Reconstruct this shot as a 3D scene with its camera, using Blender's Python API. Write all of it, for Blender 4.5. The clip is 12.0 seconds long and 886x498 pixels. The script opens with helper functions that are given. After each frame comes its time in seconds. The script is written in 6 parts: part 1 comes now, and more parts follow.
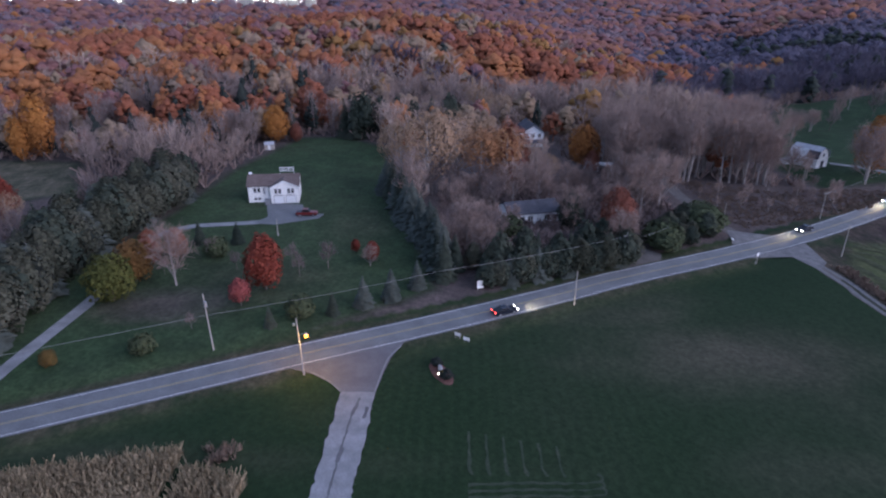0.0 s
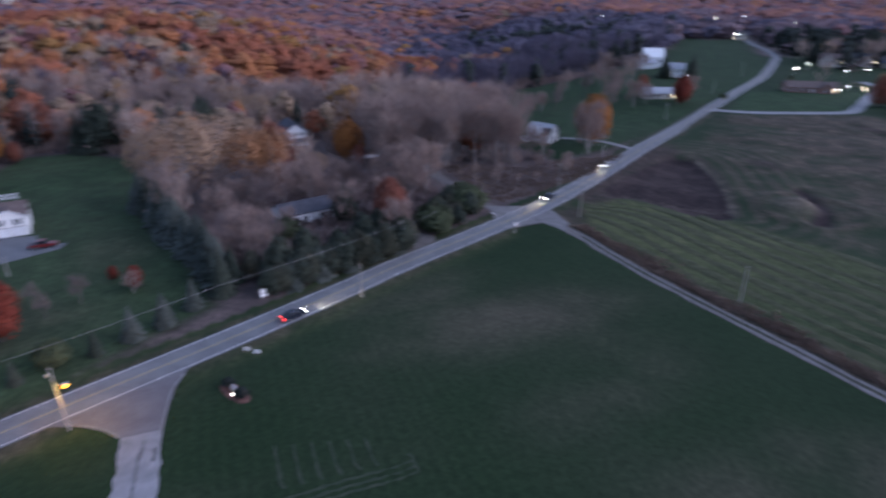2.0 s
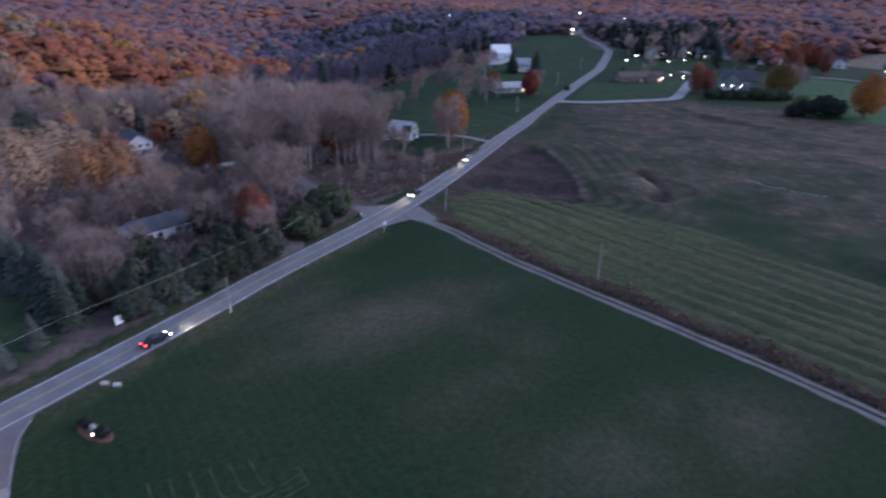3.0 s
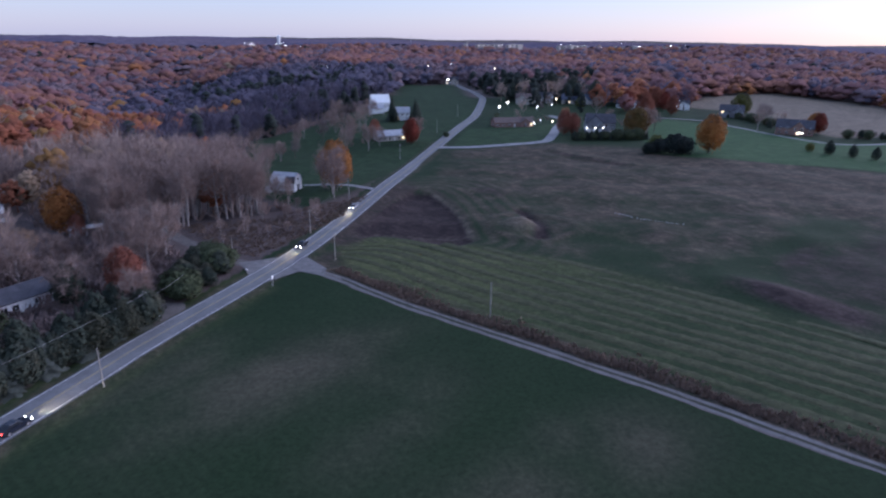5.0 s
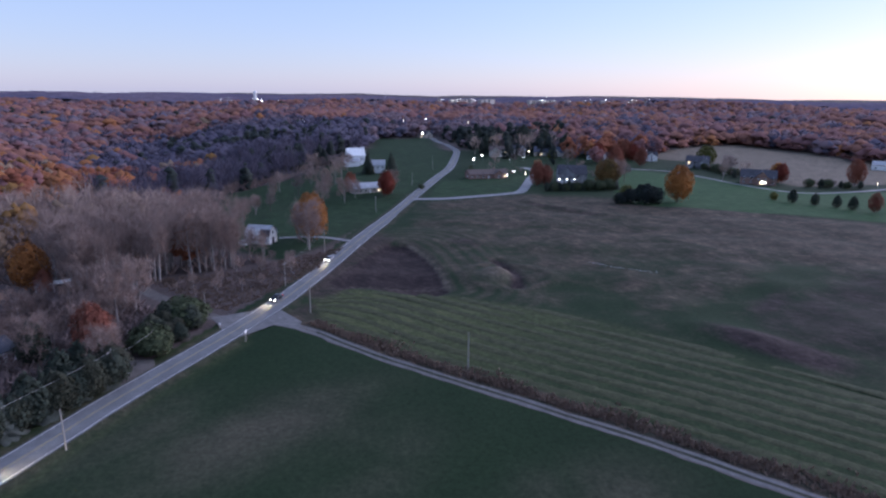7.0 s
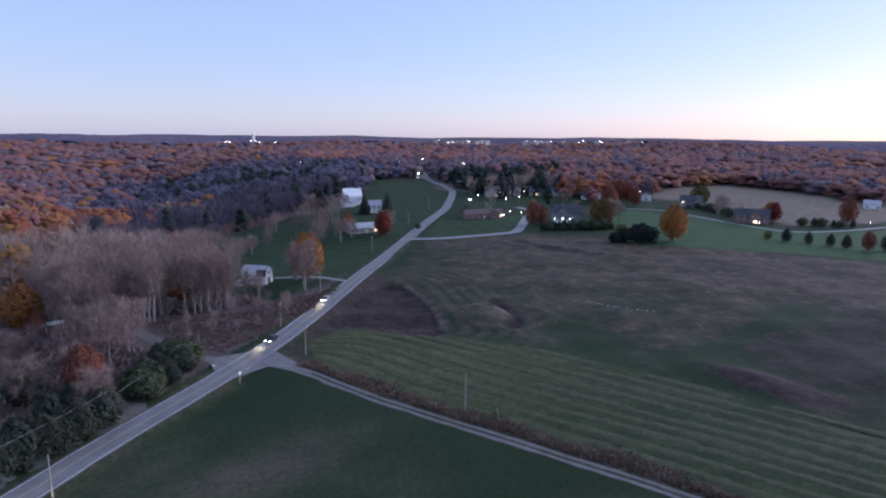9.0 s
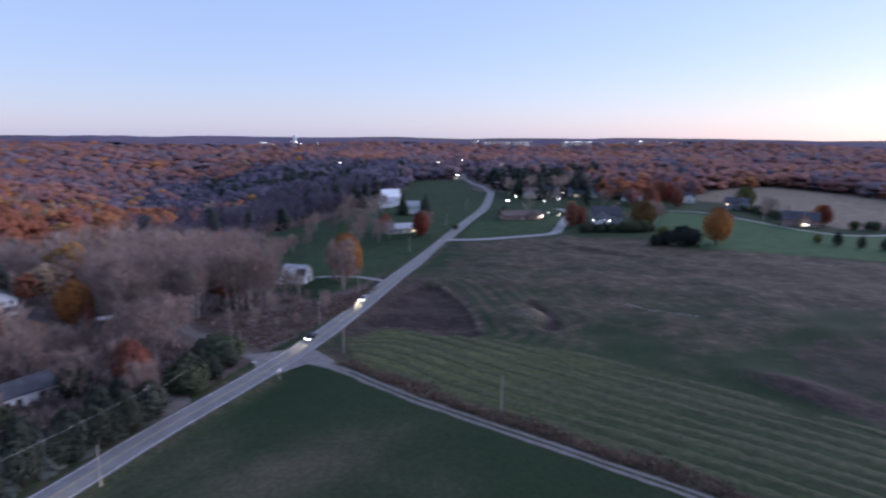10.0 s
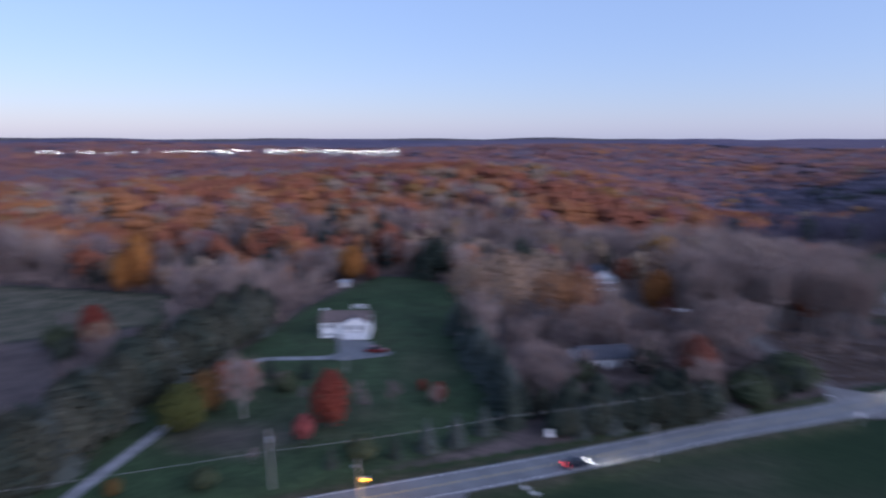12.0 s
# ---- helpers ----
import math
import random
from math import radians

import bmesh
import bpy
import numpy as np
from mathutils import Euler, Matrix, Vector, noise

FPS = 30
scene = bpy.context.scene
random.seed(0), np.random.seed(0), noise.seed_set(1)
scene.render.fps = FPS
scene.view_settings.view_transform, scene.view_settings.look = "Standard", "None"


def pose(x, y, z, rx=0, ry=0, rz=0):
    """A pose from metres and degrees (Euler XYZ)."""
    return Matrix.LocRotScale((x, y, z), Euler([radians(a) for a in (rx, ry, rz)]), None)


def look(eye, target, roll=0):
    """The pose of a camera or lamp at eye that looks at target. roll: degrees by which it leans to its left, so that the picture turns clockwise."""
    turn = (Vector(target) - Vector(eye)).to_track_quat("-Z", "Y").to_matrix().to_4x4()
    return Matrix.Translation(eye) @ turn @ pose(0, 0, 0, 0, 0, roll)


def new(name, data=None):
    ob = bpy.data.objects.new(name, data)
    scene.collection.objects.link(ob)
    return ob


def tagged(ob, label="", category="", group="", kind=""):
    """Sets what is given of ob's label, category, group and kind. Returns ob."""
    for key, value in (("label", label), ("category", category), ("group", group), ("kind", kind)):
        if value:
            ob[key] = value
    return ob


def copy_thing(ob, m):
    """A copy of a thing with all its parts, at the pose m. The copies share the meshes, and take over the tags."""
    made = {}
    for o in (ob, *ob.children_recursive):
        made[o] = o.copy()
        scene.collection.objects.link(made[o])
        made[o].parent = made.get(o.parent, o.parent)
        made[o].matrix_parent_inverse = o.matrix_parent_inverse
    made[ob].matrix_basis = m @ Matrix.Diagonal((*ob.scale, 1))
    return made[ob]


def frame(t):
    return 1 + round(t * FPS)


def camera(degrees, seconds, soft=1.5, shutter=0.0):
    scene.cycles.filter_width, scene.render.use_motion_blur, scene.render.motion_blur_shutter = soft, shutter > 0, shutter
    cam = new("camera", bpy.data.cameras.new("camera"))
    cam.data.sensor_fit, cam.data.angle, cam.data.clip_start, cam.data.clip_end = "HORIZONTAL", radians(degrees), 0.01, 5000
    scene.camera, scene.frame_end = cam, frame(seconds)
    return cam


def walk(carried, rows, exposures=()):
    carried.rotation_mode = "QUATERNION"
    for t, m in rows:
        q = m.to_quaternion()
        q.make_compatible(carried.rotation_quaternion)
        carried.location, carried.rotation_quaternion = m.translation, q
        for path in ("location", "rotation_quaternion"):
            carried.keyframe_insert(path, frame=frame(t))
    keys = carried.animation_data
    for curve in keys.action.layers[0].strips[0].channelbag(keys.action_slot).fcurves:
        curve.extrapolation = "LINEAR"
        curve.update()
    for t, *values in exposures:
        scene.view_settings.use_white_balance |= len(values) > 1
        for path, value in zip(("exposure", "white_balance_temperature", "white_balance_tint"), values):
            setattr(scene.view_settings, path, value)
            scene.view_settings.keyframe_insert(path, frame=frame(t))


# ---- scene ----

H = 56.0
cam = camera(71.85, 12.0, soft=2.2, shutter=0.9)
walk(cam, [
    (0.0, pose(0, 0, H, 66.46, -0.27, 1.84)),
    (0.5, pose(0, 0, H, 66.43, -0.35, 1.60)),
    (1.0, pose(0, 0, H, 66.37, -0.50, -2.73)),
    (1.5, pose(0, 0, H, 66.36, -0.64, -10.70)),
    (2.0, pose(0, 0, H, 66.33, -0.72, -20.16)),
    (2.5, pose(0, 0, H, 66.39, -0.78, -27.79)),
    (3.0, pose(0, 0, H, 66.44, -0.75, -33.24)),
    (3.5, pose(0, 0, H, 67.36, -0.70, -37.28)),
    (5.5, pose(0, 0, H, 72.02, -0.65, -45.22)),
    (6.0, pose(0, 0, H, 73.11, -0.61, -45.88)),
    (6.5, pose(0, 0, H, 74.39, -0.63, -46.24)),
    (7.0, pose(0, 0, H, 75.67, -0.60, -46.50)),
    (9.0, pose(0, 0, H, 79.39, -0.49, -46.88)),
    (9.5, pose(0, 0, H, 79.45, -0.47, -46.69)),
    (10.0, pose(0, 0, H, 79.45, -0.36, -43.33)),
    (10.5, pose(0, 0, H, 79.45, -0.27, -35.99)),
    (11.0, pose(0, 0, H, 79.43, -0.12, -24.25)),
    (11.5, pose(0, 0, H, 79.32, -0.23, -9.24)),
    (12.0, pose(0, 0, H, 79.55, -0.04, 8.52)),
], [(0.0, 0.69, 6400, 10), (3.5, 0.71, 6250, 12), (6.0, 0.7, 6220, 12), (7.0, 0.7, 6350, 12), (9.5, 0.71, 6480, 12), (10.5, 0.7, 6450, 11), (11.0, 0.66, 6350, 10), (11.5, 0.6, 6200, 10), (12.0, 0.52, 6050, 10)])

# ---- dusk sky and the last glow of the sun ----
SUN_AZ = 112.0          # degrees clockwise from +y, where the sun has gone down
world = bpy.data.worlds.new("dusk_sky")
scene.world = world
world.use_nodes = True
wn, wl = world.node_tree.nodes, world.node_tree.links
sky = wn.new("ShaderNodeTexSky")
sky.sky_type = "NISHITA"
sky.sun_disc = False
sky.sun_elevation = radians(7.5)
sky.sun_rotation = radians(SUN_AZ)
sky.altitude = 300
sky.air_density, sky.dust_density, sky.ozone_density = 1.0, 0.5, 2.0
# after sunset: an even blue-violet dusk sky, with the daylight sky's glow over the sunset showing through
glow_tint = wn.new("ShaderNodeMix")
glow_tint.data_type, glow_tint.blend_type = "RGBA", "MULTIPLY"
glow_tint.inputs[0].default_value = 1.0
glow_tint.inputs[7].default_value = (1.14, 0.975, 1.16, 1.0)
wl.new(sky.outputs["Color"], glow_tint.inputs[6])
dusk = wn.new("ShaderNodeMix")
dusk.data_type, dusk.blend_type = "RGBA", "MIX"
dusk.inputs[0].default_value = 0.55
dusk.inputs[7].default_value = (1.95, 2.68, 4.65, 1.0)
wl.new(glow_tint.outputs[2], dusk.inputs[6])
wl.new(dusk.outputs[2], wn["Background"].inputs["Color"])
wn["Background"].inputs["Strength"].default_value = 0.15

sun_data = bpy.data.lights.new("sun", "SUN")
sun_data.energy, sun_data.angle, sun_data.color = 2.5, radians(70), (0.88, 0.86, 1.14)
sun = new("sun", sun_data)
a = radians(SUN_AZ)
sun.matrix_world = look((0, 0, 300), (-math.sin(a) * 300, -math.cos(a) * 300, 210))

# ---- materials ----
def node_mat(name, rough=0.9, metal=0.0, spec=0.2):
    m = bpy.data.materials.new(name)
    m.use_nodes = True
    b = m.node_tree.nodes["Principled BSDF"]
    b.inputs["Roughness"].default_value = rough
    b.inputs["Metallic"].default_value = metal
    b.inputs["Specular IOR Level"].default_value = spec
    return m, m.node_tree.nodes, m.node_tree.links, b


def rgba(c):
    return (c[0], c[1], c[2], 1.0)


def ramp(nodes, links, fac, stops):
    r = nodes.new("ShaderNodeValToRGB")
    e = r.color_ramp.elements
    while len(e) < len(stops):
        e.new(0.5)
    for el, (p, c) in zip(e, stops):
        el.position, el.color = p, rgba(c)
    links.new(fac, r.inputs["Fac"])
    return r.outputs["Color"]


def mixed(nodes, links, fac, c1, c2, mode="MIX"):
    m = nodes.new("ShaderNodeMix")
    m.data_type, m.blend_type = "RGBA", mode
    for sock, val in ((m.inputs[0], fac), (m.inputs[6], c1), (m.inputs[7], c2)):
        if isinstance(val, (int, float)):
            sock.default_value = val
        elif isinstance(val, tuple):
            sock.default_value = rgba(val)
        else:
            links.new(val, sock)
    return m.outputs[2]


def noise_tex(nodes, links, coord, scale, detail=3.0, rough=0.6):
    n = nodes.new("ShaderNodeTexNoise")
    n.inputs["Scale"].default_value = scale
    n.inputs["Detail"].default_value = detail
    n.inputs["Roughness"].default_value = rough
    links.new(coord, n.inputs["Vector"])
    return n.outputs["Fac"]


def place(nodes):
    return nodes.new("ShaderNodeNewGeometry").outputs["Position"]


def add_bump(nodes, links, bsdf, height, strength, dist):
    bp = nodes.new("ShaderNodeBump")
    bp.inputs["Strength"].default_value = strength
    bp.inputs["Distance"].default_value = dist
    links.new(height, bp.inputs["Height"])
    links.new(bp.outputs["Normal"], bsdf.inputs["Normal"])


def worn(name, c1, c2, scale=1.0, fine=12.0, rough=0.85, metal=0.0, bump=0.3, dist=0.02, spec=0.2):
    """Two-scale mottled surface: broad stains and fine grain."""
    m, n, l, b = node_mat(name, rough, metal, spec)
    p = place(n)
    broad = noise_tex(n, l, p, scale, 3)
    grain = noise_tex(n, l, p, fine, 2)
    col = ramp(n, l, broad, [(0.3, c1), (0.7, c2)])
    g = ramp(n, l, grain, [(0.3, (0.75, 0.75, 0.75)), (0.7, (1.2, 1.2, 1.2))])
    l.new(mixed(n, l, 1.0, col, g, "MULTIPLY"), b.inputs["Base Color"])
    add_bump(n, l, b, grain, bump, dist)
    return m


def foliage(name, c1, c2, c3, spread=0.07, rough=0.9, fine=0.9, contrast=1.0):
    """Leaf colours: a slow drift from tree to tree, and a jump from clump to clump."""
    m, n, l, b = node_mat(name, rough, 0.0, 0.1)
    g = n.new("ShaderNodeNewGeometry")
    drift = noise_tex(n, l, g.outputs["Position"], spread, 2, 0.7)
    info = n.new("ShaderNodeObjectInfo")
    mx = n.new("ShaderNodeMath")
    mx.operation = "MULTIPLY_ADD"
    l.new(g.outputs["Random Per Island"], mx.inputs[0])
    mx.inputs[1].default_value = 0.1
    base = n.new("ShaderNodeMath")
    base.operation = "MULTIPLY_ADD"
    l.new(drift, base.inputs[0])
    base.inputs[1].default_value = 0.5
    base.inputs[2].default_value = 0.18
    tone = n.new("ShaderNodeAttribute")
    tone.attribute_name = "tree_tone"
    own = n.new("ShaderNodeMath")
    own.operation = "MULTIPLY_ADD"
    l.new(tone.outputs["Fac"], own.inputs[0])
    own.inputs[1].default_value = 0.42
    l.new(base.outputs[0], own.inputs[2])
    l.new(own.outputs[0], mx.inputs[2])
    my = n.new("ShaderNodeMath")
    my.operation = "MULTIPLY_ADD"
    l.new(info.outputs["Random"], my.inputs[0])
    my.inputs[1].default_value = 0.15
    l.new(mx.outputs[0], my.inputs[2])
    col = ramp(n, l, my.outputs[0], [(0.4, c1), (0.6, c2), (0.85, c3)])
    leaf = noise_tex(n, l, g.outputs["Position"], fine, 3, 0.7)
    lo, hi = 1 - 0.24 * contrast, 1 + 0.18 * contrast
    speck = ramp(n, l, leaf, [(0.3, (lo, lo, lo + 0.02)), (0.7, (hi, hi, hi - 0.02))])
    paint = mixed(n, l, 1.0, col, speck, "MULTIPLY")
    l.new(paint, b.inputs["Base Color"])
    # thin leaves and twigs pass on part of the light from behind
    thin = n.new("ShaderNodeBsdfTranslucent")
    l.new(paint, thin.inputs["Color"])
    blend = n.new("ShaderNodeMixShader")
    blend.inputs[0].default_value = 0.15
    l.new(b.outputs[0], blend.inputs[1])
    l.new(thin.outputs[0], blend.inputs[2])
    l.new(blend.outputs[0], n["Material Output"].inputs["Surface"])
    return m


def glow(name, c, strength):
    m, n, l, b = node_mat(name, 0.5)
    b.inputs["Base Color"].default_value = rgba(c)
    b.inputs["Emission Color"].default_value = rgba(c)
    b.inputs["Emission Strength"].default_value = strength
    return m


ASPHALT = worn("asphalt", (0.12, 0.124, 0.132), (0.165, 0.169, 0.177), 0.25, 6.0, 0.85)
DARK_ASPHALT = worn("dark_asphalt", (0.098, 0.096, 0.105), (0.14, 0.137, 0.148), 0.3, 6.0, 0.85)
CONCRETE = worn("concrete", (0.16, 0.164, 0.172), (0.26, 0.26, 0.272), 0.35, 8.0, 0.85)
GRAVEL = worn("gravel", (0.11, 0.107, 0.11), (0.185, 0.178, 0.178), 0.6, 7.0, 0.95, bump=0.6)
DIRT = worn("dirt_lane", (0.085, 0.078, 0.072), (0.14, 0.125, 0.118), 0.4, 5.0, 0.95)
WHITE_LINE = worn("road_paint_white", (0.42, 0.42, 0.42), (0.62, 0.62, 0.62), 0.8, 6.0, 0.7)
YELLOW_LINE = worn("road_paint_yellow", (0.27, 0.23, 0.13), (0.36, 0.3, 0.16), 0.8, 6.0, 0.7)
SIDING = worn("white_siding", (0.8, 0.78, 0.75), (0.88, 0.86, 0.83), 0.3, 4.0, 0.6)
WHITE_PAINT = worn("white_paint", (0.75, 0.75, 0.75), (0.84, 0.84, 0.84), 0.5, 6.0, 0.5)
CREAM = worn("cream_siding", (0.4, 0.36, 0.32), (0.5, 0.46, 0.41), 0.3, 4.0, 0.7)
BRICK = worn("brick_wall", (0.2, 0.12, 0.1), (0.3, 0.19, 0.16), 0.8, 9.0, 0.9)
GREY_SIDING = worn("grey_siding", (0.2, 0.2, 0.22), (0.28, 0.28, 0.3), 0.4, 5.0, 0.7)
BROWN_ROOF = worn("brown_shingle", (0.1, 0.075, 0.07), (0.15, 0.115, 0.105), 0.5, 6.0, 0.9)
DARK_ROOF = worn("dark_shingle", (0.05, 0.05, 0.06), (0.09, 0.09, 0.105), 0.5, 6.0, 0.9)
BLUE_ROOF = worn("blue_grey_shingle", (0.075, 0.085, 0.12), (0.11, 0.125, 0.17), 0.5, 6.0, 0.85)
GREY_ROOF = worn("grey_metal_roof", (0.3, 0.31, 0.34), (0.42, 0.43, 0.46), 0.4, 5.0, 0.6)
WOOD_POLE = worn("weathered_pole_wood", (0.26, 0.24, 0.22), (0.36, 0.34, 0.31), 0.8, 9.0, 0.9)
BARK = worn("bark", (0.11, 0.09, 0.08), (0.17, 0.145, 0.13), 0.9, 8.0, 0.95)
PALE_BARK = worn("pale_bark", (0.24, 0.21, 0.195), (0.34, 0.3, 0.28), 0.9, 8.0, 0.95)
METAL = worn("galvanised_metal", (0.4, 0.4, 0.42), (0.5, 0.5, 0.52), 1.0, 9.0, 0.45, 0.7)
RUBBER = worn("tyre_rubber", (0.02, 0.02, 0.02), (0.03, 0.03, 0.03), 2.0, 20.0, 0.8)
DARK_PAINT = worn("dark_blue_car_paint", (0.02, 0.024, 0.035), (0.025, 0.03, 0.045), 1.0, 20.0, 0.25, 0.2, 0.02, 0.002, 0.5)
RED_PAINT = worn("dark_red_car_paint", (0.14, 0.02, 0.02), (0.18, 0.03, 0.03), 1.0, 20.0, 0.3, 0.1, 0.02, 0.002, 0.5)
SILVER_PAINT = worn("silver_car_paint", (0.35, 0.35, 0.37), (0.42, 0.42, 0.44), 1.0, 20.0, 0.3, 0.3, 0.02, 0.002, 0.5)
# skyline woods: blue and mauve distance haze is painted into the base colour
HAZE_HILLS = worn("haze_blue_hills", (0.085, 0.083, 0.132), (0.165, 0.125, 0.15), 0.0018, 0.03, 1.0, spec=0.0)
GLASS = worn("window_glass", (0.012, 0.014, 0.018), (0.02, 0.024, 0.03), 0.5, 2.0, 0.3, 0.0, 0.02, 0.002, 0.3)
MULCH = worn("red_mulch", (0.085, 0.045, 0.04), (0.15, 0.078, 0.064), 0.8, 6.0, 0.95)
WIRE = worn("cable", (0.2, 0.2, 0.2), (0.28, 0.28, 0.28), 1.0, 5.0, 0.7)
LIT_WINDOW = glow("lit_window", (1.0, 0.75, 0.45), 1.6)
LAMP_WHITE = glow("white_lamp", (1.0, 0.95, 0.88), 14.0)
LAMP_WARM = glow("warm_lamp", (1.0, 0.78, 0.5), 12.0)
SODIUM = glow("sodium_lamp", (1.0, 0.36, 0.03), 7.0)
HEADLIGHT = glow("headlight", (1.0, 0.97, 0.9), 9.0)
TAILLIGHT = glow("tail_light", (1.0, 0.06, 0.05), 6.0)

LEAF_ORANGE = foliage("orange_leaves", (0.25, 0.098, 0.035), (0.35, 0.145, 0.042), (0.42, 0.205, 0.058), 0.04)
LEAF_RUST = foliage("rust_leaves", (0.17, 0.064, 0.047), (0.225, 0.08, 0.05), (0.275, 0.1, 0.055), 0.02)
# maroon leaves, pushed towards violet so that they carry some distance haze
LEAF_MAROON = foliage("maroon_leaves", (0.165, 0.094, 0.102), (0.195, 0.1, 0.103), (0.228, 0.11, 0.103), 0.02)
LEAF_OCHRE = foliage("ochre_leaves", (0.18, 0.092, 0.042), (0.22, 0.112, 0.046), (0.26, 0.135, 0.05), 0.04)
LEAF_COPPER = foliage("copper_leaves", (0.215, 0.088, 0.055), (0.28, 0.112, 0.056), (0.35, 0.145, 0.06), 0.02)
# rust leaves of the far rings, dulled towards violet to paint in distance haze
HAZE_RUST = foliage("haze_dulled_rust_leaves", (0.185, 0.094, 0.09), (0.23, 0.108, 0.09), (0.28, 0.128, 0.092), 0.02)
LEAF_RED = foliage("red_leaves", (0.125, 0.03, 0.022), (0.19, 0.045, 0.03), (0.245, 0.07, 0.042))
LEAF_PINK = foliage("pinkish_red_leaves", (0.2, 0.05, 0.05), (0.3, 0.085, 0.075), (0.38, 0.13, 0.11))
LEAF_TAN = foliage("tan_leaves", (0.26, 0.165, 0.11), (0.38, 0.25, 0.16), (0.48, 0.335, 0.21), 0.05)
LEAF_AMBER = foliage("amber_leaves", (0.26, 0.125, 0.065), (0.34, 0.17, 0.085), (0.42, 0.235, 0.12), 0.05)
LEAF_RUSSET = foliage("olive_rust_leaves", (0.09, 0.075, 0.025), (0.15, 0.085, 0.032), (0.21, 0.09, 0.04))
WOOD_TAN = foliage("dull_tan_leaves", (0.17, 0.118, 0.088), (0.225, 0.155, 0.108), (0.28, 0.195, 0.13), 0.04)
SPRUCE_BLUE = foliage("grey_blue_needles", (0.05, 0.06, 0.052), (0.088, 0.1, 0.086), (0.15, 0.16, 0.138))
LEAF_OLIVE = foliage("olive_leaves", (0.06, 0.066, 0.02), (0.1, 0.1, 0.03), (0.165, 0.135, 0.042))
LEAF_GREEN = foliage("green_leaves", (0.042, 0.052, 0.03), (0.066, 0.08, 0.043), (0.095, 0.11, 0.06))
NEEDLES = foliage("conifer_needles", (0.026, 0.036, 0.028), (0.05, 0.06, 0.045), (0.085, 0.094, 0.07))
BLUE_NEEDLES = foliage("blue_spruce_needles", (0.034, 0.038, 0.026), (0.068, 0.07, 0.05), (0.135, 0.13, 0.1), 0.07, 0.9, 1.2, 1.6)
DARK_NEEDLES = foliage("dark_conifer_needles", (0.017, 0.022, 0.021), (0.026, 0.032, 0.029), (0.04, 0.048, 0.042), 0.03)
TWIGS = foliage("bare_twigs", (0.22, 0.16, 0.142), (0.305, 0.224, 0.194), (0.4, 0.3, 0.252), 0.03)
DARK_TWIGS = foliage("dark_bare_twigs", (0.145, 0.111, 0.108), (0.2, 0.154, 0.146), (0.262, 0.203, 0.186), 0.03)
# far bare heads: shade between twigs and violet haze are mixed into the colour
HAZE_TWIGS = foliage("haze_violet_canopy", (0.148, 0.108, 0.128), (0.172, 0.122, 0.138), (0.198, 0.138, 0.148), 0.02)
# dark violet crowns: the hollow's shade and its haze stand in the colour
SHADE_CANOPY = foliage("shade_violet_canopy", (0.086, 0.078, 0.114), (0.103, 0.092, 0.128), (0.124, 0.109, 0.141), 0.02)
DRY_WEED = foliage("dry_weeds", (0.115, 0.082, 0.066), (0.18, 0.132, 0.104), (0.26, 0.2, 0.155), 0.1)
CORN = foliage("dry_corn", (0.16, 0.122, 0.08), (0.28, 0.222, 0.145), (0.44, 0.36, 0.245), 0.2, 0.9, 3.6, 2.6)

# ---- small builders ----
def mesh_tris(name, V, T, mats):
    V, T = np.asarray(V, dtype=np.float32), np.asarray(T, dtype=np.int32)
    me = bpy.data.meshes.new(name)
    me.vertices.add(len(V))
    me.vertices.foreach_set("co", V.ravel())
    me.loops.add(T.size)
    me.loops.foreach_set("vertex_index", T.ravel())
    me.polygons.add(len(T))
    me.polygons.foreach_set("loop_start", np.arange(0, T.size, T.shape[1], dtype=np.int32))
    me.update(calc_edges=True)
    me.materials.append(mats)
    return me


def soften(me, N):
    """Rounded shading for a crown: normals N per vertex, zero where the mesh keeps its own."""
    me.polygons.foreach_set("use_smooth", np.ones(len(me.polygons), dtype=bool))
    me.normals_split_custom_set_from_vertices([tuple(v) for v in np.asarray(N, dtype=float)])
    return me


def thing(name, x, y, z=0.0, rz=0.0, label="", category="", group="", kind=""):
    ob = new(name)
    ob.matrix_basis = pose(x, y, z, 0, 0, rz)
    return tagged(ob, label, category, group, kind)


def part(name, bm, material, parent, label=""):
    me = bpy.data.meshes.new(name)
    bm.to_mesh(me)
    bm.free()
    me.materials.append(material)
    ob = new(name, me)
    ob.parent = parent
    return tagged(ob, label)


def part_mesh(name, me, parent, label=""):
    ob = new(name, me)
    ob.parent = parent
    return tagged(ob, label)


def box(bm, x0, x1, y0, y1, z0, z1, bevel=0.0):
    r = bmesh.ops.create_cube(bm, size=1.0, matrix=Matrix.LocRotScale(
        ((x0 + x1) / 2, (y0 + y1) / 2, (z0 + z1) / 2), None, (abs(x1 - x0), abs(y1 - y0), abs(z1 - z0))))
    if bevel:
        es = list({e for v in r["verts"] for e in v.link_edges})
        bmesh.ops.bevel(bm, geom=es, offset=bevel, segments=1, affect="EDGES")
    return bm


def boxbm(*v, bevel=0.0):
    return box(bmesh.new(), *v, bevel=bevel)


def tube(bm, p0, p1, r0, r1, sides=6):
    p0, p1 = Vector(p0), Vector(p1)
    d = (p1 - p0)
    q = d.to_track_quat("Z", "Y").to_matrix().to_4x4()
    bmesh.ops.create_cone(bm, cap_ends=True, segments=sides, radius1=r0, radius2=r1, depth=d.length,
                          matrix=Matrix.Translation((p0 + p1) / 2) @ q)
    return bm


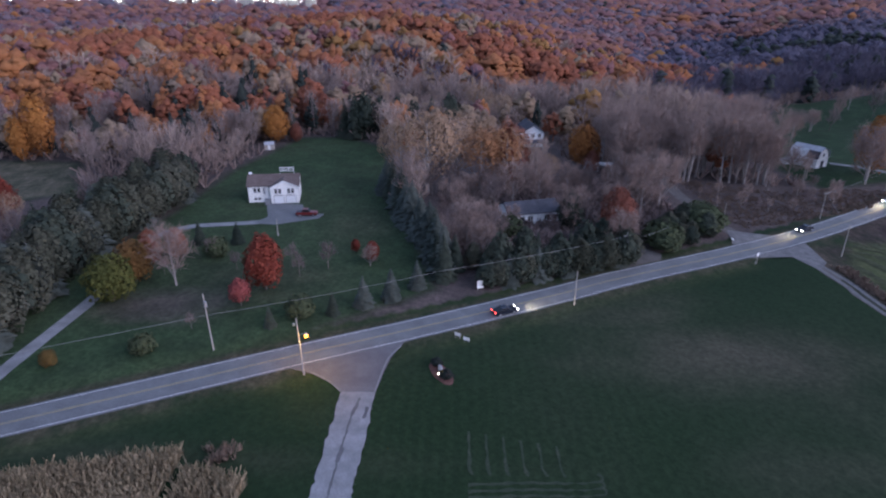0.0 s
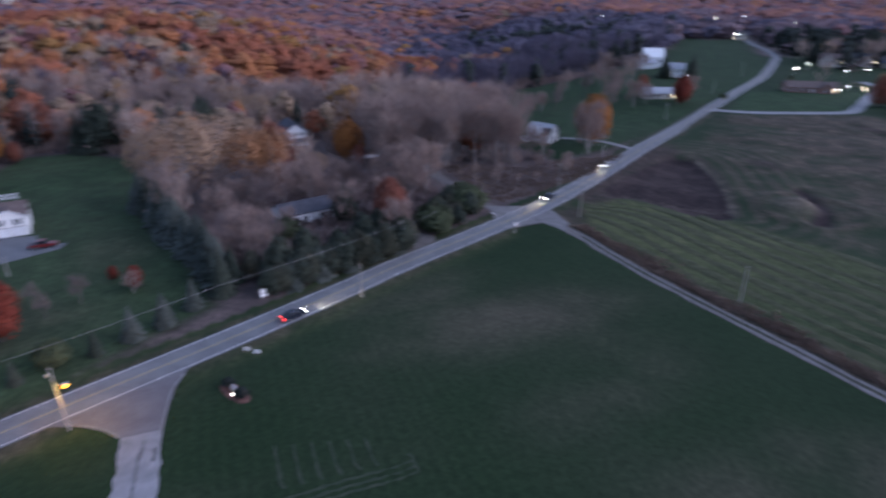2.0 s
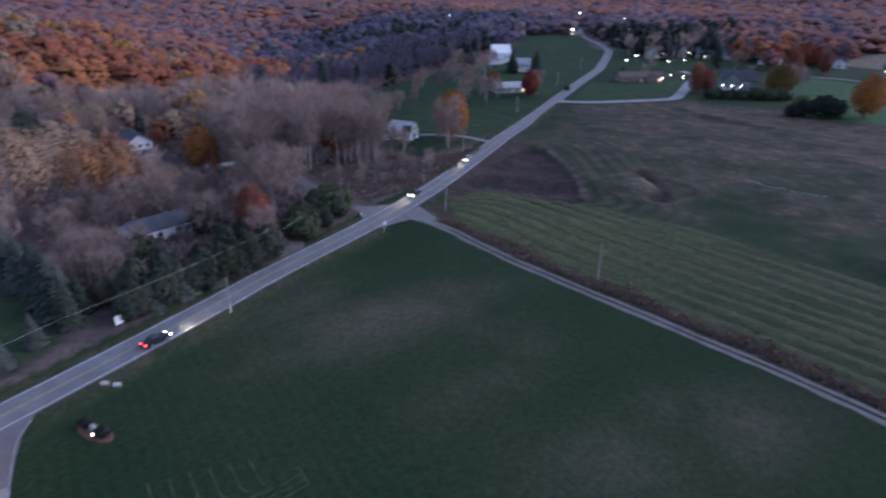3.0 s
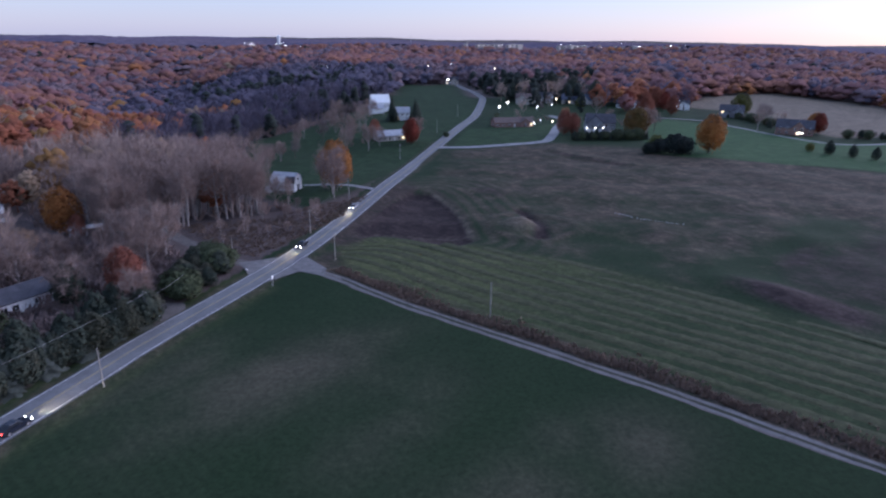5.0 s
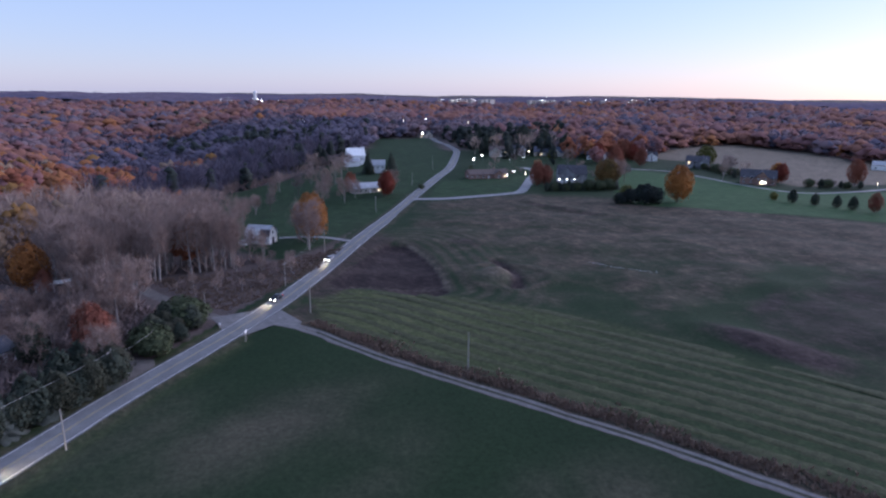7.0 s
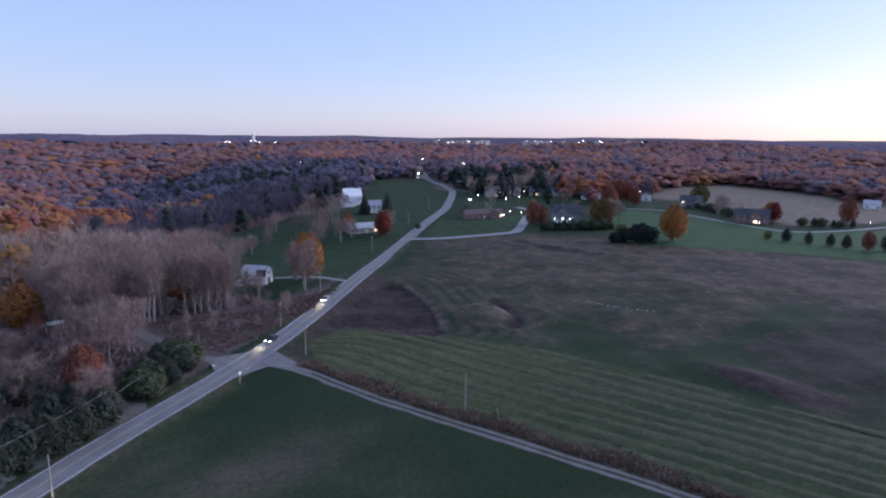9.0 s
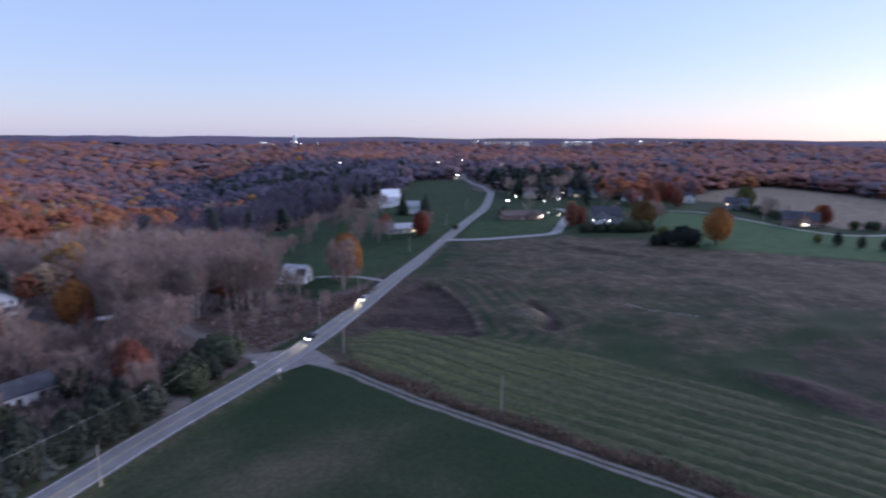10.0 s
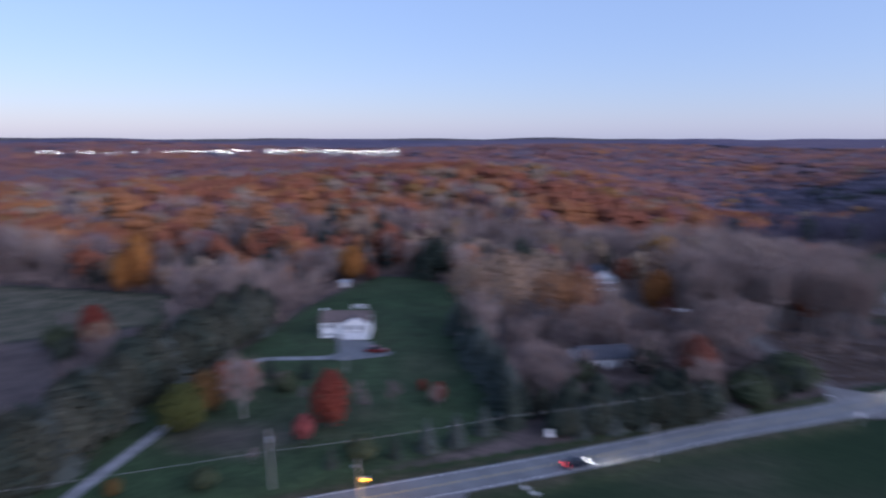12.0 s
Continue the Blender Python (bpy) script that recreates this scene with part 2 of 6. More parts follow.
def prism(bm, outline, y0, y1):
    """Extrude an outline in x, z from y0 to y1."""
    a = [bm.verts.new((x, y0, z)) for x, z in outline]
    b = [bm.verts.new((x, y1, z)) for x, z in outline]
    n = len(outline)
    bm.faces.new(a)
    bm.faces.new(b[::-1])
    for i in range(n):
        bm.faces.new((a[(i + 1) % n], a[i], b[i], b[(i + 1) % n]))
    bmesh.ops.recalc_face_normals(bm, faces=bm.faces)
    return bm


# ---- lie of the land ----
def sstep(a0, b0, v):
    t = np.clip((v - a0) / (b0 - a0), 0, 1)
    return t * t * (3 - 2 * t)


def land(x, y):
    """Height of the ground: level near the road, rolling beyond, rising slowly to the skyline."""
    x, y = np.asarray(x, dtype=float), np.asarray(y, dtype=float)
    r = np.hypot(x, y)
    roll = (np.sin(x / 210 + 1.3) * np.cos(y / 260 - 0.4) + 0.6 * np.sin((x + y) / 390 + 0.7)
            + 0.5 * np.sin((x - 1.4 * y) / 620))
    z = 9 * roll * sstep(650, 1400, r) + 32 * sstep(900, 4300, r)
    # a wooded hollow between two hills
    across = (x - 120 - (y - 420) * 0.44) * 0.915
    z = z - 12 * np.exp(-(across / 105) ** 2) * sstep(232, 350, r) * sstep(1350, 900, r)
    z = z - 19 * np.exp(-(across / 115) ** 2) * sstep(370, 540, r) * sstep(1350, 900, r)
    z = z + 15 * np.exp(-(((x + 60) / 190) ** 2 + ((y - 540) / 190) ** 2)) * sstep(250, 420, r)
    z = z + 13 * np.exp(-(((x - 520) / 170) ** 2 + ((y - 960) / 130) ** 2)) + 10 * np.exp(-(((x - 800) / 160) ** 2 + ((y - 420) / 150) ** 2))
    return z


def soft_poly(x, y, poly, soft):
    """1 inside a polygon, falling to 0 over a soft edge."""
    x, y = np.asarray(x, dtype=float), np.asarray(y, dtype=float)
    inside = np.zeros(x.shape, dtype=bool)
    dist = np.full(x.shape, 1e9)
    n = len(poly)
    for i in range(n):
        (x0, y0), (x1, y1) = poly[i], poly[(i + 1) % n]
        cross = ((y0 > y) != (y1 > y)) & (x < (x1 - x0) * (y - y0) / ((y1 - y0) or 1e-9) + x0)
        inside ^= cross
        dx, dy = x1 - x0, y1 - y0
        t = np.clip(((x - x0) * dx + (y - y0) * dy) / (dx * dx + dy * dy), 0, 1)
        dist = np.minimum(dist, np.hypot(x - x0 - t * dx, y - y0 - t * dy))
    s = np.where(inside, dist, -dist)
    return sstep(-soft, soft, s)


def smooth_line(pts, step=3.0):
    """A smooth curve through points, as an array of x, y."""
    P = [Vector((p[0], p[1], 0)) for p in pts]
    P = [P[0] * 2 - P[1]] + P + [P[-1] * 2 - P[-2]]
    out = []
    for i in range(1, len(P) - 2):
        k = max(2, int((P[i + 1] - P[i]).length / step))
        for j in range(k):
            t = j / k
            a0, a1, a2, a3 = P[i - 1], P[i], P[i + 1], P[i + 2]
            out.append(0.5 * ((2 * a1) + (a2 - a0) * t + (2 * a0 - 5 * a1 + 4 * a2 - a3) * t * t
                              + (3 * a1 - a0 - 3 * a2 + a3) * t ** 3))
    out.append(P[-2])
    return np.array([(p.x, p.y) for p in out])


def line_dist(x, y, line):
    d = np.full(np.shape(x), 1e9)
    for (x0, y0), (x1, y1) in zip(line[:-1], line[1:]):
        dx, dy = x1 - x0, y1 - y0
        t = np.clip(((x - x0) * dx + (y - y0) * dy) / (dx * dx + dy * dy + 1e-9), 0, 1)
        d = np.minimum(d, np.hypot(x - x0 - t * dx, y - y0 - t * dy))
    return d


def ribbon(name, line, left, right, z, material, label, category, wobble=0.0, thick=0.05, keep=None):
    """A paved strip with thickness along a line, from left to right of it."""
    rng = np.random.default_rng(7)
    tang = np.gradient(line, axis=0)
    tang /= np.linalg.norm(tang, axis=1)[:, None]
    nrm = np.stack([-tang[:, 1], tang[:, 0]], 1)
    wl_, wr_ = rng.normal(0, wobble, len(line)), rng.normal(0, wobble, len(line))
    bm = bmesh.new()
    rows = []
    for i in range(len(line)):
        pl, pr = line[i] + nrm[i] * (left + wl_[i]), line[i] + nrm[i] * (right + wr_[i])
        g = float(land(*line[i]))
        rows.append([bm.verts.new((p[0], p[1], g + h)) for p, h in ((pl, z - thick), (pl, z), (pr, z), (pr, z - thick))])
    for a0, b0 in zip(rows[:-1], rows[1:]):
        for j in range(3):
            bm.faces.new((a0[j], a0[j + 1], b0[j + 1], b0[j]))
    bmesh.ops.recalc_face_normals(bm, faces=bm.faces)
    me = bpy.data.meshes.new(name)
    bm.to_mesh(me)
    bm.free()
    me.materials.append(material)
    return tagged(new(name, me), label, category, kind="structure")


def slab(name, outline, z, material, label, category, parent=None, thick=0.06):
    bm = bmesh.new()
    top = [bm.verts.new((x, y, z)) for x, y in outline]
    low = [bm.verts.new((x, y, z - thick)) for x, y in outline]
    bm.faces.new(top)
    for i in range(len(top)):
        j = (i + 1) % len(top)
        bm.faces.new((top[i], low[i], low[j], top[j]))
    bmesh.ops.recalc_face_normals(bm, faces=bm.faces)
    me = bpy.data.meshes.new(name)
    bm.to_mesh(me)
    bm.free()
    me.materials.append(material)
    ob = new(name, me)
    if parent:
        ob.parent = parent
        return ob
    return tagged(ob, label, category, kind="structure")


ROAD = smooth_line([(-420, -116), (-200, -4), (-120, 36.5), (-63.8, 65.0), (-43.4, 75.3), (-28.2, 83.1), (-2, 96.0), (20.8, 107.9),
                    (33, 114.7), (61.7, 128.7), (82.4, 139.9), (101.9, 152.3), (119.8, 164.6), (147.9, 184.4), (187.4, 211.8),
                    (237.6, 246.8), (296, 286.8), (338.3, 315.2), (371.7, 341.2), (427.6, 388), (458, 416), (499, 466.5), (529, 512), (600, 600), (680, 690)])
GRAVEL_LANE = smooth_line([(70, 132.5), (75.5, 128.5), (78.6, 119), (79.6, 106), (80.6, 94), (83.2, 78), (86, 62), (88, 49), (90, 37), (92, 18),
                           (93.5, 4), (95, -15), (97, -60)])
DIRT_LANE = smooth_line([(69, 135.5), (66.5, 143), (64.5, 152), (63.4, 165), (62.8, 178), (62.6, 190), (60, 215)])
DRIVE_LEFT = smooth_line([(-71.5, 60.5), (-71.2, 75.0), (-70.8, 87.0), (-70.3, 101.4), (-71.5, 116), (-73.5, 128), (-71.5, 136), (-66, 140.3),
                          (-60, 141.6), (-51.6, 143.5), (-46, 145.5)])
DRIVE_BARN = smooth_line([(126, 208), (133.7, 203), (139.5, 196.5), (143, 184), (146.5, 180)])
CULDESAC = smooth_line([(229, 241), (242.6, 228.2), (262, 219.6), (280, 213.7), (291, 212.8), (312, 223.8), (342, 241.8), (378, 262.7), (392, 285)])
PARK_PATH = smooth_line([(440, 240), (447, 223), (455, 195), (437, 157.5), (423, 133.5), (412, 96), (445, 71), (520, 40)])

YARD = [(-76, 150), (-74, 189), (-63, 236), (-47, 238), (-27, 222), (-20, 174), (-10, 135), (-4, 108), (-30, 88), (-70, 66), (-84, 60), (-82, 110)]
LEFT_FIELD = [(-110, 165), (-128, 196), (-200, 200), (-260, 130), (-160, 128)]
BARN_FIELD = [(134, 186), (108, 178), (104, 200), (108, 226), (124, 262), (150, 310), (180, 352), (232, 372), (268, 395), (310, 420),
              (416, 500), (500, 590), (560, 560), (400, 360), (300, 285), (215, 230)]
WINDROWS = [(92.5, 135.5), (97, 138), (104, 137.5), (110, 130.5), (122, 110), (133, 80), (138, 40), (139, 0), (141, -60), (104, -60), (100, 4), (92, 62), (86, 95), (84, 118), (87, 129)]
DARK_SOIL = [(104.5, 147.0), (114.6, 152.0), (128.4, 160.5), (149.5, 171.5), (155.5, 166.0), (148.7, 148.6), (139.6, 134.2), (129.3, 120.2), (125.3, 115.1),
             (118.4, 116.5), (114.5, 127.2), (109.5, 136.7), (103.7, 140.5)]
SOIL_BANK = smooth_line([(157, 169), (154, 160), (148.7, 148.6), (139.6, 134.2), (129.3, 120.2), (125, 114.5)])
SPOIL_GASH = smooth_line([(161, 126), (157, 120), (153, 113), (147, 107), (142.5, 104)])
TURF_BANK = smooth_line([(281, 203), (266, 193), (259, 176), (261, 160), (261, 142)])
PURPLE_WEEDS = [(164.7, 45), (183.4, 43), (210.5, 38), (250, 28), (250, -20), (166, -20), (156, 20), (153.5, 31), (157.3, 41)]
GREEN_SWALE = [(147, 62), (165, 57), (197, 53), (228, 55), (240, 43), (208, 42), (178, 49), (160, 50), (148, 46)]
GREEN_PARK = [(296, 152), (315, 112), (331, 76), (344, 38), (352, -40), (470, -40), (460, 54), (414, 98), (436, 158), (446, 217), (400, 215)]
TAN_FIELD = [(560, 262), (642, 272), (742, 240), (720, 168), (600, 60), (500, 62), (442, 100), (456, 128), (540, 182), (530, 230)]
CUL_LAWN = [(236, 236), (250, 229), (281, 212), (300, 217), (358, 253), (330, 268), (291, 276), (262, 256)]
MEADOW = [(96, 142), (228, 226), (281, 206), (320, 150), (332, 76), (346, -40), (140, -60), (138, 40), (132, 80), (122, 110)]
HOMES = [(240, 262), (300, 210), (330, 170), (450, 120), (470, 190), (560, 250), (540, 330), (600, 460), (560, 520), (420, 350)]
SCRUB = [(66, 142), (106, 158), (136, 178), (108, 178), (92, 174), (62, 190)]


def axis(lo, hi, fine_lo, fine_hi, step, grow=1.09):
    v = list(np.arange(fine_lo, fine_hi + 0.1, step))
    s, p = step, fine_hi
    while p < hi:
        s *= grow
        p += s
        v.append(p)
    s, p = step, fine_lo
    while p > lo:
        s *= grow
        p -= s
        v.insert(0, p)
    return np.array(v)


def spoil_heap(x, y):
    """Shares of the heap's pale face, of the dark gash cut behind it and of its grassy rim."""
    face = np.exp(-(((x - 146) / 6.5) ** 2 + ((y - 114.5) / 5.5) ** 2))
    gash = np.exp(-(line_dist(x, y, SPOIL_GASH) / 2.6) ** 2)
    rim = np.exp(-((np.hypot((x - 149) / 14, (y - 112.5) / 13) - 1) / 0.13) ** 2)
    return face, gash, rim


def extra_height(x, y):
    """Small swells in the meadow, the cut with dark soil, the spoil mound, the low turf bank and the brushy hump."""
    md = soft_poly(x, y, MEADOW, 14) * sstep(4, 16, line_dist(x, y, CULDESAC[::2])) * sstep(4, 16, line_dist(x, y, ROAD[::3]))
    z = md * (0.5 * np.sin(x / 9 + 1) * np.sin(y / 11) + 0.25 * np.sin(x / 4.1) * np.sin(y / 5.3 + 2))
    z = z - 1.5 * soft_poly(x, y, DARK_SOIL, 2.4) * sstep(5, 14, line_dist(x, y, ROAD[::3]))
    face, gash, rim = spoil_heap(x, y)
    z = z + 2.2 * face * (1 + 0.3 * np.sin(x * 1.3) * np.sin(y * 0.9)) - 1.6 * gash + 0.7 * rim
    side = sstep(-4, 4, x - np.interp(y, TURF_BANK[::-1, 1], TURF_BANK[::-1, 0]))
    z = z + 1.2 * side * np.exp(-(line_dist(x, y, TURF_BANK[::2]) / 9) ** 2) * sstep(4, 16, line_dist(x, y, CULDESAC[::2]))
    return z + 1.8 * np.exp(-(((x - 148) / 5) ** 2 + ((y - 36) / 11) ** 2))


def ground_material():
    m, n, l, b = node_mat("grassland", 0.95, 0.0, 0.1)
    p = place(n)
    turn = n.new("ShaderNodeMapping")
    turn.inputs["Rotation"].default_value = (0.35, 0.22, 0.6)
    l.new(p, turn.inputs["Vector"])
    p = turn.outputs["Vector"]
    lay = n.new("ShaderNodeMapping")
    lay.inputs["Rotation"].default_value = (0, 0, -0.62)
    lay.inputs["Scale"].default_value = (1.0, 0.45, 1.0)
    l.new(n.new("ShaderNodeNewGeometry").outputs["Position"], lay.inputs["Vector"])
    streak = noise_tex(n, l, lay.outputs["Vector"], 0.6, 6, 0.75)
    big = noise_tex(n, l, p, 0.02, 4, 0.6)
    mid = noise_tex(n, l, p, 0.16, 4, 0.65)
    fine = noise_tex(n, l, p, 1.1, 6, 0.75)
    one = n.new("ShaderNodeVertexColor")
    one.layer_name = "cover_one"
    two = n.new("ShaderNodeVertexColor")
    two.layer_name = "cover_two"
    s1, s2 = n.new("ShaderNodeSeparateColor"), n.new("ShaderNodeSeparateColor")
    l.new(one.outputs["Color"], s1.inputs[0])
    l.new(two.outputs["Color"], s2.inputs[0])

    def weight(sock, k=0.55):
        """A cover's share, its edge broken by noise."""
        a0 = n.new("ShaderNodeMath")
        a0.operation = "MULTIPLY_ADD"
        l.new(mid, a0.inputs[0])
        a0.inputs[1].default_value = k
        a0.inputs[2].default_value = -k * 0.5
        a1 = n.new("ShaderNodeMath")
        a1.operation = "ADD"
        l.new(sock, a1.inputs[0])
        l.new(a0.outputs[0], a1.inputs[1])
        mr = n.new("ShaderNodeMapRange")
        mr.inputs[1].default_value, mr.inputs[2].default_value = 0.2, 0.8
        l.new(a1.outputs[0], mr.inputs[0])
        mm = n.new("ShaderNodeMath")
        mm.operation = "MULTIPLY"
        mm.use_clamp = True
        gt = n.new("ShaderNodeMath")
        gt.operation = "GREATER_THAN"
        gt.inputs[1].default_value = 0.004
        l.new(sock, gt.inputs[0])
        l.new(mr.outputs[0], mm.inputs[0])
        l.new(gt.outputs[0], mm.inputs[1])
        return mm.outputs[0]

    field = ramp(n, l, big, [(0.3, (0.0105, 0.0235, 0.0105)), (0.5, (0.0155, 0.03, 0.014)), (0.7, (0.021, 0.033, 0.0175))])
    wv = n.new("ShaderNodeTexWave")
    wv.bands_direction = "X"
    wv.inputs["Scale"].default_value = 0.17
    wv.inputs["Distortion"].default_value = 1.0
    wv.inputs["Detail"].default_value = 1.0
    wv.inputs["Detail Scale"].default_value = 0.3
    l.new(place(n), wv.inputs["Vector"])
    stripes = ramp(n, l, wv.outputs["Fac"], [(0.2, (0.94, 0.94, 0.95)), (0.8, (1.07, 1.06, 1.05))])
    col = mixed(n, l, s2.outputs[2], field, mixed(n, l, 1.0, field, stripes, "MULTIPLY"))
    both = n.new("ShaderNodeMath")
    both.operation = "MULTIPLY_ADD"
    l.new(streak, both.inputs[0])
    both.inputs[1].default_value = 0.55
    half = n.new("ShaderNodeMath")
    half.operation = "MULTIPLY"
    l.new(mid, half.inputs[0])
    half.inputs[1].default_value = 0.45
    l.new(half.outputs[0], both.inputs[2])
    dry = ramp(n, l, both.outputs[0], [(0.38, (0.024, 0.032, 0.019)), (0.46, (0.043, 0.04, 0.03)), (0.54, (0.068, 0.053, 0.041)), (0.64, (0.115, 0.09, 0.067))])
    lawn = ramp(n, l, both.outputs[0], [(0.38, (0.024, 0.056, 0.023)), (0.5, (0.033, 0.074, 0.03)), (0.62, (0.048, 0.09, 0.04))])
    soil = ramp(n, l, both.outputs[0], [(0.38, (0.018, 0.0135, 0.014)), (0.5, (0.032, 0.0235, 0.0235)), (0.62, (0.058, 0.043, 0.04))])
    tan = ramp(n, l, both.outputs[0], [(0.38, (0.08, 0.068, 0.052)), (0.5, (0.13, 0.108, 0.083)), (0.62, (0.19, 0.16, 0.125))])
    litter = ramp(n, l, mid, [(0.3, (0.06, 0.048, 0.048)), (0.7, (0.1, 0.079, 0.075))])
    haze = ramp(n, l, mid, [(0.3, (0.056, 0.053, 0.039)), (0.7, (0.092, 0.08, 0.06))])
    hay = ramp(n, l, both.outputs[0], [(0.36, (0.034, 0.044, 0.02)), (0.5, (0.058, 0.068, 0.031)), (0.62, (0.095, 0.098, 0.047))])
    col = mixed(n, l, one.outputs["Alpha"], col, haze)
    col = mixed(n, l, two.outputs["Alpha"], col, hay)
    for w, c in ((s1.outputs[1], lawn), (s1.outputs[0], dry), (s1.outputs[2], soil), (s2.outputs[0], tan), (s2.outputs[1], litter)):
        col = mixed(n, l, weight(w), col, c)
    grain = ramp(n, l, fine, [(0.3, (0.62, 0.64, 0.63)), (0.7, (1.44, 1.4, 1.36))])
    l.new(mixed(n, l, 1.0, col, grain, "MULTIPLY"), b.inputs["Base Color"])
    add_bump(n, l, b, fine, 0.35, 0.08)
    return m


def build_ground():
    xs = axis(-4800, 4900, -90, 345, 1.8)
    ys = axis(-1500, 4900, -10, 260, 1.8)
    X, Y = np.meshgrid(xs, ys)
    x, y = X.ravel(), Y.ravel()
    z = land(x, y)
    md = soft_poly(x, y, MEADOW, 14)
    z = z + extra_height(x, y)
    rd = line_dist(x, y, ROAD[::2])
    z = np.where(rd < 4.2, land(x, y) - 0.02, z)
    z = z - 0.35 * np.exp(-((rd - 6.2) / 1.2) ** 2) * (rd < 12)
    one, two = np.zeros((len(x), 4)), np.zeros((len(x), 4))
    wob = 0.5 + 0.5 * np.sin(x / 17 + 2 * np.sin(y / 23)) * np.sin(y / 13 + 1.5 * np.sin(x / 29))
    wob2 = 0.5 + 0.5 * np.sin(x / 5.3 + 1.8 * np.sin(y / 7.1)) * np.sin(y / 6.1 + 1.6 * np.sin(x / 8.3))
    dry = md * (0.02 + 0.5 * wob + 0.34 * wob2 + 0.5 * sstep(170, 285, x))
    haze = np.zeros(len(x))
    for cx, cy, sx, sy, k in ((46, 86, 22, 9, 0.8), (58, 74, 13, 9, 0.25), (34, 106, 12, 5, 0.4), (30, 100, 14, 6, 0.45), (62, 66, 9, 7, 0.25), (47, 60, 14, 6, 0.3),
                              (50, 38, 13, 9, 0.5), (74, 33, 11, 8, 0.6), (66, 42, 6, 5, 0.4), (24, 84, 10, 4, 0.3), (-46, 60, 40, 2.5, 0.25)):
        haze = np.maximum(haze, k * np.exp(-((x - cx) / sx) ** 2 - ((y - cy) / sy) ** 2) * (0.7 + 0.4 * wob2))
    for cx, cy, sx, sy, k in ((-40, 112, 22, 14, 0.4), (-25, 140, 14, 22, 0.35), (-60, 97, 9, 6, 0.6)):
        dry = np.maximum(dry, k * np.exp(-((x - cx) / sx) ** 2 - ((y - cy) / sy) ** 2))
    mound, hole, rim = spoil_heap(x, y)
    # rough brown verge between the cut and the road, and round the lane's mouth
    rough = np.maximum(sstep(17, 11, rd) * sstep(88, 98, x) * sstep(172, 150, x) * (y < np.interp(x, ROAD[:, 0], ROAD[:, 1])),
                       np.exp(-(((x - 87) / 5.5) ** 2 + ((y - 130) / 7) ** 2)))
    gully = line_dist(x, y, np.array([(109, 142), (118, 132), (127, 121)]))
    for cx, cy, sx, sy, k in ((205, 70, 30, 9, 0.7), (185, 150, 26, 10, 0.6), (232, 190, 22, 9, 0.8), (170, 80, 14, 9, 0.75), (215, 95, 30, 12, 0.7)):
        dry = np.maximum(dry, k * md * np.exp(-((x - cx) / sx) ** 2 - ((y - cy) / sy) ** 2))
    # a dry band along the meadow's upper edge, mown arcs round the cut, a green swale
    edge = np.array([(221.7, 236.7), (281.9, 206.5), (292.7, 183.3), (315.7, 144.3), (330, 80), (345, -40)])
    dry = np.maximum(dry, 0.95 * md * sstep(46, 14, line_dist(x, y, edge)))
    bank = line_dist(x, y, SOIL_BANK[::2])
    arcs = md * sstep(34, 20, bank) * (1 - soft_poly(x, y, DARK_SOIL, 1))
    dry = dry * (1 - 0.5 * arcs) + arcs * (0.2 + 0.2 * np.sin(bank * 1.25 + 0.8 * np.sin(y / 9)))
    haze = np.maximum(haze, arcs * 0.5 * (0.5 + 0.5 * np.sin(bank * 1.25 + 0.8 * np.sin(y / 9))))
    haze = np.maximum(haze, 0.95 * np.exp(-((bank - 0.6) / 1.1) ** 2))
    dry = dry * (1 - 0.85 * soft_poly(x, y, GREEN_SWALE, 7))
    weedy = soft_poly(x, y, PURPLE_WEEDS, 7)
    dry = dry * (1 - 0.6 * weedy) * (1 - np.clip(1.3 * mound, 0, 1))
    haze = np.maximum(haze, np.clip(1.1 * mound, 0, 1))
    haze = np.maximum(haze, 0.45 * soft_poly(x, y, YARD, 4) * (0.5 + 0.5 * wob))
    gl = line_dist(x, y, GRAVEL_LANE)
    right = x > np.interp(y, GRAVEL_LANE[::-1, 1], GRAVEL_LANE[::-1, 0])
    dry = np.maximum(dry, 0.95 * right * sstep(8.5, 5.5, gl))
    dry = np.maximum(dry, 0.5 * sstep(7.5, 4.0, rd) * (x < 240))
    dry = np.maximum.reduce([dry, 0.9 * soft_poly(x, y, SCRUB, 5), 0.95 * rough, 0.7 * rim])
    wr = soft_poly(x, y, WINDROWS, 2.5)
    dry = dry * (1 - 0.8 * wr)
    lawn = np.maximum.reduce([0.85 * soft_poly(x, y, GREEN_PARK, 4), 0.3 * soft_poly(x, y, BARN_FIELD, 4), 0.4 * soft_poly(x, y, CUL_LAWN, 2),
                              0.42 * soft_poly(x, y, YARD, 3), 0.2 * wr, 0.28 * soft_poly(x, y, HOMES, 20)])
    dry = dry * (1 - soft_poly(x, y, GREEN_PARK, 4))
    one[:, 0], one[:, 1] = dry, lawn
    one[:, 2] = np.maximum.reduce([soft_poly(x, y, DARK_SOIL, 1.5), 1.4 * np.exp(-(((x - 148) / 6.5) ** 2 + ((y - 33) / 15) ** 2)), 1.1 * hole, 0.52 * rough, 0.58 * weedy,
                                   0.6 * np.exp(-(((x - 173) / 6) ** 2 + ((y - 151) / 9) ** 2)), 0.75 * np.exp(-(((x - 180) / 16) ** 2 + ((y - 44) / 5) ** 2)),
                                   # the turf bank's shadow, painted as a strip of dark soil colour
                                   0.6 * np.exp(-((line_dist(x, y, TURF_BANK[::2])) / 2.6) ** 2) * (x < 262)])
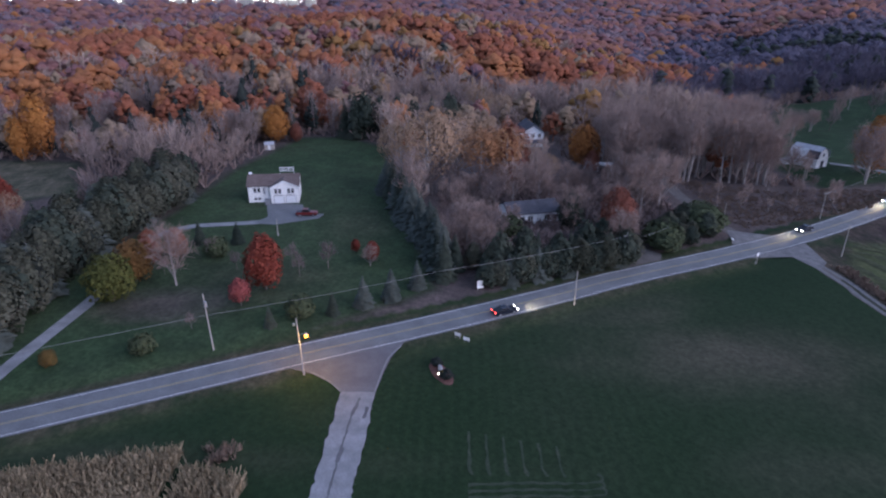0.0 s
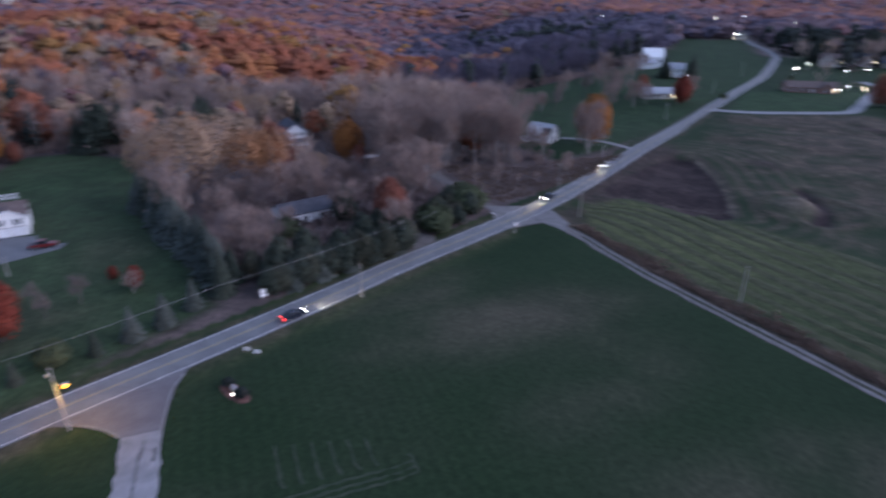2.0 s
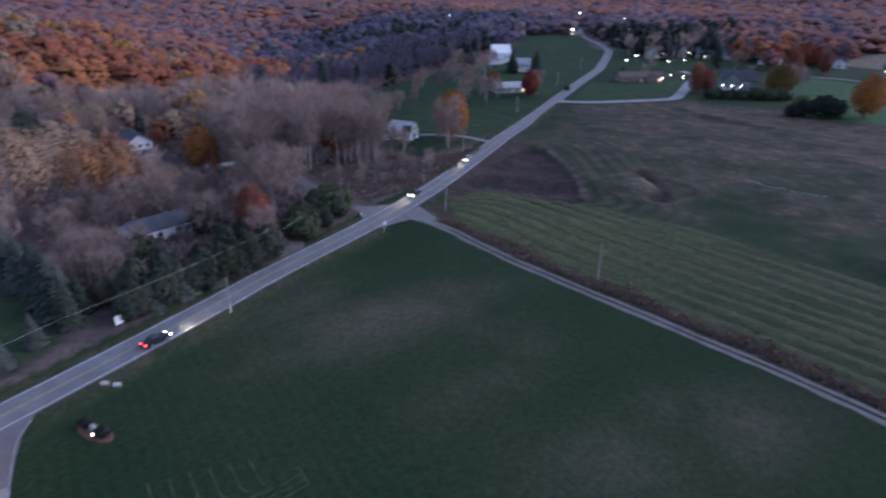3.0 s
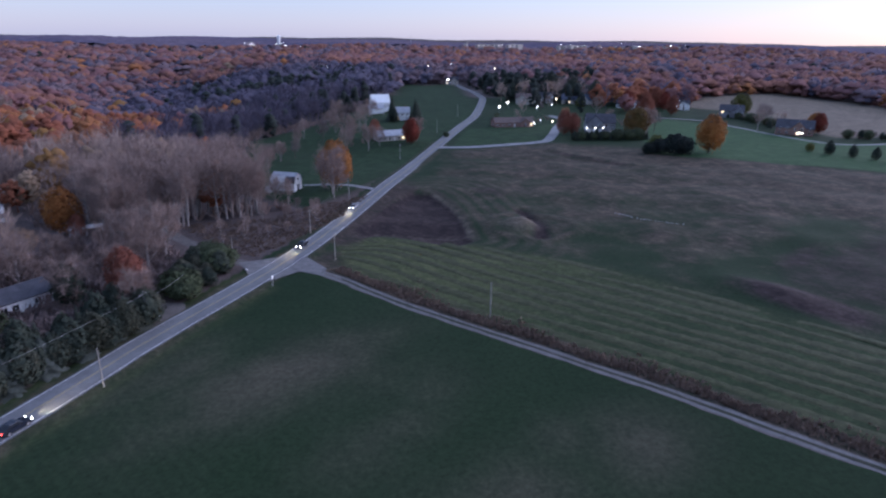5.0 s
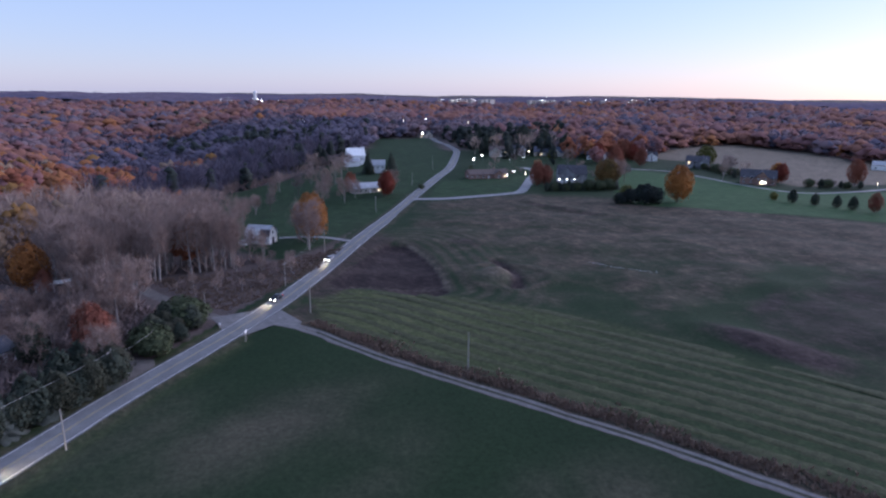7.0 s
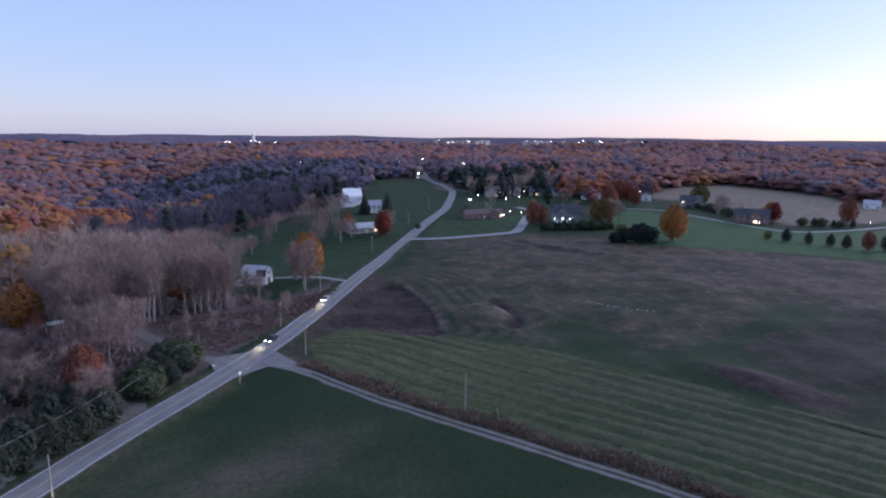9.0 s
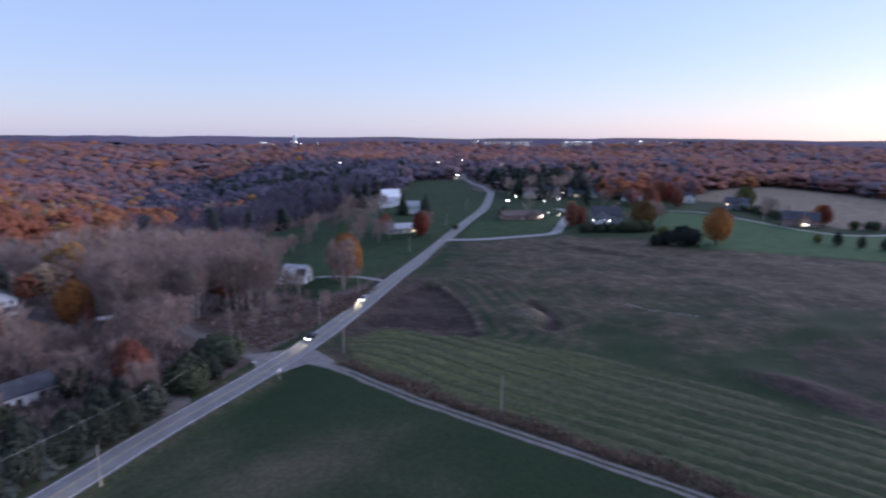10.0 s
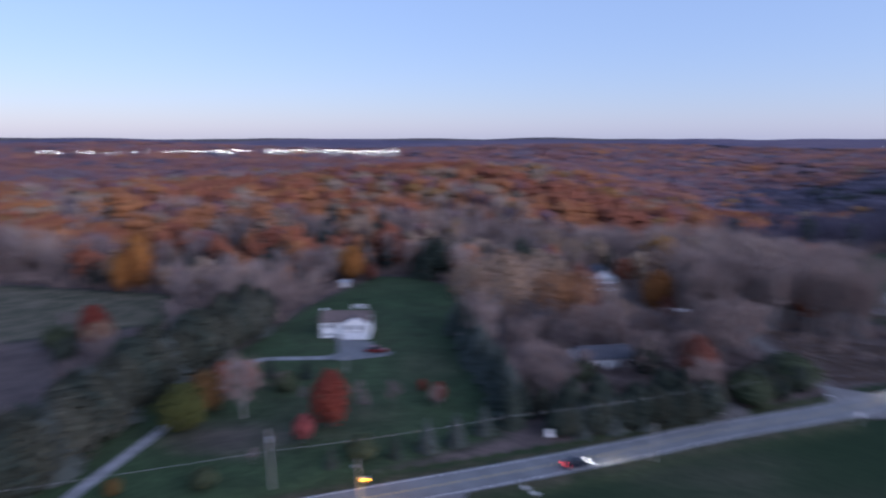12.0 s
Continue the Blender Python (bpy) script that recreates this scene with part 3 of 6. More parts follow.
    one[:, 3], two[:, 3] = haze, 0.45 * sstep(10, 6, rd) * (x < 66) * (0.4 + 0.6 * wob2) + wr * (0.25 + 0.75 * sstep(45, 112, y)) + 0.35 * np.exp(-(((x - 95) / 8) ** 2 + ((y - 127) / 10) ** 2))
    two[:, 0] = np.maximum.reduce([soft_poly(x, y, TAN_FIELD, 5), 0.85 * mound, 0.5 * np.exp(-(bank / 1.2) ** 2), 0.4 * np.exp(-(gully / 1.5) ** 2), 0.5 * soft_poly(x, y, LEFT_FIELD, 4)])
    open_land = np.maximum.reduce([soft_poly(x, y, q, 5) for q in (YARD, LEFT_FIELD, BARN_FIELD, GREEN_PARK, TAN_FIELD, HOMES)])
    south = np.interp(x, ROAD[:, 0], ROAD[:, 1])
    two[:, 1] = np.where((y > south + 8) & (x < 420) | (np.hypot(x, y) > 620), 1 - open_land, 0)
    two[:, 1] = np.maximum.reduce([two[:, 1], 0.08 * weedy, 0.62 * np.exp(-((x + 54) / 15) ** 2 - ((y - 100) / 9) ** 2)])
    two[:, 2] = 0.9 * soft_poly(x, y, [(-11, 86), (26, 104), (30, 40), (-11, 40)], 4)
    V = np.stack([x, y, z], 1)
    nx, ny = len(xs), len(ys)
    i = (np.arange(ny - 1)[:, None] * nx + np.arange(nx - 1)[None, :]).ravel()
    Q = np.stack([i, i + 1, i + nx + 1, i + nx], 1)
    me = mesh_tris("ground", V, Q, ground_material())
    for nm, arr in (("cover_one", one), ("cover_two", two)):
        at = me.color_attributes.new(nm, "FLOAT_COLOR", "POINT")
        at.data.foreach_set("color", arr.astype(np.float32).ravel())
    me.polygons.foreach_set("use_smooth", np.ones(len(Q), dtype=bool))
    return tagged(new("ground", me), "grassland with mown, dry and bare patches", "ground", kind="structure")


build_ground()

ribbon("road", ROAD, 3.3, -3.3, 0.03, ASPHALT, "grey worn two-lane asphalt country road", "road", 0.05, 0.1)
for off in (2.85, -2.85):
    ribbon("road_edge_line", ROAD, off + 0.065, off - 0.065, 0.036, WHITE_LINE, "worn white painted edge line", "road marking", 0.01, 0.003)
for off in (0.14, -0.14):
    ribbon("road_centre_line", ROAD, off + 0.06, off - 0.06, 0.036, YELLOW_LINE, "worn yellow painted centre line", "road marking", 0.005, 0.003)
ribbon("gravel_lane", GRAVEL_LANE, 1.5, -1.5, 0.012, DIRT, "gravel farm lane with a grassy middle strip", "lane", 0.2, 0.05)
for off in (0.85, -0.85):
    ribbon("wheel_track", GRAVEL_LANE, off + 0.28, off - 0.28, 0.018, GRAVEL, "pale stony wheel track of the farm lane", "lane", 0.07, 0.01)
ribbon("dirt_lane", DIRT_LANE, 1.9, -1.9, 0.015, DIRT, "brown dirt lane into the woods", "lane", 0.2, 0.05)
ribbon("driveway", DRIVE_LEFT, 1.3, -1.3, 0.02, CONCRETE, "long grey paved driveway to the white house", "driveway", 0.04, 0.05)
ribbon("driveway", DRIVE_BARN, 1.3, -1.3, 0.02, CONCRETE, "pale gravel drive to the white barn", "driveway", 0.06, 0.05)
ribbon("side_street", CULDESAC, 3.0, -3.0, 0.02, CONCRETE, "pale concrete side street", "street", 0.03, 0.05)
ribbon("path", PARK_PATH, 1.6, -1.6, 0.02, CONCRETE, "pale curving drive beside the mown green", "path", 0.05, 0.05)

# ---- trees ----
def unit(v):
    return v / np.maximum(np.linalg.norm(v, axis=1), 1e-9)[:, None]


def leaf_quads(rng, C, N, size):
    """A ragged leaf clump at each centre C, facing N: two triangles each."""
    k = len(C)
    N = unit(N + rng.normal(0, 0.32, (k, 3)))
    A = unit(np.cross(N, rng.normal(0, 1, (k, 3))))
    B = np.cross(N, A)
    s = size * rng.uniform(0.6, 1.25, (k, 1))
    corners = []
    for ca, cb in ((-1, -0.75), (0.85, -1), (1, 0.8), (-0.8, 1)):
        j = rng.uniform(0.65, 1.15, (k, 2))
        corners.append(C + A * s * ca * j[:, :1] * 0.5 + B * s * cb * j[:, 1:] * 0.5 + N * s * rng.uniform(-0.22, 0.22, (k, 1)))
    V = np.stack(corners, 1).reshape(-1, 3)
    i = np.arange(k)[:, None] * 4
    T = np.concatenate([i + np.array([[0, 1, 2]]), i + np.array([[0, 2, 3]])], 1).reshape(-1, 3)
    return V, T


def round_normals(V, centre, flat=0.8, up=0.25, own=None):
    """Normals that point out of a crown's middle."""
    N = V - np.asarray(centre)
    N = unit(N * np.array([1, 1, flat]))
    N[:, 2] += up
    return unit(N)


def crown_leaves(rng, h, w, n, size, low=0.25, lobes=8, pointed=0.0):
    """Clumps over the lobes of a crown, from low*h to h, w wide."""
    ch = h * (1 - low)
    if pointed > 0.5:
        # a cone of boughs, widest at the foot
        f = 1 - np.sqrt(rng.uniform(0.0, 1, n))
        an = rng.uniform(0, 6.2832, n)
        lump = 1 + 0.2 * np.sin(3 * an + 9 * f) + 0.16 * np.sin(7 * an - 17 * f)
        rr = w / 2 * ((1 - f) ** 0.7 * lump * rng.uniform(0.62, 1.1, n) + 0.03)
        C = np.stack([np.cos(an) * rr, np.sin(an) * rr, h * (low + (0.98 - low) * f) + rng.normal(0, 0.02 * h, n)], 1)
        return leaf_quads(rng, C, np.stack([np.cos(an), np.sin(an), np.full(n, 0.45)], 1), size)
    L = unit(rng.normal(0, 1, (lobes, 3))) * rng.uniform(0.35, 0.75, (lobes, 1))
    L = np.concatenate([L, [[0, 0, 0.1]]])
    rad = np.concatenate([rng.uniform(0.34, 0.5, lobes), [0.62]])
    pick = rng.integers(0, len(L), n)
    D = unit(rng.normal(0, 1, (n, 3)) + np.array([0, 0, 0.25]))
    P = L[pick] + D * rad[pick][:, None] * rng.uniform(0.75, 1.05, (n, 1))
    P = P / np.maximum(1.0, np.linalg.norm(P, axis=1) / 1.02)[:, None]
    shrink = 1 - pointed * np.clip((P[:, 2] + 1) / 2, 0, 1)
    C = np.stack([P[:, 0] * w / 2 * shrink, P[:, 1] * w / 2 * shrink, h * low + ch / 2 + P[:, 2] * ch / 2], 1)
    N = unit(np.stack([P[:, 0], P[:, 1], P[:, 2] * 0.8 + 0.25], 1) + D * 0.7)
    return leaf_quads(rng, C, N, size)


def oval_leaves(rng, h, w, n, size, low=0.1, pointed=0.2, vase=False):
    """Fine clumps over an egg-shaped crown; a vase-shaped one is widest near its top and thin below."""
    D = unit(rng.normal(0, 1, (n, 3)) + np.array([0, 0, 0.15]))
    an, f = np.arctan2(D[:, 1], D[:, 0]), (D[:, 2] + 1) / 2
    ph = rng.uniform(0, 6.28, 4)
    lump = 1 + 0.07 * np.sin(3 * an + ph[0] + 5 * f) + 0.07 * np.sin(5 * an + ph[1] - 9 * f) + 0.05 * np.sin(11 * an + ph[2]) * np.sin(13 * f + ph[3])
    depth = lump * (0.72 + 0.32 * np.sqrt(rng.uniform(0, 1, n)))
    wide = (0.4 + 0.8 * f ** 0.8) if vase else 1 - pointed * f * f
    P = D * depth[:, None]
    C = np.stack([P[:, 0] * w / 2 * wide, P[:, 1] * w / 2 * wide, h * low + h * (1 - low) * (0.5 + P[:, 2] / 2)], 1)
    if vase:
        keep = rng.uniform(0, 1, n) < 0.2 + 0.8 * sstep(0.25, 0.7, f)
        C, D = C[keep], D[keep]
    return leaf_quads(rng, C, D + np.array([0, 0, 0.35]), size)


def stick(p0, p1, r0, r1, sides=3):
    p0, p1 = np.asarray(p0, float), np.asarray(p1, float)
    d = p1 - p0
    d = d / (np.linalg.norm(d) + 1e-9)
    a0 = np.cross(d, (0.31, 0.9, 0.2))
    a0 /= np.linalg.norm(a0) + 1e-9
    b0 = np.cross(d, a0)
    V, T = [], []
    for i in range(sides):
        t = 2 * math.pi * i / sides
        o = a0 * math.cos(t) + b0 * math.sin(t)
        V += [p0 + o * r0, p1 + o * r1]
    for i in range(sides):
        j = (i + 1) % sides
        T += [(2 * i, 2 * j, 2 * j + 1), (2 * i, 2 * j + 1, 2 * i + 1)]
    return np.array(V), np.array(T)


def join(pieces):
    V, T, k = [], [], 0
    for v, t in pieces:
        V.append(v)
        T.append(np.asarray(t) + k)
        k += len(v)
    return np.concatenate(V), np.concatenate(T)


def limbs(rng, h, w, count, r, low=0.25, sides=4):
    """Tapered trunk with limbs that reach into the crown; returns the mesh and the limb tips."""
    bend = rng.normal(0, 0.02 * h, 2)
    mid = np.array([bend[0], bend[1], h * 0.45])
    top = np.array([bend[0] * 0.5, bend[1] * 0.5, h * 0.9])
    out = [stick((0, 0, -0.3), mid, r, r * 0.65, sides + 1), stick(mid, top, r * 0.65, r * 0.12, sides)]
    ends = []
    for i in range(count):
        t = low + (0.8 - low) * (i + rng.uniform(0, 0.8)) / count
        base = mid * (t / 0.45) if t < 0.45 else mid + (top - mid) * ((t - 0.45) / 0.45)
        an = i * 2.4 + rng.uniform(-0.5, 0.5)
        reach = w * 0.5 * rng.uniform(0.6, 0.95) * (1.1 - 0.5 * t)
        tip = base + np.array([math.cos(an) * reach, math.sin(an) * reach, reach * rng.uniform(0.7, 1.4)])
        tip[2] = min(tip[2], h * 0.98)
        knee = (base + tip) / 2 + rng.normal(0, 0.05 * w, 3) - np.array([0, 0, 0.03 * h])
        rr = r * 0.42 * (1.1 - t)
        out += [stick(base, knee, rr, rr * 0.6), stick(knee, tip, rr * 0.6, rr * 0.15)]
        ends += [(knee, tip)]
    ends.append((mid, top))
    return join(out), ends


def twigs(rng, ends, n, length, width, h, rise=0.55):
    """Fine bare twigs: slim blades that fan upwards from the limbs."""
    e = rng.integers(0, len(ends), n)
    A = np.array([p for p, q in ends])[e]
    B = np.array([q for p, q in ends])[e]
    t = rng.uniform(0.15, 1.0, (n, 1))
    base = A + (B - A) * t
    d = unit(unit(B - A) * 0.6 + rng.normal(0, 0.75, (n, 3)) + np.array([0, 0, rise]))
    ln = length * rng.uniform(0.5, 1.3, (n, 1))
    tip = base + d * ln
    tip[:, 2] = np.minimum(tip[:, 2], h * 1.02)
    side = unit(np.cross(d, rng.normal(0, 1, (n, 3)))) * width * rng.uniform(0.6, 1.4, (n, 1))
    fork = base + d * ln * 0.45
    f2 = fork + unit(d + rng.normal(0, 0.6, (n, 3))) * ln * 0.6
    V = np.stack([base - side * 0.5, base + side * 0.5, tip, fork - side * 0.4, fork + side * 0.4, f2], 1).reshape(-1, 3)
    i = np.arange(n)[:, None] * 6
    T = np.concatenate([i + np.array([[0, 1, 2]]), i + np.array([[3, 4, 5]])], 1).reshape(-1, 3)
    return V, T


def conifer_blades(rng, h, w, levels, per, low=0.06, droop=0.25, width=0.34):
    """Whorls of drooping boughs, each a ragged folded blade."""
    V, T, k = [], [], 0
    for lv in range(levels):
        f = lv / (levels - 1)
        z = h * (low + (0.97 - low) * f)
        reach = w / 2 * (1 - f) ** 0.85 + 0.12
        m = max(4, int(per * (1 - 0.55 * f)))
        for j in range(m):
            an = 2 * math.pi * (j + rng.uniform(-0.35, 0.35)) / m + lv * 0.7
            rr = reach * rng.uniform(0.72, 1.18)
            dx, dy = math.cos(an), math.sin(an)
            wd = max(0.18, rr * width) * rng.uniform(0.8, 1.3)
            zz = z + rng.uniform(-0.4, 0.4) * h / levels
            tip = (dx * rr, dy * rr, zz - rr * droop)
            midp = (dx * rr * 0.55, dy * rr * 0.55, zz - rr * droop * 0.25 + 0.08 * rr)
            V += [(0, 0, zz + 0.12 * rr), (midp[0] - dy * wd, midp[1] + dx * wd, midp[2] - 0.12 * rr), midp,
                  (midp[0] + dy * wd, midp[1] - dx * wd, midp[2] - 0.12 * rr), tip]
            T += [(k, k + 2, k + 1), (k, k + 3, k + 2), (k + 1, k + 2, k + 4), (k + 2, k + 3, k + 4)]
            k += 5
    return np.array(V), np.array(T)


def dome(rng, w, low, top, subdiv):
    """A lumpy crown body made of an uneven low-polygon cap."""
    bm = bmesh.new()
    bmesh.ops.create_icosphere(bm, subdivisions=subdiv, radius=1.0)
    V = np.array([v.co for v in bm.verts])
    T = np.array([[v.index for v in f.verts] for f in bm.faces])
    bm.free()
    cen = V[T].mean(1)
    T = T[cen[:, 2] > -0.55]
    ph = rng.uniform(0, 6.28, 6)
    lump = 1 + 0.22 * np.sin(V[:, 0] * 5 + ph[0]) * np.sin(V[:, 1] * 5 + ph[1]) + 0.16 * np.sin(V[:, 2] * 7 + ph[2]) * np.sin(V[:, 0] * 6 + ph[3]) + rng.uniform(-0.12, 0.12, len(V))
    V = V * lump[:, None]
    V = np.stack([V[:, 0] * w / 2, V[:, 1] * w / 2, (low + top) / 2 + V[:, 2] * (top - low) / 2], 1)
    return V, T


LIBRARY = {}


def tree_kind(key, kind, h, w, leaf, bark, seed, label, n=260, size=1.1, low=0.25, pointed=0.0, limb_count=9, name="tree"):
    """A tree built once; further trees are copies of it."""
    rng = np.random.default_rng(seed)
    ob = thing(name, 0, 0, 0, 0, label, "tree", "trees")
    if kind == "conifer":
        part_mesh("trunk", mesh_tris("trunk", *stick((0, 0, -0.3), (0, 0, h * 0.97), 0.035 * h * 0.6, 0.03, 5), bark), ob)
        part_mesh("crown", mesh_tris("crown", *conifer_blades(rng, h, w, n, 15), leaf), ob)
    else:
        (V, T), ends = limbs(rng, h, w, limb_count, (0.019 if kind == "bare" else 0.024) * h, low)
        part_mesh("trunk", mesh_tris("trunk", V, T, bark), ob)
        if kind == "leafy":
            V, T = oval_leaves(rng, h, w, n, size, low, pointed, "tan" in key)
            N = np.zeros(V.shape)
            if "tan" not in key:
                inner = dome(rng, w * 0.5, h * (low + 0.1), h * 0.8, 2)
                N = np.concatenate([N, round_normals(inner[0], (0, 0, h * (low + (1 - low) * 0.42)))])
                V, T = join([(V, T), inner])
            part_mesh("crown", soften(mesh_tris("crown", V, T, leaf), N), ob)
        elif kind == "sparse":
            a1, a2 = crown_leaves(rng, h, w, n, size, low, 9, pointed), twigs(rng, ends, n, h * 0.16, 0.09, h)
            part_mesh("crown", mesh_tris("crown", *join([a1, a2]), leaf), ob)
        else:
            part_mesh("crown", mesh_tris("crown", *twigs(rng, ends, n, h * 0.2, size, h), leaf), ob, "bare twigs")
    LIBRARY[key] = [ob, h, False]


def plant(key, x, y, h, rz=None, spread=1.0):
    """Set a tree of a kind at a place, h metres tall."""
    ob, h0, used = LIBRARY[key]
    s = h / h0
    rz = (x * 37.7 + y * 91.3) % 360 if rz is None else rz
    m = pose(x, y, float(land(x, y)) - 0.02, 0, 0, rz) @ Matrix.Diagonal((s * spread, s * spread, s, 1))
    if not used:
        ob.matrix_basis = m
        LIBRARY[key][2] = True
        return ob
    keep = ob.matrix_basis.copy()
    ob.matrix_basis = Matrix.Identity(4)
    c = copy_thing(ob, m)
    ob.matrix_basis = keep
    return c


tree_kind("red", "leafy", 9.5, 6.6, LEAF_RED, BARK, 11, "tree with dense deep red autumn leaves on grass", 2200, 0.4, 0.1, 0.35)
tree_kind("pink", "leafy", 5.0, 3.8, LEAF_PINK, BARK, 12, "small tree with pinkish red autumn leaves on the lawn", 1000, 0.32, 0.2, 0.3, name="small_tree")
tree_kind("orange", "leafy", 12.0, 9.4, LEAF_ORANGE, BARK, 13, "broad tree with bright orange autumn leaves", 2600, 0.5, 0.08, 0.25)
tree_kind("orange_tall", "leafy", 15.0, 7.0, LEAF_ORANGE, BARK, 14, "tall tree with glowing orange autumn leaves", 2200, 0.48, 0.08, 0.15)
tree_kind("rust", "leafy", 13.0, 9.0, LEAF_RUST, BARK, 15, "tree with rust-brown autumn leaves at the wood's edge", 2200, 0.52, 0.08, 0.25)
tree_kind("olive", "leafy", 8.0, 8.0, LEAF_OLIVE, BARK, 16, "round tree with yellow-green leaves beside the drive", 2200, 0.42, 0.04, 0.15)
tree_kind("olive_rust", "leafy", 8.0, 7.4, LEAF_RUSSET, BARK, 31, "round tree turning from olive to rust beside the drive", 2000, 0.42, 0.04, 0.15)
tree_kind("shrub", "leafy", 3.5, 4.5, LEAF_GREEN, BARK, 17, "dense dark green rounded shrub on the lawn", 800, 0.36, 0.03, 0.15, name="shrub")
tree_kind("dark_shrub", "leafy", 8.0, 9.5, DARK_NEEDLES, BARK, 29, "broad dark evergreen bush beside the mown green", 900, 0.8, 0.02, 0.2, name="evergreen")
tree_kind("tan", "leafy", 20.0, 17.0, LEAF_TAN, PALE_BARK, 18, "large vase-shaped tree with thinning tan leaves", 3600, 0.42, 0.14, 0.0, 26)
tree_kind("tan_rust", "leafy", 17.0, 10.5, LEAF_AMBER, PALE_BARK, 30, "tall tree with thin amber-brown leaves and pale limbs", 2400, 0.42, 0.14, 0.0, 18)
tree_kind("bare", "bare", 14.0, 8.5, TWIGS, PALE_BARK, 19, "bare grey-brown leafless tree", 520, 0.075, 0.25, 0.0, 14, name="bare_tree")
tree_kind("bare_tall", "bare", 19.0, 8.0, TWIGS, PALE_BARK, 20, "tall bare tree with pale trunk at the wood's edge", 480, 0.08, 0.35, 0.0, 13, name="bare_tree")
tree_kind("bare_dark", "bare", 12.0, 8.0, DARK_TWIGS, BARK, 21, "dark bare tree with tangled twigs", 650, 0.075, 0.2, 0.0, 14, name="bare_tree")
tree_kind("bare_dense", "bare", 9.0, 7.5, TWIGS, PALE_BARK, 25, "bare tree with a dense round head of pale twigs", 1000, 0.07, 0.12, 0.0, 22, name="bare_tree")
tree_kind("spruce", "conifer", 10.0, 5.5, NEEDLES, BARK, 22, "dark green spruce tree with drooping boughs", 20, name="spruce")
tree_kind("blue_spruce", "conifer", 7.0, 4.6, SPRUCE_BLUE, BARK, 23, "blue-grey spruce tree on the lawn", 18, name="spruce")
tree_kind("pine", "leafy", 11.0, 8.4, NEEDLES, BARK, 24, "dark shaggy evergreen tree in a row", 950, 0.7, 0.0, 0.55, name="evergreen")
tree_kind("blue_pine", "leafy", 10.0, 8.0, BLUE_NEEDLES, BARK, 26, "grey-green shaggy evergreen in the hedgerow", 2000, 0.42, 0.0, 0.5, name="evergreen")
tree_kind("hedge_spruce", "conifer", 12.0, 9.0, SPRUCE_BLUE, BARK, 27, "tall grey-green spruce with drooping boughs in a row", 22, name="spruce")
tree_kind("dark_spruce", "conifer", 12.0, 7.0, NEEDLES, BARK, 28, "dark green spruce with heavy boughs in a hedgerow", 20, name="spruce")

# yard of the white house
for key, x, y, h in [("olive", -66.0, 101.5, 9.2), ("olive_rust", -65.9, 110.0, 8.6), ("rust", -66.5, 118.4, 7.6), ("rust", -62.0, 121.0, 7.0), ("bare_dense", -56.8, 108.0, 12.0),
                     ("red", -38.2, 106.8, 11.6), ("pink", -40.9, 100.0, 5.6), ("red", -19.0, 121.0, 4.8), ("bare_dense", -19.2, 118.6, 4.5),
                     ("blue_spruce", -17.9, 100.8, 6.6), ("blue_spruce", -13.0, 103.8, 6.8), ("blue_spruce", -8.4, 108.8, 6.4),
                     ("dark_spruce", -23.1, 97.6, 5.0), ("spruce", -33.3, 92.8, 4.6), ("shrub", -28.9, 96.6, 4.4), ("shrub", -51.7, 83.8, 3.4),
                     ("olive", -52.0, 84.6, 2.6), ("dark_spruce", -60.3, 129.0, 6.2), ("dark_spruce", -51.8, 130.0, 6.0), ("shrub", -54.0, 122.5, 4.6), ("bare_dark", -54.4, 121.0, 4.8),
                     ("bare_dark", -35.8, 118.0, 4.8), ("bare_dark", -28.0, 117.0, 6.0), ("olive_rust", -64.7, 79.5, 2.8), ("bare_dark", -46.8, 91.5, 3.0),
                     ("bare_dark", -47.0, 115.5, 4.0), ("red", -23.5, 126, 3.2), ("bare_dark", -33, 113, 4.5)]:
    plant(key, x, y, h)

# dense evergreen hedgerow beside the long drive
rng = np.random.default_rng(40)
for i, t in enumerate(np.linspace(0, 1, 24)):
    y = 60 + t * 108
    x = -80.0 + 1.5 * math.sin(t * 9)
    plant(("blue_pine", "hedge_spruce", "blue_pine", "pine")[i % 4], x + rng.uniform(-1, 1), y, rng.uniform(11.5, 15) * (1 - 0.12 * t), None, 1.15)
    plant(("hedge_spruce", "blue_pine", "pine")[i % 3], x - 6.0 + rng.uniform(-1.5, 1.5), y + 2, rng.uniform(10, 14))
    if i % 2:
        plant(("blue_pine", "spruce", "bare_dark")[i % 3], x - 12 + rng.uniform(-2, 2), y + 4, rng.uniform(8, 12))

for i in range(26):
    x, y = rng.uniform(-150, -97), rng.uniform(98, 152)
    plant(("bare_dark", "shrub", "pine", "bare_dark")[i % 4], x, y, rng.uniform(4.0, 7.5))
plant("red", -115.0, 141, 12.0)
plant("tan", -109.0, 135, 9.5)
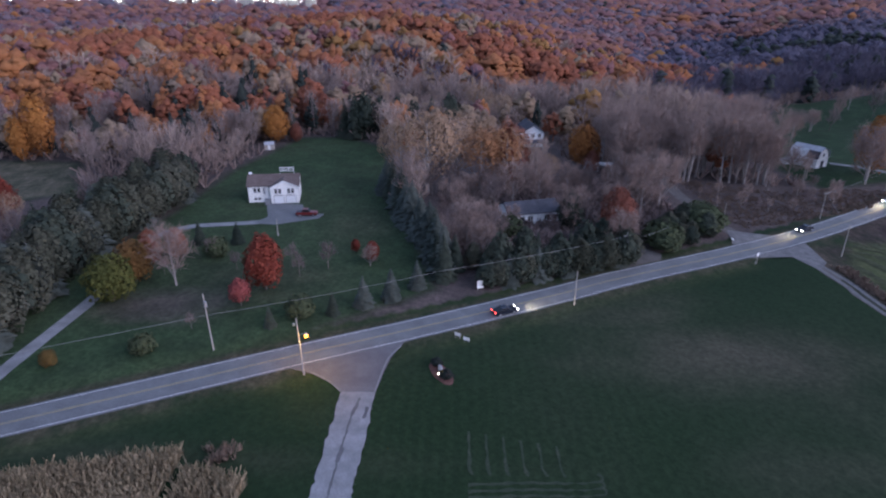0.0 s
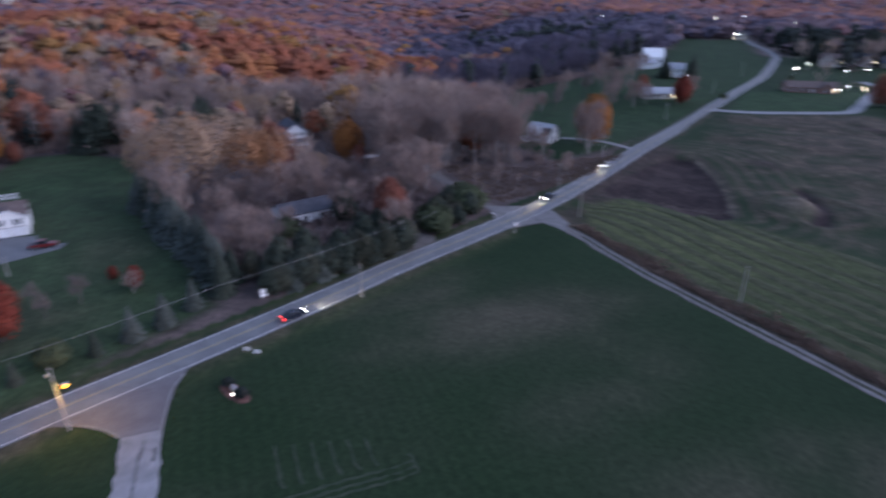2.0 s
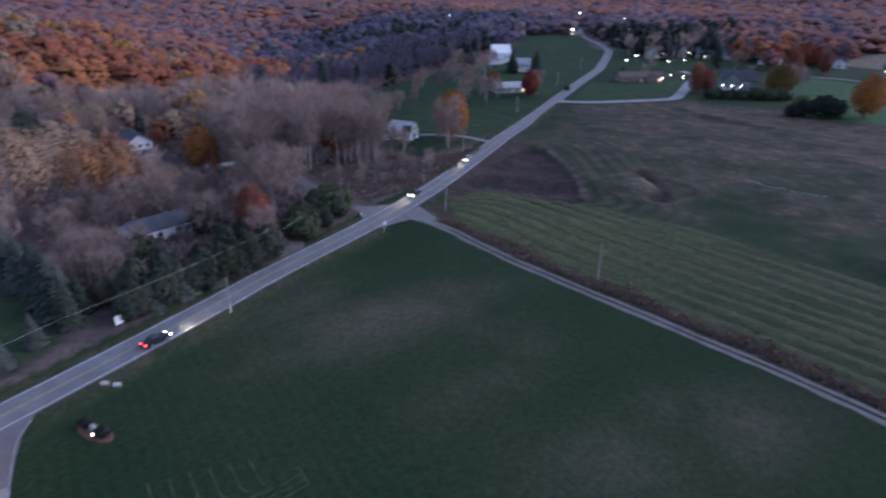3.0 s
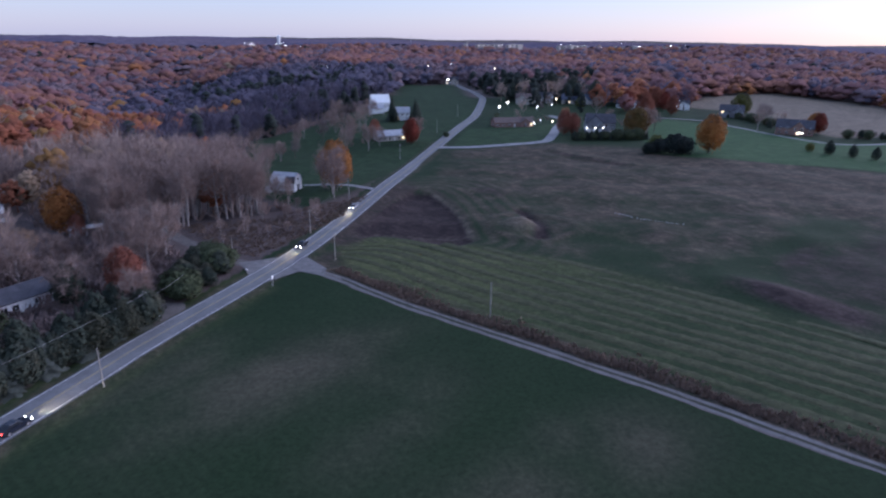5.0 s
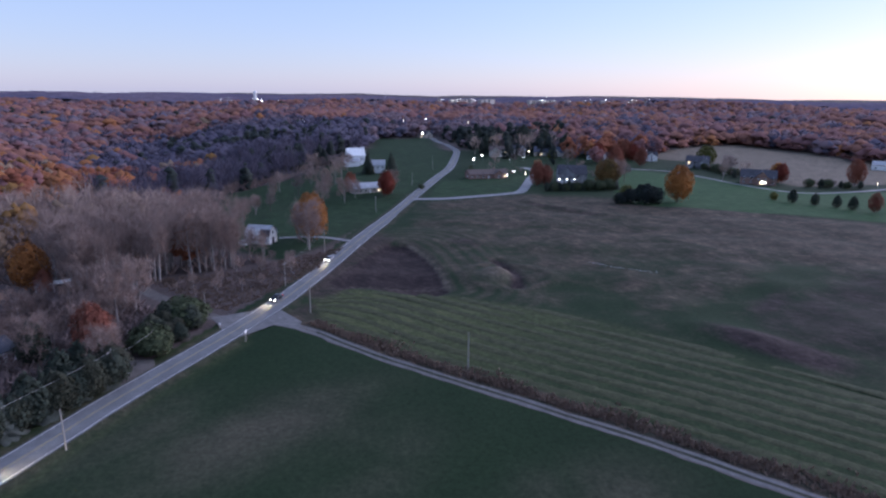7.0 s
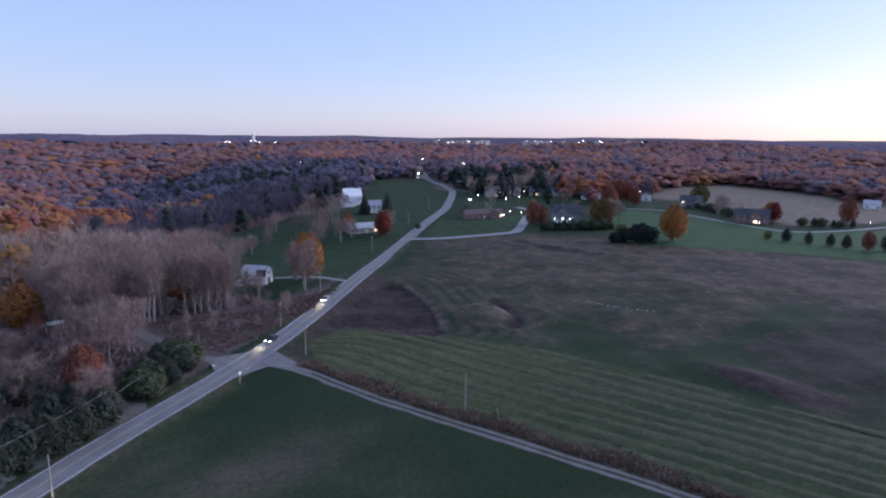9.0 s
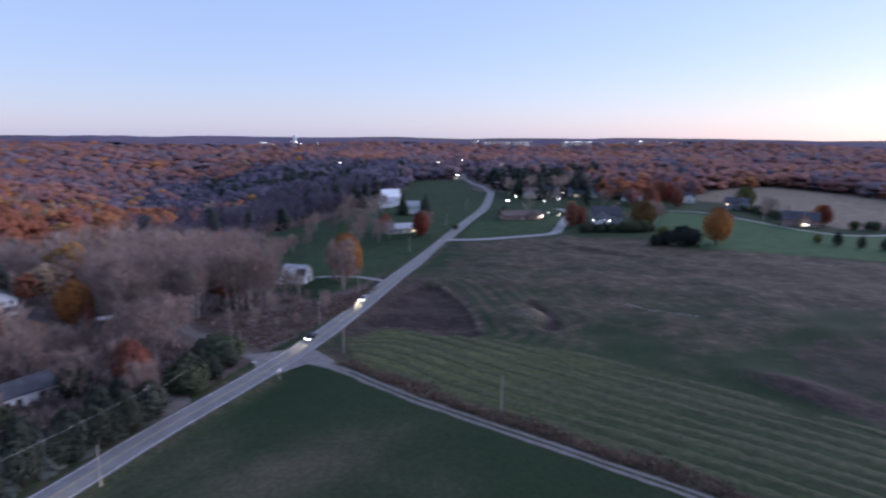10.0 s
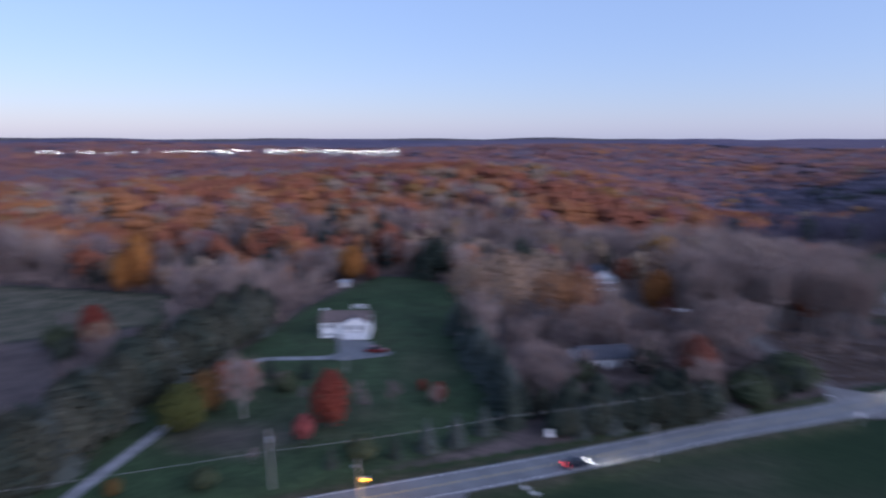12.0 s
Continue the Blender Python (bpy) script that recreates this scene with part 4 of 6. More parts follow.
# spruce row along the lawn and the evergreens at the roadside
for i, t in enumerate(np.linspace(0, 1, 13)):
    plant(("hedge_spruce", "dark_spruce", "hedge_spruce")[i % 3], -20.5 + 17.5 * t + rng.uniform(-0.8, 0.8), 168 - 50 * t, 11.5 + rng.uniform(-1, 1.5))
for i, t in enumerate(np.linspace(0, 1, 22)):
    plant(("pine", "blue_pine", "pine", "hedge_spruce")[i % 4], 5.5 + 31.5 * t + rng.uniform(-0.7, 0.7), 110.5 + 12.5 * t + rng.uniform(-0.5, 0.8), rng.uniform(5.6, 7.8), None, 1.25)
    if i % 2 == 0:
        plant(("pine", "spruce")[i % 4 == 0], 5.5 + 31.5 * t + rng.uniform(-1, 1), 115.5 + 13 * t, rng.uniform(7, 9.5))
for i in range(30):
    plant(("shrub", "bare_dark", "pine")[i % 3], 446 + 1.6 * i + rng.uniform(-3, 3), 118 + 2.4 * i + rng.uniform(-3, 3) if i > 8 else 98 - 3.2 * i, rng.uniform(3, 6))
for x, y, h in [(-3.2, 112.8, 10.5), (-1.0, 117.0, 9.0), (3.0, 118.5, 6.0), (-4.8, 117.5, 9.0)]:
    plant("blue_pine" if x > 0 else "spruce", x, y, h)
for i in range(26):
    u, v = rng.uniform(0, 1), rng.uniform(0, 1)
    plant(("pine", "shrub", "pine", "blue_pine")[i % 4], 44 + 15 * u + 5 * v, 128.5 + 5.5 * u + 15 * v, rng.uniform(4.0, 6.2), None, 1.35)

for i in range(6):
    plant("shrub", 336 + 3.2 * i, 291 + 2.6 * i, 3.0)
for i in range(34):
    x, y = rng.uniform(64, 118), rng.uniform(143, 182)
    if soft_poly(np.array([x]), np.array([y]), SCRUB, 1)[0] > 0.5 and line_dist(np.array([x]), np.array([y]), DIRT_LANE[::2])[0] > 5:
        plant(("bare_dense", "bare_dark", "bare")[i % 3], x, y, rng.uniform(2.5, 6.0))
# landmark trees
for key, x, y, h in [("rust", 116.5, 338, 17), ("tan_rust", 124, 341, 16), ("rust", 112, 347, 16), ("orange", 119, 346, 17), ("rust", 133, 330, 14), ("rust", 96, 268, 14),
                     ("bare_tall", 104, 182, 11), ("bare", 92, 180, 12), ("rust", -58.4, 255, 15), ("rust", -64, 258, 13)]:
    plant(key, x, y, h)
for key, x, y, h in [("orange_tall", -142.5, 200, 22), ("orange_tall", -147, 196, 15), ("orange", -70.3, 228, 13.5), ("rust", -63, 229, 7), ("orange", 40.2, 199, 14.0),
                     ("rust", 42.0, 193, 7), ("rust", 37.4, 138.5, 12.0), ("rust", 40.0, 141, 9.0), ("tan", -9.5, 168, 23.5), ("tan", -17.5, 176, 19), ("tan", -2.0, 175, 22), ("tan_rust", 5.5, 170, 19),
                     ("tan_rust", 12.5, 172, 18.5), ("tan_rust", 9.5, 178, 17), ("rust", 14.5, 179, 18), ("bare_dense", 7, 137, 8), ("bare_dense", 13, 141.5, 6), ("bare_dark", 22, 140, 5), ("bare_dense", 14, 157, 12), ("bare_dense", 21, 158, 12.5), ("bare_dark", 9, 151, 10), ("bare_dark", -2, 168, 9), ("bare_dark", 6, 166, 9), ("bare_dense", 10, 171, 9.5), ("bare_dark", -8, 166, 8), ("bare_dense", 2, 160, 8.5), ("bare_dark", -6, 173, 9), ("shrub", 11.5, 136.5, 5.5), ("pine", -25, 244, 15), ("pine", -19, 239, 14), ("spruce", -12, 242, 17), ("pine", -5, 245, 16), ("pine", -32, 243, 15), ("tan", 25.7, 177.5, 9.5), ("bare_dense", -79, 212, 14), ("spruce", -41.4, 236, 19), ("pine", -38, 238, 17),
                     ("spruce", -46, 239, 15), ("tan", 7, 287, 17), ("tan", 16, 268, 15), ("bare_dense", 5.0, 122.5, 9.5), ("bare_dense", -2.5, 125, 8.5), ("bare_dense", 27.0, 142, 11.0), ("pine", 27.5, 143.5, 9.5),
                     ("bare_dense", 123.5, 183.5, 14), ("tan_rust", 130, 193.0, 14), ("orange", 133.5, 196.5, 18), ("bare_dense", 126, 188, 17), ("bare_dense", 47.5, 154, 14.5),
                     ("bare_dense", 53.5, 158, 15), ("bare_dense", 45, 162, 14), ("bare_tall", 108, 188, 8), ("bare_tall", 101, 186, 12),
                     ("orange", 325, 132.6, 19.5), ("dark_shrub", 307, 143, 10.5), ("dark_shrub", 302, 148.5, 8), ("dark_shrub", 311, 139.5, 9), ("dark_shrub", 297, 152, 6), ("olive", 312, 156, 8)]:
    plant(key, x, y, h)
for key, x, y, h in [("olive", 372, 98, 4.5), ("pine", 369.5, 88, 7.5), ("pine", 370.2, 77.4, 6.5), ("pine", 371, 67.4, 6.5), ("pine", 369.2, 59.9, 7),
                     ("rust", 367.6, 50.3, 10), ("pine", 376, 43.5, 9), ("rust", 475, 78, 17), ("orange", 452, 119, 13), ("red", 447, 115, 13.5),
                     ("bare_dark", 470, 155, 13), ("bare_dark", 490, 165, 12), ("olive", 520, 192, 16), ("spruce", 462, 141, 10), ("spruce", 455, 147, 9),
                     ("bare", 430, 146, 14), ("rust", 317, 219, 15), ("rust", 322, 216, 13), ("olive_rust", 351, 190, 17), ("bare_dense", 357, 186, 16),
                     ("orange", 468, 264, 13), ("red", 466, 262, 17), ("rust", 505, 257, 18), ("red", 498, 246, 15), ("bare_dark", 375, 190, 12)]:
    plant(key, x, y, h)
# evergreen hedge before the large dark house
for i in range(20):
    plant(("pine", "dark_spruce", "shrub")[i % 3], 305 + 1.9 * i, 203 - 1.35 * i + rng.uniform(-1, 1), rng.uniform(4.5, 7.0))
for i, a in enumerate(np.linspace(49.2, 57.8, 14)):
    q = 650 + 60 * math.sin(i * 2.3)
    plant(("dark_spruce", "pine", "dark_spruce")[i % 3], q * math.sin(radians(a)), q * math.cos(radians(a)), rng.uniform(17, 25))
for key, x, y, h in [("tan", 474, 380, 15), ("tan", 500, 368, 16), ("bare_dense", 527, 373, 17), ("tan_rust", 373, 258, 10), ("bare_dense", 362, 188, 15),
                     ("rust", 408, 215, 20), ("bare_dense", 430, 268, 13), ("rust", 470, 225, 15), ("bare_dark", 400, 300, 9), ("olive", 455, 300, 9), ("bare_dense", 440, 322, 10)]:
    plant(key, x, y, h)
# bare trees on the slope beside the farm
for i in range(16):
    t = i / 15
    plant(("bare_dense", "bare_dark", "bare")[i % 3], 128 + 150 * t + rng.uniform(-8, 8), 250 + 125 * t + rng.uniform(-6, 14), rng.uniform(8, 13))
# farm trees
for key, x, y, h in [("dark_spruce", 283, 342, 18), ("dark_spruce", 288, 349, 16), ("dark_spruce", 296, 332.5, 17), ("dark_spruce", 300, 334, 14), ("pine", 281, 338, 9), ("red", 226, 258, 14), ("rust", 231, 262, 13),
                     ("bare_dense", 236, 264, 13), ("bare_dense", 200, 262, 13), ("bare_dense", 190, 268, 12), ("bare_dense", 262, 380, 15), ("bare_dark", 270, 368, 13), ("bare_dense", 212, 268, 10), ("bare_dense", 205, 285, 12), ("bare_dense", 214, 300, 14), ("bare", 236, 318, 15), ("bare", 250, 330, 16), ("rust", 226, 290, 11), ("shrub", 258, 262, 3)]:
    plant(key, x, y, h)

# tall pale trunks along the wood's edge by the scrub
for i in range(46):
    t = i / 45
    x = 47 + 49 * t
    y = 188 - 5 * t + rng.uniform(-3, 12) + (12 if 57 < x < 67 else 0)
    plant(("bare_tall", "bare", "bare_tall")[i % 3], x + rng.uniform(-1.5, 1.5), y, rng.uniform(14, 21))
for i in range(44):
    x, y = rng.uniform(48, 106), rng.uniform(190, 232)
    plant(("bare_tall", "bare_tall", "bare")[i % 3], x, y, rng.uniform(15, 21))
# bare trees round the two houses in the wood
for i in range(95):
    x, y = rng.uniform(-4, 60), rng.uniform(124, 186)
    if min(math.hypot(x - 16, y - 149) - 1, math.hypot(x - 25, y - 226), abs(x - 63)) < 8:
        continue
    if 4 < x < 27 and 128 < y < 156:
        continue
    if min(math.hypot(x - 27, y - 139) - 9, math.hypot(x - 37, y - 137) - 8, math.hypot(x - 38, y - 183) - 13, math.hypot(x - 4, y - 117) - 9) < 0:
        continue
    if x < 15 and y > 158:
        continue
    if y < 130 and 8 < x < 30 or (40 < x < 66 and y < 152):
        continue
    plant(("bare_dark", "bare_dense", "bare", "bare_dark", "bare_dense")[i % 5], x, y, rng.uniform(6.5, 10.5))


# ---- woods, too many trees to count ----
OCTA = np.array([(1, 0, 0), (0, 1, 0), (-1, 0, 0), (0, -1, 0), (0, 0, 1), (0, 0, -0.7)], dtype=float)
OCTA_FACES = np.array([(0, 1, 4), (1, 2, 4), (2, 3, 4), (3, 0, 4), (1, 0, 5), (2, 1, 5), (3, 2, 5), (0, 3, 5)])


def clumps(rng, w, low, n, size, pointed=0.0, up=0.5):
    """A crown one metre tall of small closed clumps of foliage: vertices, triangles, normals."""
    D = unit(rng.normal(0, 1, (n, 3)) + np.array([0, 0, 0.35]))
    an, f = np.arctan2(D[:, 1], D[:, 0]), (D[:, 2] + 1) / 2
    lump = (1 + 0.14 * np.sin(2 * an + rng.uniform(0, 6) + 4 * f) + 0.1 * np.sin(5 * an - 7 * f)) * rng.uniform(0.55, 1.0, n)
    wide = 1 - pointed * f
    C = np.stack([D[:, 0] * lump * w / 2 * wide, D[:, 1] * lump * w / 2 * wide, low + (1 - low) * (0.48 + 0.46 * D[:, 2] * lump)], 1)
    r = size * rng.uniform(0.65, 1.3, (n, 1, 1))
    turn = rng.uniform(0, 6.28, n)
    c, s = np.cos(turn)[:, None], np.sin(turn)[:, None]
    O = OCTA[None] * rng.uniform(0.7, 1.25, (n, 6, 1))
    O = np.stack([O[:, :, 0] * c - O[:, :, 1] * s, O[:, :, 0] * s + O[:, :, 1] * c, O[:, :, 2]], 2)
    V = (C[:, None, :] + O * r).reshape(-1, 3)
    T = (OCTA_FACES[None] + 6 * np.arange(n)[:, None, None]).reshape(-1, 3)
    N = unit(unit(O.reshape(-1, 3)) + 0.7 * np.repeat(D, 6, axis=0) + np.array([0, 0, up]))
    return V, T, N


def sample_template(kind, seed, detail):
    """A light tree for the woods, one metre tall: vertices, triangles, crown normals."""
    rng = np.random.default_rng(seed)
    if kind == "conifer":
        n, sz = {3: (90, 0.06), 2: (36, 0.09), 1: (16, 0.13), 0: (7, 0.19)}[detail]
        return clumps(rng, 0.44, 0.0, n, sz, 0.8, 0.3)
    if kind == "bare":
        (V, T), ends = limbs(rng, 1.0, 0.5, {3: 8, 2: 5, 1: 3, 0: 2}[detail], 0.014, 0.22, 3)
        n = {3: 150, 2: 80, 1: 14, 0: 4}[detail]
        wdt = {3: 0.009, 2: 0.016, 1: 0.04, 0: 0.08}[detail]
        V2, T2 = twigs(rng, ends, n, 0.26 if detail > 1 else 0.34, wdt, 1.0, 1.3)
        if detail > 1:
            V, T = join([(V, T), (V2, T2)])
            return V, T, np.zeros(V.shape)
        # farther off a bare head reads as a soft brush of twigs
        V3, T3, N3 = clumps(rng, 0.58, 0.15, 9 if detail else 5, 0.18 if detail else 0.24, 0.2, 0.8)
        V, T = join([(V2, T2), (V3, T3)])
        return V, T, np.concatenate([np.zeros(V2.shape), N3])
    n, sz = {3: (84, 0.085), 2: (38, 0.105), 1: (13, 0.18), 0: (6, 0.25)}[detail]
    V, T, N = clumps(rng, 0.66, 0.14, n, sz, 0.15, {3: 0.3, 2: 0.4, 1: 0.6, 0: 0.8}[detail])
    if detail > 2:
        (V2, T2), e = limbs(rng, 1.0, 0.6, 4, 0.018, 0.3, 3)
        V, T = join([(V, T), (V2, T2)])
        N = np.concatenate([N, np.zeros(V2.shape)])
    return V, T, N


def spread_wood(name, material, kind, spots, detail, label):
    """One mesh of many trees at spots: x, y, height, turn, variant, width, tone."""
    if not len(spots):
        return
    tem = [sample_template(kind, 60 + 7 * detail + i, detail) for i in range(4)]
    Vs, Ts, Ns, Cs, k = [], [], [], [], 0
    for v in range(4):
        S = spots[spots[:, 4].astype(int) == v]
        if not len(S):
            continue
        V, T, N = tem[v]
        c, s = np.cos(S[:, 3])[:, None], np.sin(S[:, 3])[:, None]
        hx = (S[:, 2] * S[:, 5])[:, None]
        X = (V[None, :, 0] * c - V[None, :, 1] * s) * hx + S[:, :1]
        Y = (V[None, :, 0] * s + V[None, :, 1] * c) * hx + S[:, 1:2]
        Z = (V[None, :, 2] - {3: 0.0, 2: 0.06, 1: 0.18, 0: 0.22}[detail]) * S[:, 2:3] + land(S[:, 0], S[:, 1])[:, None] - 0.1
        Vs.append(np.stack([X, Y, Z], 2).reshape(-1, 3))
        Ns.append(np.stack([N[None, :, 0] * c - N[None, :, 1] * s, N[None, :, 0] * s + N[None, :, 1] * c, N[None, :, 2] + 0 * c], 2).reshape(-1, 3))
        Cs.append(np.repeat(S[:, 6], len(V)))
        Ts.append((T[None] + (np.arange(len(S)) * len(V))[:, None, None] + k).reshape(-1, 3))
        k += len(S) * len(V)
    me = mesh_tris(name, np.concatenate(Vs), np.concatenate(Ts), material)
    tone = np.concatenate(Cs)
    at = me.attributes.new("tree_tone", "FLOAT", "POINT")
    at.data.foreach_set("value", tone.astype(np.float32))
    N = np.concatenate(Ns)
    if np.abs(N).max() > 0:
        soften(me, N)
    tagged(new(name, me), label, "woods", kind="stuff")


def wood_spots(r0, r1, spacing, seed):
    """Jittered spots in the ring r0 to r1 where woods stand."""
    rng = np.random.default_rng(seed)
    g = np.arange(-r1, r1, spacing)
    X, Y = np.meshgrid(g, np.arange(-0.5 * r1, r1, spacing))
    x = X.ravel() + rng.uniform(-0.48, 0.48, X.size) * spacing
    y = Y.ravel() + rng.uniform(-0.48, 0.48, X.size) * spacing
    r = np.hypot(x, y)
    az = np.degrees(np.arctan2(x, y))
    ok = (r >= r0) & (r < r1) & (az > -47) & (az < 83)
    x, y, r, az = x[ok], y[ok], r[ok], az[ok]
    shut = np.zeros(len(x), dtype=bool)
    for q in (YARD, LEFT_FIELD, BARN_FIELD, GREEN_PARK, TAN_FIELD, MEADOW, WINDROWS, SCRUB, CUL_LAWN):
        shut |= soft_poly(x, y, q, 1.5) > 0.35
    homes = soft_poly(x, y, HOMES, 10) > 0.4
    shut |= homes & (rng.uniform(0, 1, len(x)) > np.where(r > 575, 0.85, 0.06))
    shut |= (r < 262) & (az > 10) & (rng.uniform(0, 1, len(x)) > 0.62)
    rd = np.interp(x, ROAD[:, 0], ROAD[:, 1])
    side = (y < rd + 14) & (r < 620)
    shut |= side & ~homes
    shut |= line_dist(x, y, ROAD[::3]) < 14
    for ln, d in ((DIRT_LANE, 5), (DRIVE_LEFT, 26), (CULDESAC, 9), (PARK_PATH, 9)):
        shut |= line_dist(x, y, ln[::2]) < d
    shut |= soft_poly(x, y, [(-10, 108), (62, 130), (66, 184), (30, 184), (26, 172), (-10, 172)], 2) > 0.5
    for cx, cy, cr in ((15, 146, 11), (26, 226, 12), (25, 209, 11), (37, 182, 15), (35, 168, 8), (30, 124, 16), (53, 140, 14), (115, 200, 21), (4, 114, 12), (38, 195, 9), (-5, 184, 22), (-70, 219, 9), (-92, 105, 26), (-92, 135, 26), (-100, 160, 16), (-125, 135, 30), (-150, 120, 35),
                       (230, 272, 25), (300, 350, 30), (-31, 248, 5), (45, 183, 7), (345, 205, 22), (332, 212, 20)):
        shut |= np.hypot(x - cx, y - cy) < cr
    shut |= (az > -43) & (az < -11) & (r > 1210) & (r < 1500)
    shut |= (az > 24) & (az < 34) & (r > 2200) & (r < 2340)
    ok = ~shut
    return x[ok], y[ok], r[ok], az[ok], rng


def patchy(x, y, s, k):
    return 0.5 + 0.25 * (np.sin(x / s + 1.7 * np.sin(y / (1.3 * s)) + k) + np.sin(y / (0.9 * s) + 1.4 * np.sin(x / (1.1 * s)) + 2.1 * k))


def plant_woods():
    names = {"rust": (LEAF_RUST, "leafy", "rust-red autumn oak woods, haze-dulled farther off"), "orange": (LEAF_COPPER, "leafy", "orange autumn trees in the woods"),
             "maroon": (LEAF_MAROON, "leafy", "dull maroon autumn trees in the woods"), "ochre": (LEAF_OCHRE, "leafy", "ochre-yellow autumn trees in the woods"),
             "bare": (TWIGS, "bare", "bare leafless woods, grey-brown near and haze-violet far"), "dark": (DARK_TWIGS, "bare", "dark leafless woods, shade and haze in the far colours"),
             "tan": (WOOD_TAN, "leafy", "tan-leaved trees among bare woods"), "conifer": (DARK_NEEDLES, "conifer", "dark green conifers in the woods")}
    order = ("rust", "orange", "maroon", "ochre", "conifer", "tan", "dark", "bare")
    for r0, r1, sp, detail, hh, seed in ((90, 330, 7.1, 3, 17.0, 1), (330, 620, 9.2, 2, 18.5, 2), (620, 1100, 12.3, 1, 18.5, 3), (1100, 2080, 21.5, 0, 20.5, 4)):
        x, y, r, az, rng = wood_spots(r0, r1, sp, seed)
        n = len(x)
        pt = patchy(x, y, 60 if r1 < 1000 else 150, 0.6)
        p2 = patchy(x, y, 27, 3.3)
        # the leafy hill begins behind a belt of bare trees, nearer on its western side
        start = np.interp(az, [-40, -8, 4, 14, 22], [300, 318, 338, 338, 385]) + 50 * (p2 - 0.5)
        hill = sstep(26, 15, az + 9 * (pt - 0.5)) * sstep(-25, 25, r - start)
        # where the hollow's shade is painted by picking the dark canopy
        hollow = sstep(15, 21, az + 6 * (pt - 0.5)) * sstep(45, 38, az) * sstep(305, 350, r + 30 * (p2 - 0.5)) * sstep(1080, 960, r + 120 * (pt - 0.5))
        ridge = sstep(22, 25, az) * sstep(38, 34, az) * sstep(690, 740, r) * sstep(930, 880, r)
        far = sstep(900, 1100, r) * (1 - 0.85 * hollow)
        village = sstep(44, 47, az) * sstep(59, 56, az) * sstep(480, 540, r) * sstep(860, 760, r)
        east = sstep(50, 56, az) * sstep(500, 600, r) * (1 - village)
        near = 1 - np.clip(hill + hollow + far + east + village, 0, 1)
        warm = sstep(900, 380, r)
        P = np.zeros((n, len(order)))
        P[:, 0] = hill * (0.42 + 0.1 * pt) * (0.6 + 0.4 * warm) + far * (0.2 + 0.25 * pt) + east * (0.3 + 0.15 * pt) + 0.06 * near * (az < 24)
        P[:, 1] = hill * (0.03 + 0.5 * warm * (0.4 + p2)) + far * 0.02 + east * 0.05 + 0.1 * near * (r > 225) * (az < 24)
        P[:, 2] = hill * (0.1 + 0.35 * (1 - warm)) + far * (0.25 + 0.15 * pt) + east * (0.28 + 0.2 * sstep(62, 70, az)) + 0.03 * near * (r > 240) * (az < 24)
        P[:, 3] = hill * 0.04 * warm + 0.012 * near * (r > 260) * (az < 24)
        P[:, 4] = 0.75 * ridge + hollow * 0.12 + village * 0.62 + 0.02 * (hill + far) + 0.05 * near * (r > 250) * (az < 12) + 0.4 * near * (az < -13) * (r < 290)
        P[:, 5] = 0.13 * near * (az < 30) * (r > 215) + 0.16 * hill * warm * (0.3 + p2)
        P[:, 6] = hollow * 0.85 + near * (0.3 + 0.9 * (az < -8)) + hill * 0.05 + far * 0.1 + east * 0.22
        P[:, 7] = near * 0.6 + hill * (0.34 * p2 + 0.2 * (1 - warm)) + far * (0.32 - 0.2 * pt) + village * 0.3 + east * 0.12
        # kinds of tree stand together in groves
        P = np.cumsum(P / P.sum(1, keepdims=True), axis=1)
        groves = patchy(x, y, 41, 2.2) + 0.8 * patchy(x, y, 19, 4.1)
        u = np.argsort(np.argsort(groves / groves.std() + 1.0 * rng.normal(0, 1, n))) / n
        pick = np.minimum((u[:, None] > P).sum(1), len(order) - 1)
        hgt = hh * rng.uniform(0.62, 1.22, n) * np.where(r < 262, 0.84, 1.0) * np.where(r < 420, 0.76 + 0.44 * p2, 1.0)
        wid = rng.uniform(0.85, 1.2, n) * (1.0 if sp < 9 else 1.15 if sp < 12 else 1.6)
        S = np.stack([x, y, hgt, rng.uniform(0, 6.28, n), rng.integers(0, 4, n), wid, np.where(pick < 6, np.clip(0.15 + rng.uniform(0, 1, n) * 0.4 + 0.5 * (pt - 0.2), 0, 1), rng.uniform(0, 1, n))], 1)
        for i, key in enumerate(order):
            mat, kind, label = names[key]
            # far rings swap to colours that have haze and shade painted in
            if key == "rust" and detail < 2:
                mat = HAZE_RUST
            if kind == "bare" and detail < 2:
                mat = SHADE_CANOPY if key == "dark" else HAZE_TWIGS
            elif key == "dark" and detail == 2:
                mat = SHADE_CANOPY
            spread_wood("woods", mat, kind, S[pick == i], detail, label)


plant_woods()


def far_hills():
    """Wooded hills from two kilometres out to the skyline: one sheet of canopy, haze painted into its colour."""
    az = np.radians(np.arange(-55, 108, 0.33))
    rr = [2100.0]
    while rr[-1] < 4750:
        rr.append(rr[-1] * 1.011)
    A, R = np.meshgrid(az, np.array(rr))
    x, y = (np.sin(A) * R).ravel(), (np.cos(A) * R).ravel()
    rg = np.random.default_rng(12)
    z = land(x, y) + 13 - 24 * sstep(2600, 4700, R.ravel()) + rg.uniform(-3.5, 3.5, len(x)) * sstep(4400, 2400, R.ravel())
    nx, ny = len(az), len(rr)
    i = (np.arange(ny - 1)[:, None] * nx + np.arange(nx - 1)[None, :]).ravel()
    me = mesh_tris("far_hills", np.stack([x, y, z], 1), np.stack([i, i + 1, i + nx + 1, i + nx], 1), HAZE_HILLS)
